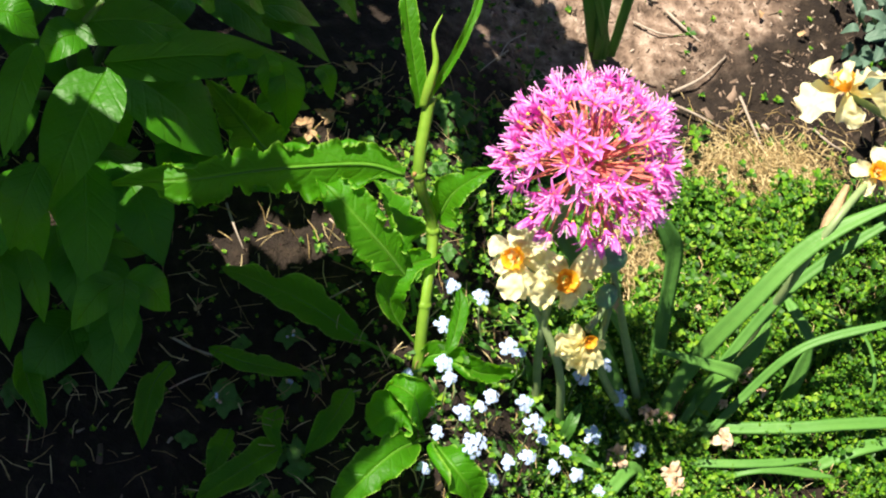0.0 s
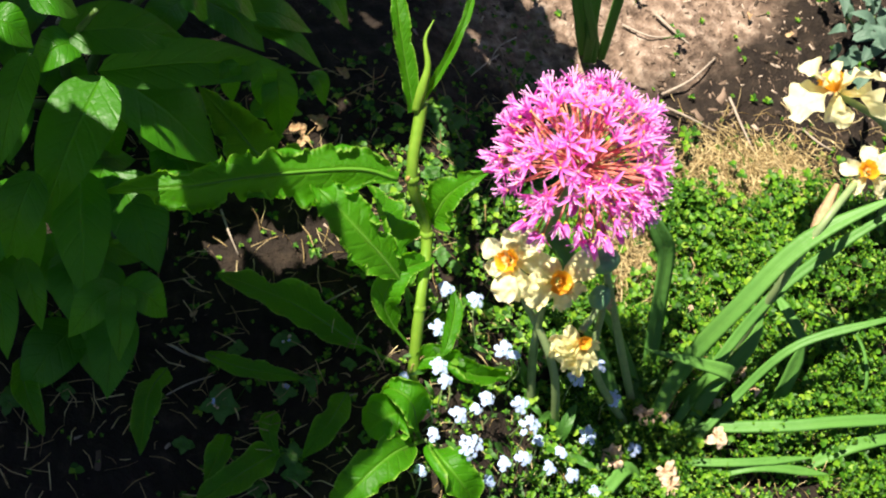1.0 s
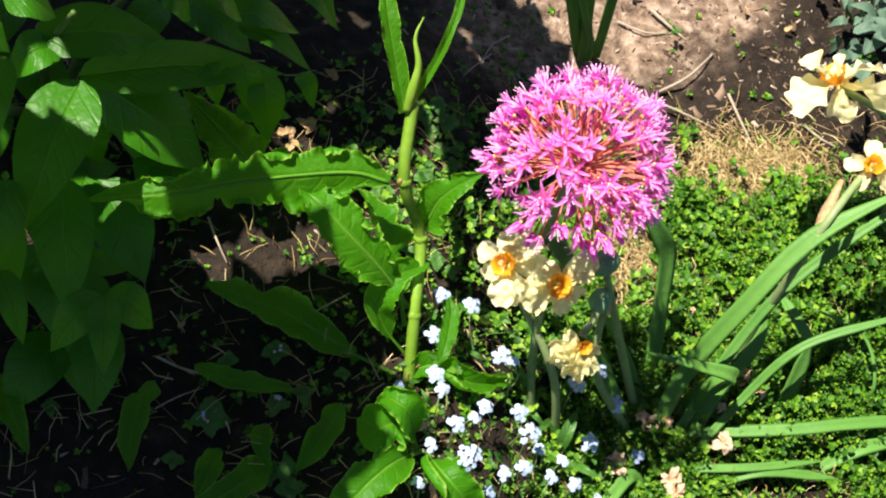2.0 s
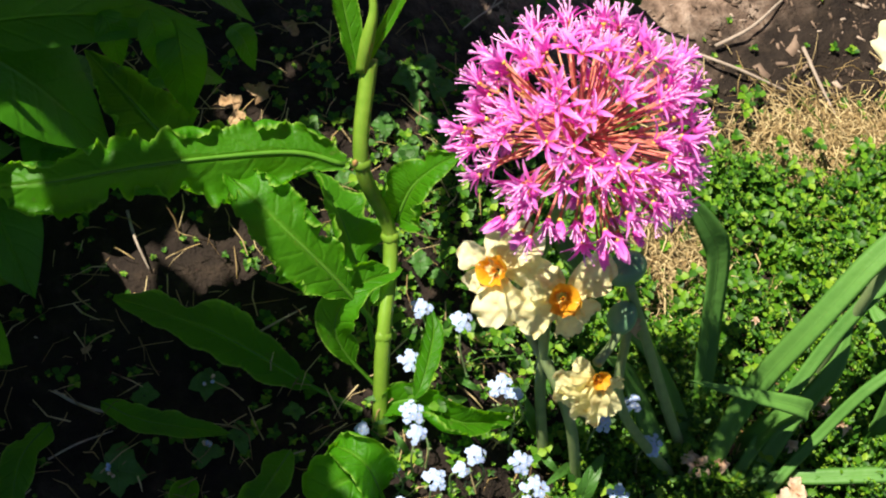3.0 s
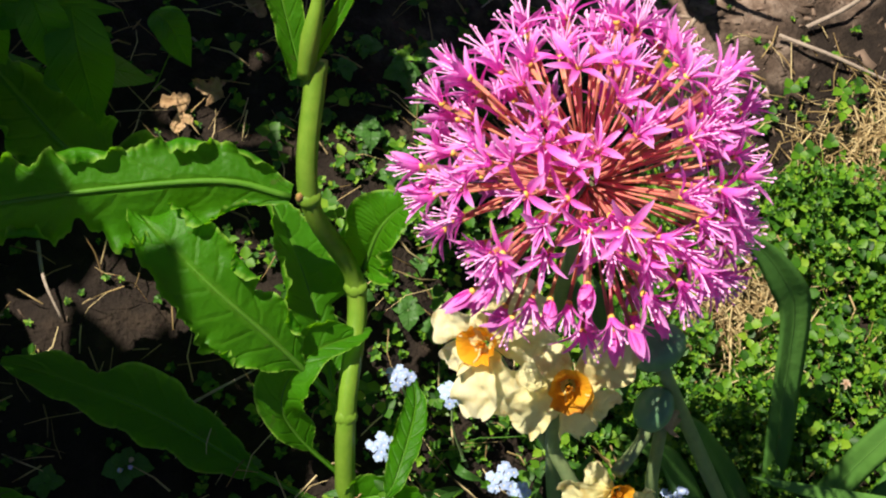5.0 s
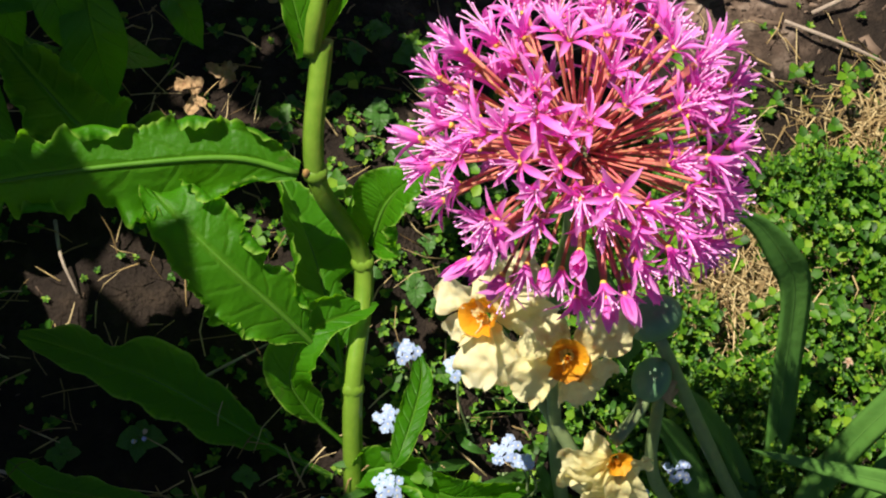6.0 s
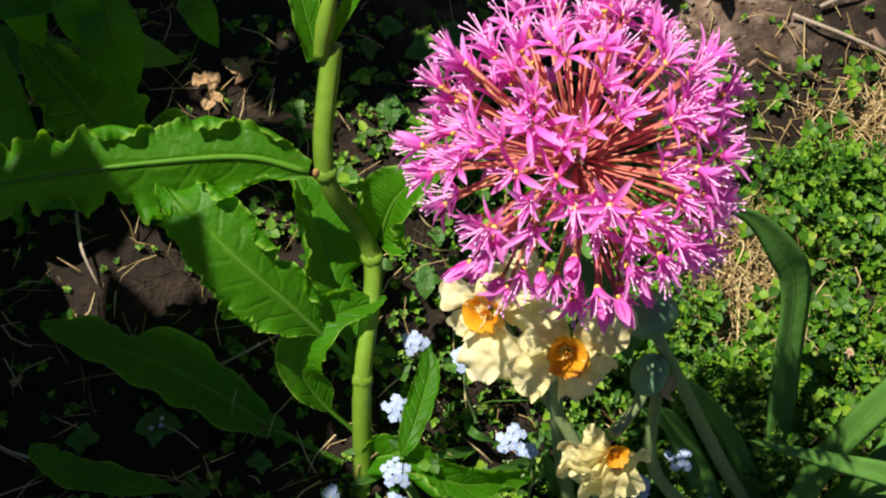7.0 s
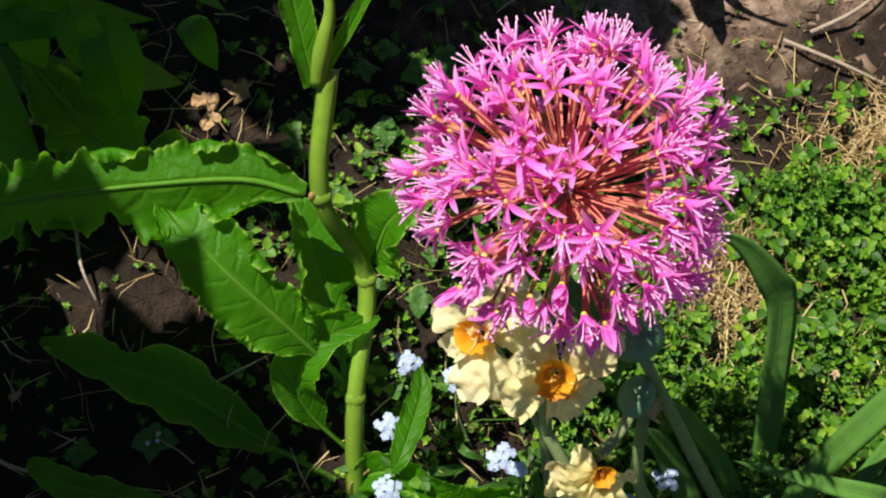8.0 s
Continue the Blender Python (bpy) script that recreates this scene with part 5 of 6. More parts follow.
strap(tuft, [(0.130, 0.197, 0.000), (0.121, 0.194, 0.050), (0.114, 0.202, 0.120)], 0.0040, up=(-0.2, -0.9, 0.3))
strap(tuft, [(0.118, 0.194, 0.000), (0.107, 0.194, 0.050), (0.095, 0.206, 0.120)], 0.0043, up=(-0.2, -0.9, 0.3))
strap(tuft, [(0.128, 0.199, 0.000), (0.108, 0.192, 0.050), (0.079, 0.192, 0.120)], 0.0035, up=(-0.2, -0.9, 0.3))
grey_herb = thing("grey_herb", (0.355, 0.224, 0.000), "low grey-green leafy herb at the edge of the path", "plant")
leaf(grey_herb, [(0.329, 0.246, 0.034), (0.324, 0.242, 0.038), (0.318, 0.238, 0.029)], 0.0032, GREYLEAF, shape="ovate", fold=0.2, wave=0.12, freq=3, nu=14, nv=7)
leaf(grey_herb, [(0.354, 0.169, 0.062), (0.359, 0.180, 0.064), (0.364, 0.190, 0.054)], 0.0034, GREYLEAF, shape="ovate", fold=0.2, wave=0.12, freq=3, nu=14, nv=7)
leaf(grey_herb, [(0.297, 0.216, 0.080), (0.296, 0.202, 0.088), (0.295, 0.188, 0.085)], 0.0053, GREYLEAF, shape="ovate", fold=0.2, wave=0.12, freq=3, nu=14, nv=7)
leaf(grey_herb, [(0.348, 0.214, 0.074), (0.340, 0.202, 0.083), (0.332, 0.189, 0.080)], 0.0045, GREYLEAF, shape="ovate", fold=0.2, wave=0.12, freq=3, nu=14, nv=7)
leaf(grey_herb, [(0.365, 0.233, 0.060), (0.361, 0.243, 0.061), (0.357, 0.253, 0.050)], 0.0046, GREYLEAF, shape="ovate", fold=0.2, wave=0.12, freq=3, nu=14, nv=7)
leaf(grey_herb, [(0.331, 0.229, 0.063), (0.346, 0.238, 0.065), (0.361, 0.246, 0.055)], 0.0051, GREYLEAF, shape="ovate", fold=0.2, wave=0.12, freq=3, nu=14, nv=7)
leaf(grey_herb, [(0.358, 0.190, 0.061), (0.371, 0.200, 0.064), (0.383, 0.210, 0.056)], 0.0051, GREYLEAF, shape="ovate", fold=0.2, wave=0.12, freq=3, nu=14, nv=7)
leaf(grey_herb, [(0.325, 0.190, 0.079), (0.332, 0.187, 0.078), (0.340, 0.184, 0.065)], 0.0036, GREYLEAF, shape="ovate", fold=0.2, wave=0.12, freq=3, nu=14, nv=7)
leaf(grey_herb, [(0.292, 0.174, 0.090), (0.286, 0.175, 0.091), (0.281, 0.176, 0.080)], 0.0037, GREYLEAF, shape="ovate", fold=0.2, wave=0.12, freq=3, nu=14, nv=7)
leaf(grey_herb, [(0.331, 0.226, 0.051), (0.326, 0.232, 0.059), (0.320, 0.237, 0.055)], 0.0035, GREYLEAF, shape="ovate", fold=0.2, wave=0.12, freq=3, nu=14, nv=7)
leaf(grey_herb, [(0.328, 0.205, 0.034), (0.338, 0.212, 0.035), (0.348, 0.220, 0.024)], 0.0031, GREYLEAF, shape="ovate", fold=0.2, wave=0.12, freq=3, nu=14, nv=7)
leaf(grey_herb, [(0.359, 0.197, 0.041), (0.359, 0.189, 0.045), (0.359, 0.181, 0.037)], 0.0037, GREYLEAF, shape="ovate", fold=0.2, wave=0.12, freq=3, nu=14, nv=7)
leaf(grey_herb, [(0.369, 0.173, 0.031), (0.373, 0.189, 0.033), (0.377, 0.205, 0.023)], 0.0054, GREYLEAF, shape="ovate", fold=0.2, wave=0.12, freq=3, nu=14, nv=7)
leaf(grey_herb, [(0.355, 0.168, 0.067), (0.341, 0.160, 0.076), (0.327, 0.151, 0.073)], 0.0053, GREYLEAF, shape="ovate", fold=0.2, wave=0.12, freq=3, nu=14, nv=7)
leaf(grey_herb, [(0.321, 0.226, 0.053), (0.311, 0.220, 0.063), (0.300, 0.214, 0.062)], 0.0032, GREYLEAF, shape="ovate", fold=0.2, wave=0.12, freq=3, nu=14, nv=7)
leaf(grey_herb, [(0.313, 0.227, 0.077), (0.321, 0.227, 0.080), (0.330, 0.227, 0.071)], 0.0032, GREYLEAF, shape="ovate", fold=0.2, wave=0.12, freq=3, nu=14, nv=7)
leaf(grey_herb, [(0.329, 0.241, 0.042), (0.343, 0.247, 0.042), (0.357, 0.253, 0.029)], 0.0039, GREYLEAF, shape="ovate", fold=0.2, wave=0.12, freq=3, nu=14, nv=7)
leaf(grey_herb, [(0.315, 0.240, 0.032), (0.313, 0.248, 0.037), (0.312, 0.257, 0.030)], 0.0032, GREYLEAF, shape="ovate", fold=0.2, wave=0.12, freq=3, nu=14, nv=7)
leaf(grey_herb, [(0.290, 0.143, 0.076), (0.297, 0.137, 0.080), (0.304, 0.132, 0.072)], 0.0042, GREYLEAF, shape="ovate", fold=0.2, wave=0.12, freq=3, nu=14, nv=7)
leaf(grey_herb, [(0.385, 0.215, 0.032), (0.385, 0.206, 0.036), (0.385, 0.198, 0.028)], 0.0039, GREYLEAF, shape="ovate", fold=0.2, wave=0.12, freq=3, nu=14, nv=7)
leaf(grey_herb, [(0.318, 0.177, 0.032), (0.327, 0.188, 0.034), (0.337, 0.200, 0.023)], 0.0041, GREYLEAF, shape="ovate", fold=0.2, wave=0.12, freq=3, nu=14, nv=7)
leaf(grey_herb, [(0.325, 0.233, 0.039), (0.328, 0.224, 0.038), (0.331, 0.215, 0.025)], 0.0051, GREYLEAF, shape="ovate", fold=0.2, wave=0.12, freq=3, nu=14, nv=7)
leaf(grey_herb, [(0.345, 0.176, 0.084), (0.354, 0.177, 0.091), (0.362, 0.177, 0.085)], 0.0039, GREYLEAF, shape="ovate", fold=0.2, wave=0.12, freq=3, nu=14, nv=7)
leaf(grey_herb, [(0.357, 0.185, 0.043), (0.348, 0.182, 0.052), (0.338, 0.180, 0.050)], 0.0030, GREYLEAF, shape="ovate", fold=0.2, wave=0.12, freq=3, nu=14, nv=7)
leaf(grey_herb, [(0.340, 0.149, 0.078), (0.332, 0.140, 0.085), (0.325, 0.130, 0.079)], 0.0046, GREYLEAF, shape="ovate", fold=0.2, wave=0.12, freq=3, nu=14, nv=7)
leaf(grey_herb, [(0.361, 0.202, 0.046), (0.354, 0.209, 0.056), (0.347, 0.216, 0.054)], 0.0046, GREYLEAF, shape="ovate", fold=0.2, wave=0.12, freq=3, nu=14, nv=7)
leaf(grey_herb, [(0.365, 0.228, 0.070), (0.384, 0.235, 0.069), (0.402, 0.243, 0.056)], 0.0054, GREYLEAF, shape="ovate", fold=0.2, wave=0.12, freq=3, nu=14, nv=7)
leaf(grey_herb, [(0.384, 0.246, 0.034), (0.399, 0.252, 0.034), (0.415, 0.259, 0.023)], 0.0046, GREYLEAF, shape="ovate", fold=0.2, wave=0.12, freq=3, nu=14, nv=7)
leaf(grey_herb, [(0.348, 0.199, 0.043), (0.355, 0.218, 0.042), (0.362, 0.236, 0.028)], 0.0053, GREYLEAF, shape="ovate", fold=0.2, wave=0.12, freq=3, nu=14, nv=7)
leaf(grey_herb, [(0.358, 0.228, 0.079), (0.363, 0.232, 0.087), (0.368, 0.236, 0.083)], 0.0031, GREYLEAF, shape="ovate", fold=0.2, wave=0.12, freq=3, nu=14, nv=7)
leaf(grey_herb, [(0.350, 0.186, 0.070), (0.359, 0.194, 0.073), (0.368, 0.202, 0.064)], 0.0033, GREYLEAF, shape="ovate", fold=0.2, wave=0.12, freq=3, nu=14, nv=7)
leaf(grey_herb, [(0.372, 0.189, 0.032), (0.366, 0.190, 0.031), (0.360, 0.192, 0.017)], 0.0042, GREYLEAF, shape="ovate", fold=0.2, wave=0.12, freq=3, nu=14, nv=7)
leaf(grey_herb, [(0.349, 0.209, 0.038), (0.360, 0.220, 0.041), (0.371, 0.231, 0.032)], 0.0044, GREYLEAF, shape="ovate", fold=0.2, wave=0.12, freq=3, nu=14, nv=7)
leaf(grey_herb, [(0.336, 0.182, 0.080), (0.352, 0.186, 0.079), (0.368, 0.189, 0.067)], 0.0050, GREYLEAF, shape="ovate", fold=0.2, wave=0.12, freq=3, nu=14, nv=7)
leaf(grey_herb, [(0.343, 0.215, 0.044), (0.348, 0.225, 0.049), (0.353, 0.235, 0.041)], 0.0036, GREYLEAF, shape="ovate", fold=0.2, wave=0.12, freq=3, nu=14, nv=7)
leaf(grey_herb, [(0.357, 0.218, 0.083), (0.364, 0.211, 0.088), (0.371, 0.205, 0.081)], 0.0045, GREYLEAF, shape="ovate", fold=0.2, wave=0.12, freq=3, nu=14, nv=7)
leaf(grey_herb, [(0.303, 0.151, 0.083), (0.308, 0.161, 0.084), (0.314, 0.171, 0.073)], 0.0030, GREYLEAF, shape="ovate", fold=0.2, wave=0.12, freq=3, nu=14, nv=7)
leaf(grey_herb, [(0.318, 0.177, 0.040), (0.305, 0.169, 0.049), (0.292, 0.161, 0.047)], 0.0049, GREYLEAF, shape="ovate", fold=0.2, wave=0.12, freq=3, nu=14, nv=7)
leaf(grey_herb, [(0.307, 0.223, 0.063), (0.296, 0.220, 0.072), (0.285, 0.217, 0.070)], 0.0037, GREYLEAF, shape="ovate", fold=0.2, wave=0.12, freq=3, nu=14, nv=7)
leaf(grey_herb, [(0.354, 0.240, 0.059), (0.347, 0.229, 0.067), (0.340, 0.218, 0.062)], 0.0043, GREYLEAF, shape="ovate", fold=0.2, wave=0.12, freq=3, nu=14, nv=7)
leaf(grey_herb, [(0.339, 0.238, 0.051), (0.336, 0.224, 0.059), (0.332, 0.210, 0.056)], 0.0051, GREYLEAF, shape="ovate", fold=0.2, wave=0.12, freq=3, nu=14, nv=7)
leaf(grey_herb, [(0.371, 0.192, 0.049), (0.366, 0.199, 0.059), (0.361, 0.207, 0.057)], 0.0044, GREYLEAF, shape="ovate", fold=0.2, wave=0.12, freq=3, nu=14, nv=7)
leaf(grey_herb, [(0.308, 0.150, 0.077), (0.301, 0.138, 0.083), (0.295, 0.127, 0.078)], 0.0051, GREYLEAF, shape="ovate", fold=0.2, wave=0.12, freq=3, nu=14, nv=7)
leaf(grey_herb, [(0.323, 0.221, 0.070), (0.330, 0.234, 0.070), (0.337, 0.247, 0.058)], 0.0038, GREYLEAF, shape="ovate", fold=0.2, wave=0.12, freq=3, nu=14, nv=7)
leaf(grey_herb, [(0.287, 0.210, 0.084), (0.293, 0.220, 0.087), (0.299, 0.229, 0.078)], 0.0033, GREYLEAF, shape="ovate", fold=0.2, wave=0.12, freq=3, nu=14, nv=7)
leaf(grey_herb, [(0.340, 0.212, 0.054), (0.333, 0.215, 0.064), (0.326, 0.217, 0.063)], 0.0030, GREYLEAF, shape="ovate", fold=0.2, wave=0.12, freq=3, nu=14, nv=7)
leaf(grey_herb, [(0.317, 0.198, 0.031), (0.316, 0.193, 0.030), (0.314, 0.189, 0.017)], 0.0036, GREYLEAF, shape="ovate", fold=0.2, wave=0.12, freq=3, nu=14, nv=7)
leaf(grey_herb, [(0.340, 0.152, 0.087), (0.349, 0.167, 0.088), (0.359, 0.182, 0.076)], 0.0050, GREYLEAF, shape="ovate", fold=0.2, wave=0.12, freq=3, nu=14, nv=7)
leaf(grey_herb, [(0.325, 0.186, 0.076), (0.312, 0.189, 0.086), (0.299, 0.192, 0.085)], 0.0053, GREYLEAF, shape="ovate", fold=0.2, wave=0.12, freq=3, nu=14, nv=7)
leaf(grey_herb, [(0.345, 0.181, 0.048), (0.335, 0.187, 0.058), (0.325, 0.193, 0.056)], 0.0050, GREYLEAF, shape="ovate", fold=0.2, wave=0.12, freq=3, nu=14, nv=7)
leaf(grey_herb, [(0.326, 0.193, 0.049), (0.339, 0.203, 0.050), (0.352, 0.213, 0.039)], 0.0047, GREYLEAF, shape="ovate", fold=0.2, wave=0.12, freq=3, nu=14, nv=7)
leaf(grey_herb, [(0.316, 0.187, 0.054), (0.330, 0.189, 0.058), (0.344, 0.192, 0.049)], 0.0052, GREYLEAF, shape="ovate", fold=0.2, wave=0.12, freq=3, nu=14, nv=7)
leaf(grey_herb, [(0.369, 0.227, 0.041), (0.363, 0.223, 0.046), (0.357, 0.219, 0.040)], 0.0028, GREYLEAF, shape="ovate", fold=0.2, wave=0.12, freq=3, nu=14, nv=7)
leaf(grey_herb, [(0.336, 0.181, 0.067), (0.329, 0.174, 0.068), (0.322, 0.167, 0.056)], 0.0053, GREYLEAF, shape="ovate", fold=0.2, wave=0.12, freq=3, nu=14, nv=7)
leaf(grey_herb, [(0.375, 0.174, 0.035), (0.371, 0.181, 0.037), (0.368, 0.189, 0.027)], 0.0036, GREYLEAF, shape="ovate", fold=0.2, wave=0.12, freq=3, nu=14, nv=7)
leaf(grey_herb, [(0.311, 0.169, 0.039), (0.325, 0.180, 0.040), (0.338, 0.190, 0.030)], 0.0049, GREYLEAF, shape="ovate", fold=0.2, wave=0.12, freq=3, nu=14, nv=7)
leaf(grey_herb, [(0.298, 0.150, 0.071), (0.302, 0.141, 0.076), (0.307, 0.131, 0.070)], 0.0049, GREYLEAF, shape="ovate", fold=0.2, wave=0.12, freq=3, nu=14, nv=7)
leaf(grey_herb, [(0.385, 0.232, 0.036), (0.381, 0.238, 0.035), (0.378, 0.243, 0.022)], 0.0032, GREYLEAF, shape="ovate", fold=0.2, wave=0.12, freq=3, nu=14, nv=7)
leaf(grey_herb, [(0.328, 0.236, 0.047), (0.337, 0.229, 0.057), (0.346, 0.222, 0.055)], 0.0055, GREYLEAF, shape="ovate", fold=0.2, wave=0.12, freq=3, nu=14, nv=7)
leaf(grey_herb, [(0.325, 0.163, 0.083), (0.320, 0.172, 0.090), (0.314, 0.182, 0.086)], 0.0054, GREYLEAF, shape="ovate", fold=0.2, wave=0.12, freq=3, nu=14, nv=7)
part("stem", tube_mesh("stem", [(0.355, 0.224, 0.000), (0.306, 0.197, 0.070)], [0.002, 0.001], 6, 8), SHRUBSTEM, grey_herb)
part("stem", tube_mesh("stem", [(0.365, 0.224, 0.000), (0.317, 0.198, 0.070)], [0.002, 0.001], 6, 8), SHRUBSTEM, grey_herb)
part("stem", tube_mesh("stem", [(0.375, 0.225, 0.000), (0.329, 0.198, 0.070)], [0.002, 0.001], 6, 8), SHRUBSTEM, grey_herb)
part("stem", tube_mesh("stem", [(0.385, 0.225, 0.000), (0.341, 0.198, 0.070)], [0.002, 0.001], 6, 8), SHRUBSTEM, grey_herb)
forget = forget_meshes()
forget_me_not(forget, (-0.036, -0.029, 0.098), (-0.028, -0.051, 0.065), 0.0055, 101)
forget_me_not(forget, (-0.016, -0.035, 0.093), (-0.008, -0.057, 0.056), 0.0060, 102)
forget_me_not(forget, (-0.044, -0.055, 0.098), (-0.036, -0.077, 0.068), 0.0058, 103)
forget_me_not(forget, (0.002, -0.066, 0.082), (0.010, -0.088, 0.045), 0.0070, 104)
forget_me_not(forget, (-0.045, -0.080, 0.095), (-0.037, -0.102, 0.069), 0.0065, 105)
forget_me_not(forget, (0.073, -0.071, 0.059), (0.076, -0.079, 0.008), 0.0062, 106)
forget_me_not(forget, (0.053, -0.083, 0.069), (0.056, -0.091, 0.017), 0.0060, 107)
forget_me_not(forget, (0.083, -0.092, 0.050), (0.086, -0.100, 0.004), 0.0065, 108)
forget_me_not(forget, (-0.039, -0.116, 0.109), (-0.036, -0.124, 0.068), 0.0058, 109)
forget_me_not(forget, (-0.017, -0.104, 0.100), (-0.014, -0.112, 0.059), 0.0055, 110)
forget_me_not(forget, (0.004, -0.108, 0.099), (0.007, -0.116, 0.047), 0.0060, 111)
forget_me_not(forget, (0.009, -0.121, 0.096), (0.012, -0.129, 0.044), 0.0078, 112, "deep blue forget-me-not cluster")
forget_me_not(forget, (-0.025, -0.110, 0.099), (-0.022, -0.118, 0.063), 0.0040, 113)
forget_me_not(forget, (0.061, -0.118, 0.054), (0.064, -0.126, 0.013), 0.0070, 114)
forget_me_not(forget, (0.009, -0.137, 0.076), (0.012, -0.145, 0.044), 0.0055, 115)
forget_me_not(forget, (-0.036, -0.139, 0.118), (-0.033, -0.147, 0.067), 0.0090, 116)
forget_me_not(forget, (-0.046, -0.095, 0.111), (-0.043, -0.103, 0.070), 0.0050, 117)
forget_me_not(forget, (-0.054, -0.126, 0.102), (-0.051, -0.134, 0.071), 0.0045, 118)
forget_me_not(forget, (-0.065, -0.104, 0.102), (-0.062, -0.112, 0.072), 0.0030, 119)
forget_me_not(forget, (-0.070, -0.088, 0.102), (-0.067, -0.096, 0.072), 0.0030, 120)
forget_me_not(forget, (0.100, -0.123, 0.031), (0.103, -0.131, 0.000), 0.0050, 121)
forget_me_not(forget, (-0.007, -0.142, 0.085), (-0.004, -0.150, 0.053), 0.0045, 122)
forget_me_not(forget, (0.029, -0.141, 0.063), (0.032, -0.149, 0.032), 0.0045, 123)
forget_me_not(forget, (0.047, -0.144, 0.052), (0.050, -0.152, 0.020), 0.0050, 124)
forget_me_not(forget, (-0.057, -0.107, 0.102), (-0.054, -0.115, 0.072), 0.0030, 125)
forget_me_not(forget, (-0.065, -0.149, 0.102), (-0.062, -0.157, 0.072), 0.0040, 126)
forget_me_not(forget, (0.040, -0.130, 0.057), (0.043, -0.138, 0.025), 0.0040, 127)
forget_me_not(forget, (0.008, -0.071, 0.087), (0.011, -0.079, 0.045), 0.0035, 128)
forget_me_not(forget, (-0.081, -0.138, 0.102), (-0.078, -0.146, 0.072), 0.0030, 129)
forget_me_not(forget, (-0.017, -0.152, 0.081), (-0.014, -0.160, 0.059), 0.0040, 130)
forget_me_not(forget, (0.068, -0.151, 0.031), (0.071, -0.159, 0.010), 0.0040, 131)
forget_me_not(forget, (0.022, -0.124, 0.068), (0.025, -0.132, 0.036), 0.0040, 132)
forget_leaves = thing("forget_me_not_foliage", (0.028, -0.116, 0.034), "narrow soft green leaves of forget-me-nots", "plant")
leaf(forget_leaves, [(0.045, -0.119, 0.028), (0.049, -0.108, 0.046), (0.059, -0.093, 0.046)], 0.0046, HERB, shape="lance", fold=0.25, wave=0.08, freq=3, nu=18, nv=7)
leaf(forget_leaves, [(0.026, -0.082, 0.040), (0.019, -0.078, 0.065), (0.016, -0.068, 0.071)], 0.0043, HERB, shape="lance", fold=0.25, wave=0.08, freq=3, nu=18, nv=7)
leaf(forget_leaves, [(0.002, -0.128, 0.055), (-0.008, -0.131, 0.081), (-0.013, -0.129, 0.089)], 0.0050, HERB, shape="lance", fold=0.25, wave=0.08, freq=3, nu=18, nv=7)
leaf(forget_leaves, [(0.054, -0.121, 0.023), (0.058, -0.132, 0.041), (0.067, -0.138, 0.042)], 0.0036, HERB, shape="lance", fold=0.25, wave=0.08, freq=3, nu=18, nv=7)
leaf(forget_leaves, [(-0.001, -0.035, 0.057), (-0.004, -0.039, 0.079), (-0.003, -0.037, 0.083)], 0.0043, HERB, shape="lance", fold=0.25, wave=0.08, freq=3, nu=18, nv=7)
leaf(forget_leaves, [(0.039, -0.060, 0.032), (0.038, -0.058, 0.053), (0.043, -0.051, 0.054)], 0.0028, HERB, shape="lance", fold=0.25, wave=0.08, freq=3, nu=18, nv=7)
leaf(forget_leaves, [(0.026, -0.087, 0.038), (0.029, -0.097, 0.048), (0.036, -0.102, 0.041)], 0.0023, HERB, shape="lance", fold=0.25, wave=0.06, freq=3, nu=12, nv=5)
leaf(forget_leaves, [(-0.052, -0.110, 0.074), (-0.050, -0.110, 0.085), (-0.045, -0.106, 0.082)], 0.0013, HERB, shape="lance", fold=0.25, wave=0.06, freq=3, nu=12, nv=5)
leaf(forget_leaves, [(0.040, -0.112, 0.030), (0.044, -0.116, 0.038), (0.052, -0.116, 0.031)], 0.0017, HERB, shape="lance", fold=0.25, wave=0.06, freq=3, nu=12, nv=5)
leaf(forget_leaves, [(0.071, -0.090, 0.013), (0.066, -0.088, 0.026), (0.067, -0.081, 0.024)], 0.0014, HERB, shape="lance", fold=0.25, wave=0.06, freq=3, nu=12, nv=5)
leaf(forget_leaves, [(-0.011, -0.065, 0.060), (-0.024, -0.070, 0.078), (-0.034, -0.070, 0.079)], 0.0024, HERB, shape="lance", fold=0.25, wave=0.06, freq=3, nu=12, nv=5)
leaf(forget_leaves, [(0.045, -0.128, 0.027), (0.032, -0.138, 0.046), (0.024, -0.144, 0.048)], 0.0022, HERB, shape="lance", fold=0.25, wave=0.06, freq=3, nu=12, nv=5)
leaf(forget_leaves, [(-0.035, -0.087, 0.071), (-0.041, -0.083, 0.084), (-0.044, -0.076, 0.082)], 0.0021, HERB, shape="lance", fold=0.25, wave=0.06, freq=3, nu=12, nv=5)
leaf(forget_leaves, [(0.023, -0.056, 0.040), (0.017, -0.067, 0.055), (0.017, -0.072, 0.053)], 0.0015, HERB, shape="lance", fold=0.25, wave=0.06, freq=3, nu=12, nv=5)
leaf(forget_leaves, [(-0.012, -0.139, 0.061), (-0.013, -0.150, 0.072), (-0.010, -0.157, 0.069)], 0.0023, HERB, shape="lance", fold=0.25, wave=0.06, freq=3, nu=12, nv=5)
leaf(forget_leaves, [(0.108, -0.041, 0.003), (0.098, -0.051, 0.015), (0.092, -0.056, 0.014)], 0.0019, HERB, shape="lance", fold=0.25, wave=0.06, freq=3, nu=12, nv=5)
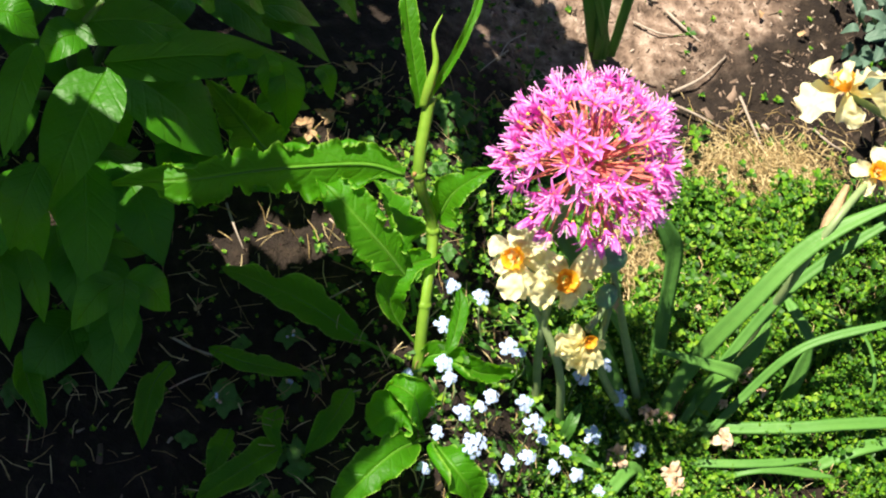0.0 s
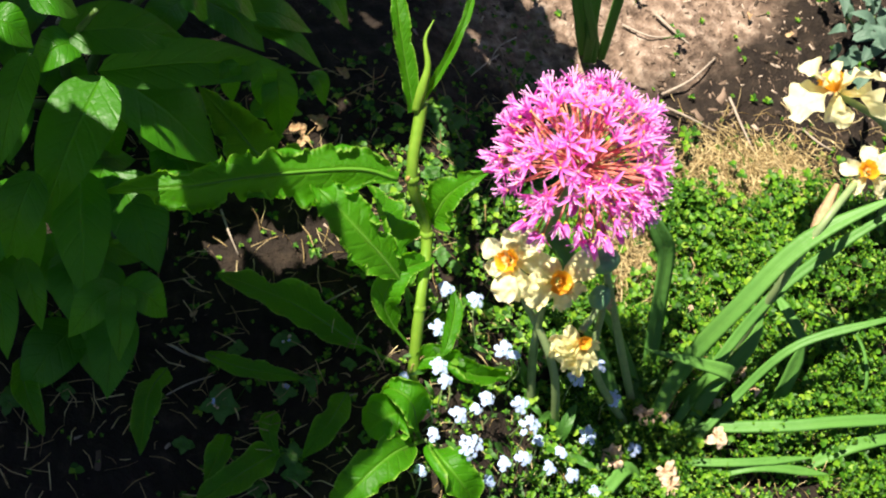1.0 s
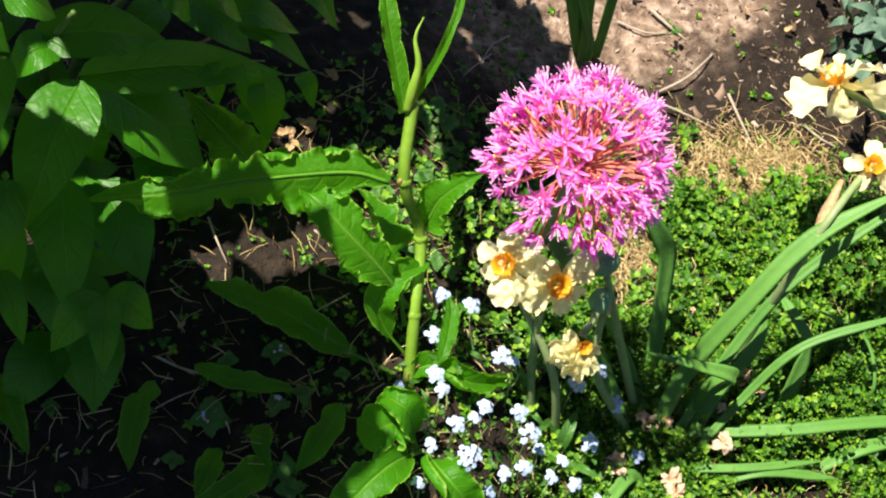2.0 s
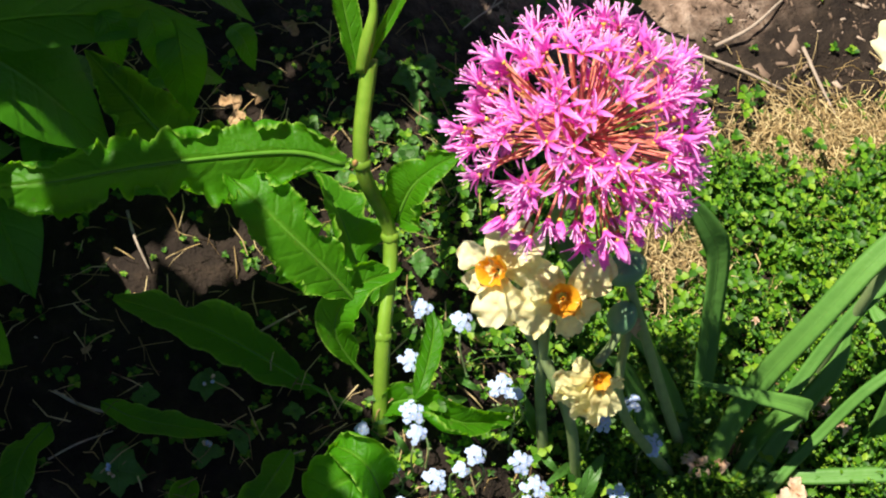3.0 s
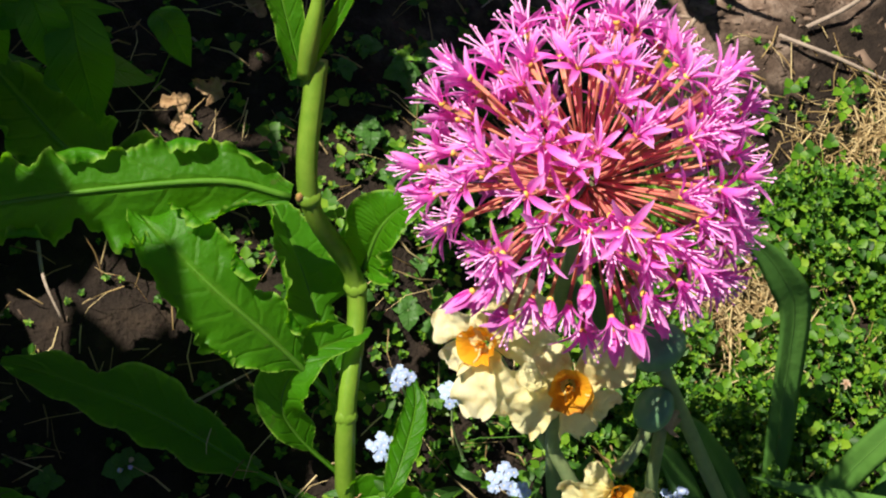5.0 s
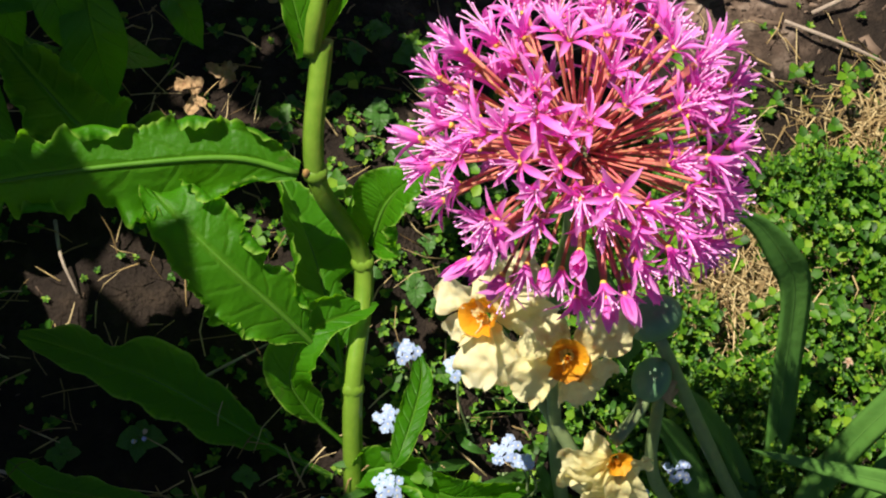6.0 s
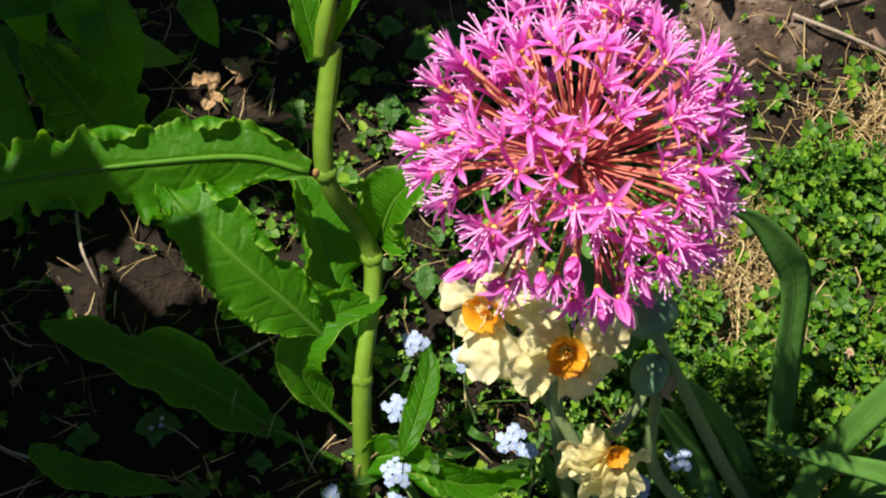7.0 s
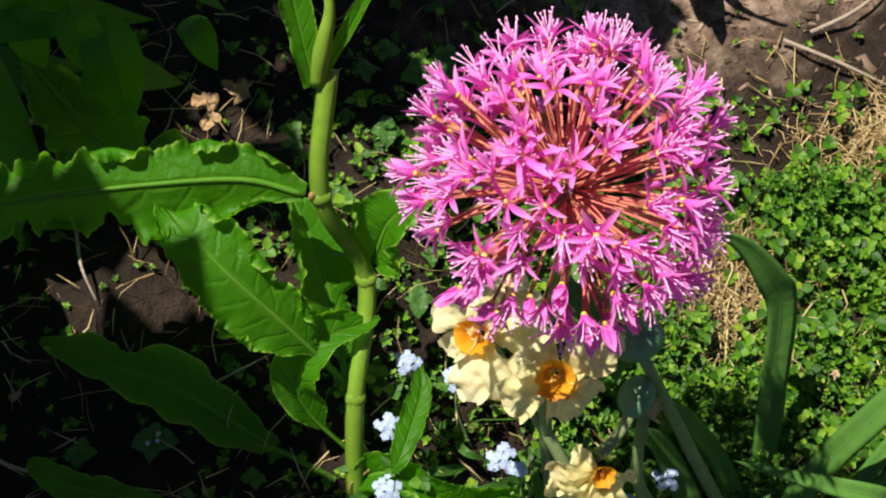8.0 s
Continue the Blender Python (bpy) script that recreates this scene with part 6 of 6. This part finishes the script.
leaf(forget_leaves, [(-0.048, -0.101, 0.074), (-0.046, -0.102, 0.085), (-0.041, -0.098, 0.082)], 0.0014, HERB, shape="lance", fold=0.25, wave=0.06, freq=3, nu=12, nv=5)
leaf(forget_leaves, [(0.056, -0.054, 0.020), (0.042, -0.055, 0.039), (0.033, -0.052, 0.043)], 0.0024, HERB, shape="lance", fold=0.25, wave=0.06, freq=3, nu=12, nv=5)
leaf(forget_leaves, [(-0.016, -0.054, 0.063), (-0.012, -0.061, 0.072), (-0.004, -0.063, 0.066)], 0.0019, HERB, shape="lance", fold=0.25, wave=0.06, freq=3, nu=12, nv=5)
leaf(forget_leaves, [(-0.046, -0.065, 0.074), (-0.058, -0.069, 0.086), (-0.066, -0.069, 0.084)], 0.0024, HERB, shape="lance", fold=0.25, wave=0.06, freq=3, nu=12, nv=5)
leaf(forget_leaves, [(0.018, -0.091, 0.043), (0.011, -0.092, 0.059), (0.008, -0.088, 0.059)], 0.0014, HERB, shape="lance", fold=0.25, wave=0.06, freq=3, nu=12, nv=5)
leaf(forget_leaves, [(0.052, -0.060, 0.023), (0.039, -0.060, 0.041), (0.031, -0.054, 0.044)], 0.0024, HERB, shape="lance", fold=0.25, wave=0.06, freq=3, nu=12, nv=5)
leaf(forget_leaves, [(-0.045, -0.115, 0.073), (-0.052, -0.115, 0.085), (-0.055, -0.111, 0.084)], 0.0014, HERB, shape="lance", fold=0.25, wave=0.06, freq=3, nu=12, nv=5)
leaf(forget_leaves, [(-0.016, -0.158, 0.063), (-0.013, -0.161, 0.073), (-0.007, -0.160, 0.067)], 0.0014, HERB, shape="lance", fold=0.25, wave=0.06, freq=3, nu=12, nv=5)
leaf(forget_leaves, [(0.063, -0.146, 0.016), (0.059, -0.156, 0.030), (0.059, -0.164, 0.027)], 0.0020, HERB, shape="lance", fold=0.25, wave=0.06, freq=3, nu=12, nv=5)
leaf(forget_leaves, [(-0.045, -0.095, 0.073), (-0.050, -0.092, 0.085), (-0.053, -0.085, 0.084)], 0.0020, HERB, shape="lance", fold=0.25, wave=0.06, freq=3, nu=12, nv=5)
leaf(forget_leaves, [(0.090, -0.046, 0.006), (0.078, -0.058, 0.021), (0.071, -0.066, 0.021)], 0.0023, HERB, shape="lance", fold=0.25, wave=0.06, freq=3, nu=12, nv=5)
leaf(forget_leaves, [(0.048, -0.092, 0.025), (0.034, -0.103, 0.045), (0.024, -0.110, 0.049)], 0.0025, HERB, shape="lance", fold=0.25, wave=0.06, freq=3, nu=12, nv=5)
leaf(forget_leaves, [(0.053, -0.042, 0.022), (0.052, -0.040, 0.033), (0.056, -0.032, 0.029)], 0.0017, HERB, shape="lance", fold=0.25, wave=0.06, freq=3, nu=12, nv=5)
leaf(forget_leaves, [(0.023, -0.070, 0.040), (0.012, -0.078, 0.058), (0.005, -0.081, 0.061)], 0.0016, HERB, shape="lance", fold=0.25, wave=0.06, freq=3, nu=12, nv=5)
leaf(forget_leaves, [(-0.040, -0.122, 0.072), (-0.037, -0.130, 0.082), (-0.030, -0.134, 0.078)], 0.0022, HERB, shape="lance", fold=0.25, wave=0.06, freq=3, nu=12, nv=5)
leaf(forget_leaves, [(-0.051, -0.138, 0.074), (-0.051, -0.135, 0.085), (-0.047, -0.128, 0.083)], 0.0019, HERB, shape="lance", fold=0.25, wave=0.06, freq=3, nu=12, nv=5)
leaf(forget_leaves, [(0.075, -0.066, 0.011), (0.071, -0.063, 0.024), (0.072, -0.054, 0.021)], 0.0018, HERB, shape="lance", fold=0.25, wave=0.06, freq=3, nu=12, nv=5)
leaf(forget_leaves, [(-0.022, -0.156, 0.066), (-0.031, -0.162, 0.080), (-0.036, -0.166, 0.080)], 0.0017, HERB, shape="lance", fold=0.25, wave=0.06, freq=3, nu=12, nv=5)
leaf(forget_leaves, [(0.100, -0.078, 0.004), (0.094, -0.077, 0.016), (0.092, -0.071, 0.014)], 0.0015, HERB, shape="lance", fold=0.25, wave=0.06, freq=3, nu=12, nv=5)
leaf(forget_leaves, [(0.099, -0.065, 0.004), (0.105, -0.072, 0.014), (0.115, -0.075, 0.012)], 0.0025, HERB, shape="lance", fold=0.25, wave=0.06, freq=3, nu=12, nv=5)
leaf(forget_leaves, [(-0.031, -0.154, 0.069), (-0.025, -0.156, 0.078), (-0.017, -0.154, 0.072)], 0.0020, HERB, shape="lance", fold=0.25, wave=0.06, freq=3, nu=12, nv=5)
leaf(forget_leaves, [(-0.047, -0.063, 0.074), (-0.048, -0.073, 0.085), (-0.047, -0.079, 0.083)], 0.0017, HERB, shape="lance", fold=0.25, wave=0.06, freq=3, nu=12, nv=5)
leaf(forget_leaves, [(0.046, -0.149, 0.026), (0.037, -0.157, 0.043), (0.033, -0.161, 0.043)], 0.0014, HERB, shape="lance", fold=0.25, wave=0.06, freq=3, nu=12, nv=5)
leaf(forget_leaves, [(0.049, -0.057, 0.024), (0.052, -0.064, 0.033), (0.061, -0.066, 0.027)], 0.0019, HERB, shape="lance", fold=0.25, wave=0.06, freq=3, nu=12, nv=5)
leaf(forget_leaves, [(0.076, -0.045, 0.011), (0.061, -0.053, 0.028), (0.052, -0.056, 0.032)], 0.0021, HERB, shape="lance", fold=0.25, wave=0.06, freq=3, nu=12, nv=5)
leaf(forget_leaves, [(0.083, -0.081, 0.008), (0.085, -0.080, 0.018), (0.091, -0.075, 0.015)], 0.0015, HERB, shape="lance", fold=0.25, wave=0.06, freq=3, nu=12, nv=5)
leaf(forget_leaves, [(0.068, -0.126, 0.014), (0.071, -0.123, 0.024), (0.079, -0.117, 0.018)], 0.0019, HERB, shape="lance", fold=0.25, wave=0.06, freq=3, nu=12, nv=5)
leaf(forget_leaves, [(-0.033, -0.061, 0.070), (-0.042, -0.064, 0.084), (-0.047, -0.063, 0.083)], 0.0015, HERB, shape="lance", fold=0.25, wave=0.06, freq=3, nu=12, nv=5)
leaf(forget_leaves, [(0.063, -0.049, 0.017), (0.061, -0.046, 0.029), (0.064, -0.039, 0.025)], 0.0015, HERB, shape="lance", fold=0.25, wave=0.06, freq=3, nu=12, nv=5)
leaf(forget_leaves, [(-0.048, -0.075, 0.074), (-0.057, -0.081, 0.086), (-0.064, -0.082, 0.084)], 0.0019, HERB, shape="lance", fold=0.25, wave=0.06, freq=3, nu=12, nv=5)
leaf(forget_leaves, [(0.015, -0.067, 0.045), (0.000, -0.074, 0.065), (-0.010, -0.076, 0.069)], 0.0024, HERB, shape="lance", fold=0.25, wave=0.06, freq=3, nu=12, nv=5)
leaf(forget_leaves, [(0.032, -0.148, 0.035), (0.039, -0.151, 0.041), (0.051, -0.151, 0.032)], 0.0025, HERB, shape="lance", fold=0.25, wave=0.06, freq=3, nu=12, nv=5)
leaf(forget_leaves, [(0.102, -0.098, 0.003), (0.090, -0.101, 0.017), (0.082, -0.099, 0.017)], 0.0019, HERB, shape="lance", fold=0.25, wave=0.06, freq=3, nu=12, nv=5)
leaf(forget_leaves, [(0.113, -0.043, 0.003), (0.105, -0.040, 0.014), (0.101, -0.033, 0.013)], 0.0019, HERB, shape="lance", fold=0.25, wave=0.06, freq=3, nu=12, nv=5)
leaf(forget_leaves, [(-0.007, -0.130, 0.059), (-0.011, -0.128, 0.072), (-0.011, -0.122, 0.070)], 0.0014, HERB, shape="lance", fold=0.25, wave=0.06, freq=3, nu=12, nv=5)
weed((-0.140, -0.054, 0.072), 0.0100, 300, True)
weed((-0.170, -0.059, 0.072), 0.0071, 301)
weed((-0.126, -0.082, 0.072), 0.0085, 302)
weed((-0.142, -0.088, 0.072), 0.0093, 303, True)
weed((-0.183, -0.096, 0.072), 0.0149, 304, True)
weed((-0.139, -0.128, 0.072), 0.0093, 305)
weed((-0.137, -0.142, 0.072), 0.0100, 306)
weed((-0.150, -0.133, 0.072), 0.0071, 307)
weed((-0.008, -0.029, 0.056), 0.0057, 308)
weed((0.004, -0.025, 0.049), 0.0050, 309)
weed((-0.099, -0.070, 0.072), 0.0057, 310)
weed((-0.092, -0.055, 0.072), 0.0050, 311)
weed((-0.205, -0.119, 0.072), 0.0078, 312)
weed((-0.276, -0.082, 0.072), 0.0071, 313)
weed((-0.296, -0.070, 0.072), 0.0085, 314)
weed((-0.161, -0.149, 0.072), 0.0078, 315)
weed((-0.093, -0.119, 0.072), 0.0057, 316)
weed((-0.309, -0.088, 0.072), 0.0093, 317)
weed((-0.255, -0.067, 0.072), 0.0071, 318)
weed((-0.015, 0.121, 0.060), 0.0093, 319)
weed((-0.022, 0.100, 0.063), 0.0078, 320)
weed((-0.052, 0.112, 0.072), 0.0064, 321)
weed((-0.028, 0.073, 0.065), 0.0071, 322)
weed((-0.004, 0.091, 0.054), 0.0064, 323)
weed((-0.039, 0.046, 0.069), 0.0064, 324)
weed((-0.089, 0.004, 0.072), 0.0057, 325)
weed((-0.012, 0.059, 0.058), 0.0064, 326)
weed((-0.024, 0.027, 0.064), 0.0057, 327)
weed((-0.060, 0.090, 0.072), 0.0050, 328)
weed((0.013, 0.162, 0.040), 0.0050, 329)
weed((-0.042, 0.083, 0.070), 0.0085, 330)
weed((-0.027, 0.112, 0.065), 0.0093, 331)
weed((-0.009, 0.110, 0.057), 0.0100, 332)
weed((-0.021, 0.057, 0.062), 0.0085, 333)
weed((-0.033, 0.063, 0.067), 0.0093, 334)
weed((-0.050, 0.012, 0.071), 0.0078, 335)
weed((-0.010, 0.077, 0.057), 0.0093, 336)
weed((-0.000, 0.062, 0.052), 0.0078, 337)
weed((-0.030, 0.006, 0.066), 0.0078, 338)
weed((-0.020, -0.001, 0.062), 0.0071, 339)
weed((-0.043, 0.122, 0.070), 0.0071, 340)
weed((-0.080, 0.086, 0.072), 0.0064, 341)
weed((-0.066, 0.052, 0.072), 0.0071, 342)
weed((-0.018, 0.088, 0.061), 0.0078, 343)
twig([(0.159, 0.159, 0.006), (0.186, 0.145, 0.008), (0.214, 0.132, 0.004)], 0.0011)
twig([(0.040, 0.184, 0.027), (0.022, 0.166, 0.041), (0.011, 0.155, 0.046)], 0.0006)
twig([(0.180, 0.236, 0.004), (0.189, 0.223, 0.006), (0.204, 0.209, 0.004)], 0.0014)
twig([(0.174, 0.164, 0.004), (0.198, 0.175, 0.007), (0.224, 0.197, 0.004)], 0.0012)
twig([(0.230, 0.162, 0.004), (0.234, 0.137, 0.007), (0.242, 0.114, 0.004)], 0.0012)
twig([(-0.176, 0.038, 0.075), (-0.172, 0.020, 0.080), (-0.166, 0.006, 0.075)], 0.0008)
twig([(-0.212, -0.054, 0.075), (-0.197, -0.064, 0.080), (-0.173, -0.070, 0.076)], 0.0008)
twig([(-0.121, -0.033, 0.075), (-0.106, -0.026, 0.078), (-0.090, -0.017, 0.075)], 0.0006)
twig([(-0.215, -0.087, 0.075), (-0.201, -0.081, 0.078), (-0.185, -0.075, 0.075)], 0.0005)
twig([(-0.110, -0.108, 0.075), (-0.103, -0.094, 0.078), (-0.095, -0.090, 0.075)], 0.0006)
twig([(0.287, 0.135, 0.003), (0.298, 0.121, 0.006), (0.312, 0.115, 0.003)], 0.0010)
twig([(0.059, 0.206, 0.015), (0.041, 0.191, 0.026), (0.029, 0.171, 0.033)], 0.0006)
twig([(0.151, 0.226, 0.003), (0.172, 0.215, 0.005), (0.194, 0.216, 0.003)], 0.0010)
dry_leaf((-0.1188, 0.0948, 0.0775), 0.0057, 4.4, 420)
dry_leaf((-0.1225, 0.0955, 0.0775), 0.0057, 0.0, 421)
dry_leaf((-0.1204, 0.0875, 0.0775), 0.0053, 1.2, 422)
dry_leaf((-0.1178, 0.0890, 0.0775), 0.0035, 2.4, 423)
dry_leaf((-0.1050, 0.1013, 0.0775), 0.0053, 5.4, 430)
dry_leaf((-0.1112, 0.1029, 0.0775), 0.0052, 2.5, 431)
dry_leaf((-0.1046, 0.1018, 0.0775), 0.0047, 0.7, 432)
dry_leaf((-0.1066, 0.0974, 0.0775), 0.0047, 4.0, 433)
dry_leaf((-0.189, 0.136, 0.077), 0.0036, 1.0, 405)
dry_leaf((-0.089, 0.139, 0.077), 0.0057, 2.4, 406)
dry_leaf((0.099, -0.012, 0.007), 0.0028, 0.0, 407)
dry_leaf((-0.196, -0.035, 0.078), 0.0032, 0.7, 408)
dry_leaf((0.026, 0.080, 0.041), 0.0028, 0.4, 409)
dry_leaf((0.291, 0.218, 0.006), 0.0043, 0.3, 410)
dry_leaf((0.258, 0.235, 0.006), 0.0036, 1.7, 411)
dry_leaf((-0.070, 0.126, 0.078), 0.0032, 0.2, 412)
withered_blossom((0.114, -0.097, 0.022), 0.0078, 500)
withered_blossom((0.128, -0.097, 0.022), 0.0047, 501)
withered_blossom((0.199, -0.080, 0.022), 0.0094, 502)
withered_blossom((0.190, -0.068, 0.022), 0.0055, 503)
withered_blossom((0.168, -0.090, 0.022), 0.0047, 504)
withered_blossom((0.166, -0.115, 0.022), 0.0094, 505)
withered_blossom((0.085, -0.126, 0.026), 0.0117, 506)
withered_blossom((0.123, -0.138, 0.022), 0.0086, 507)
withered_blossom((0.126, -0.147, 0.022), 0.0086, 508)
withered_blossom((0.161, -0.019, 0.022), 0.0031, 509)
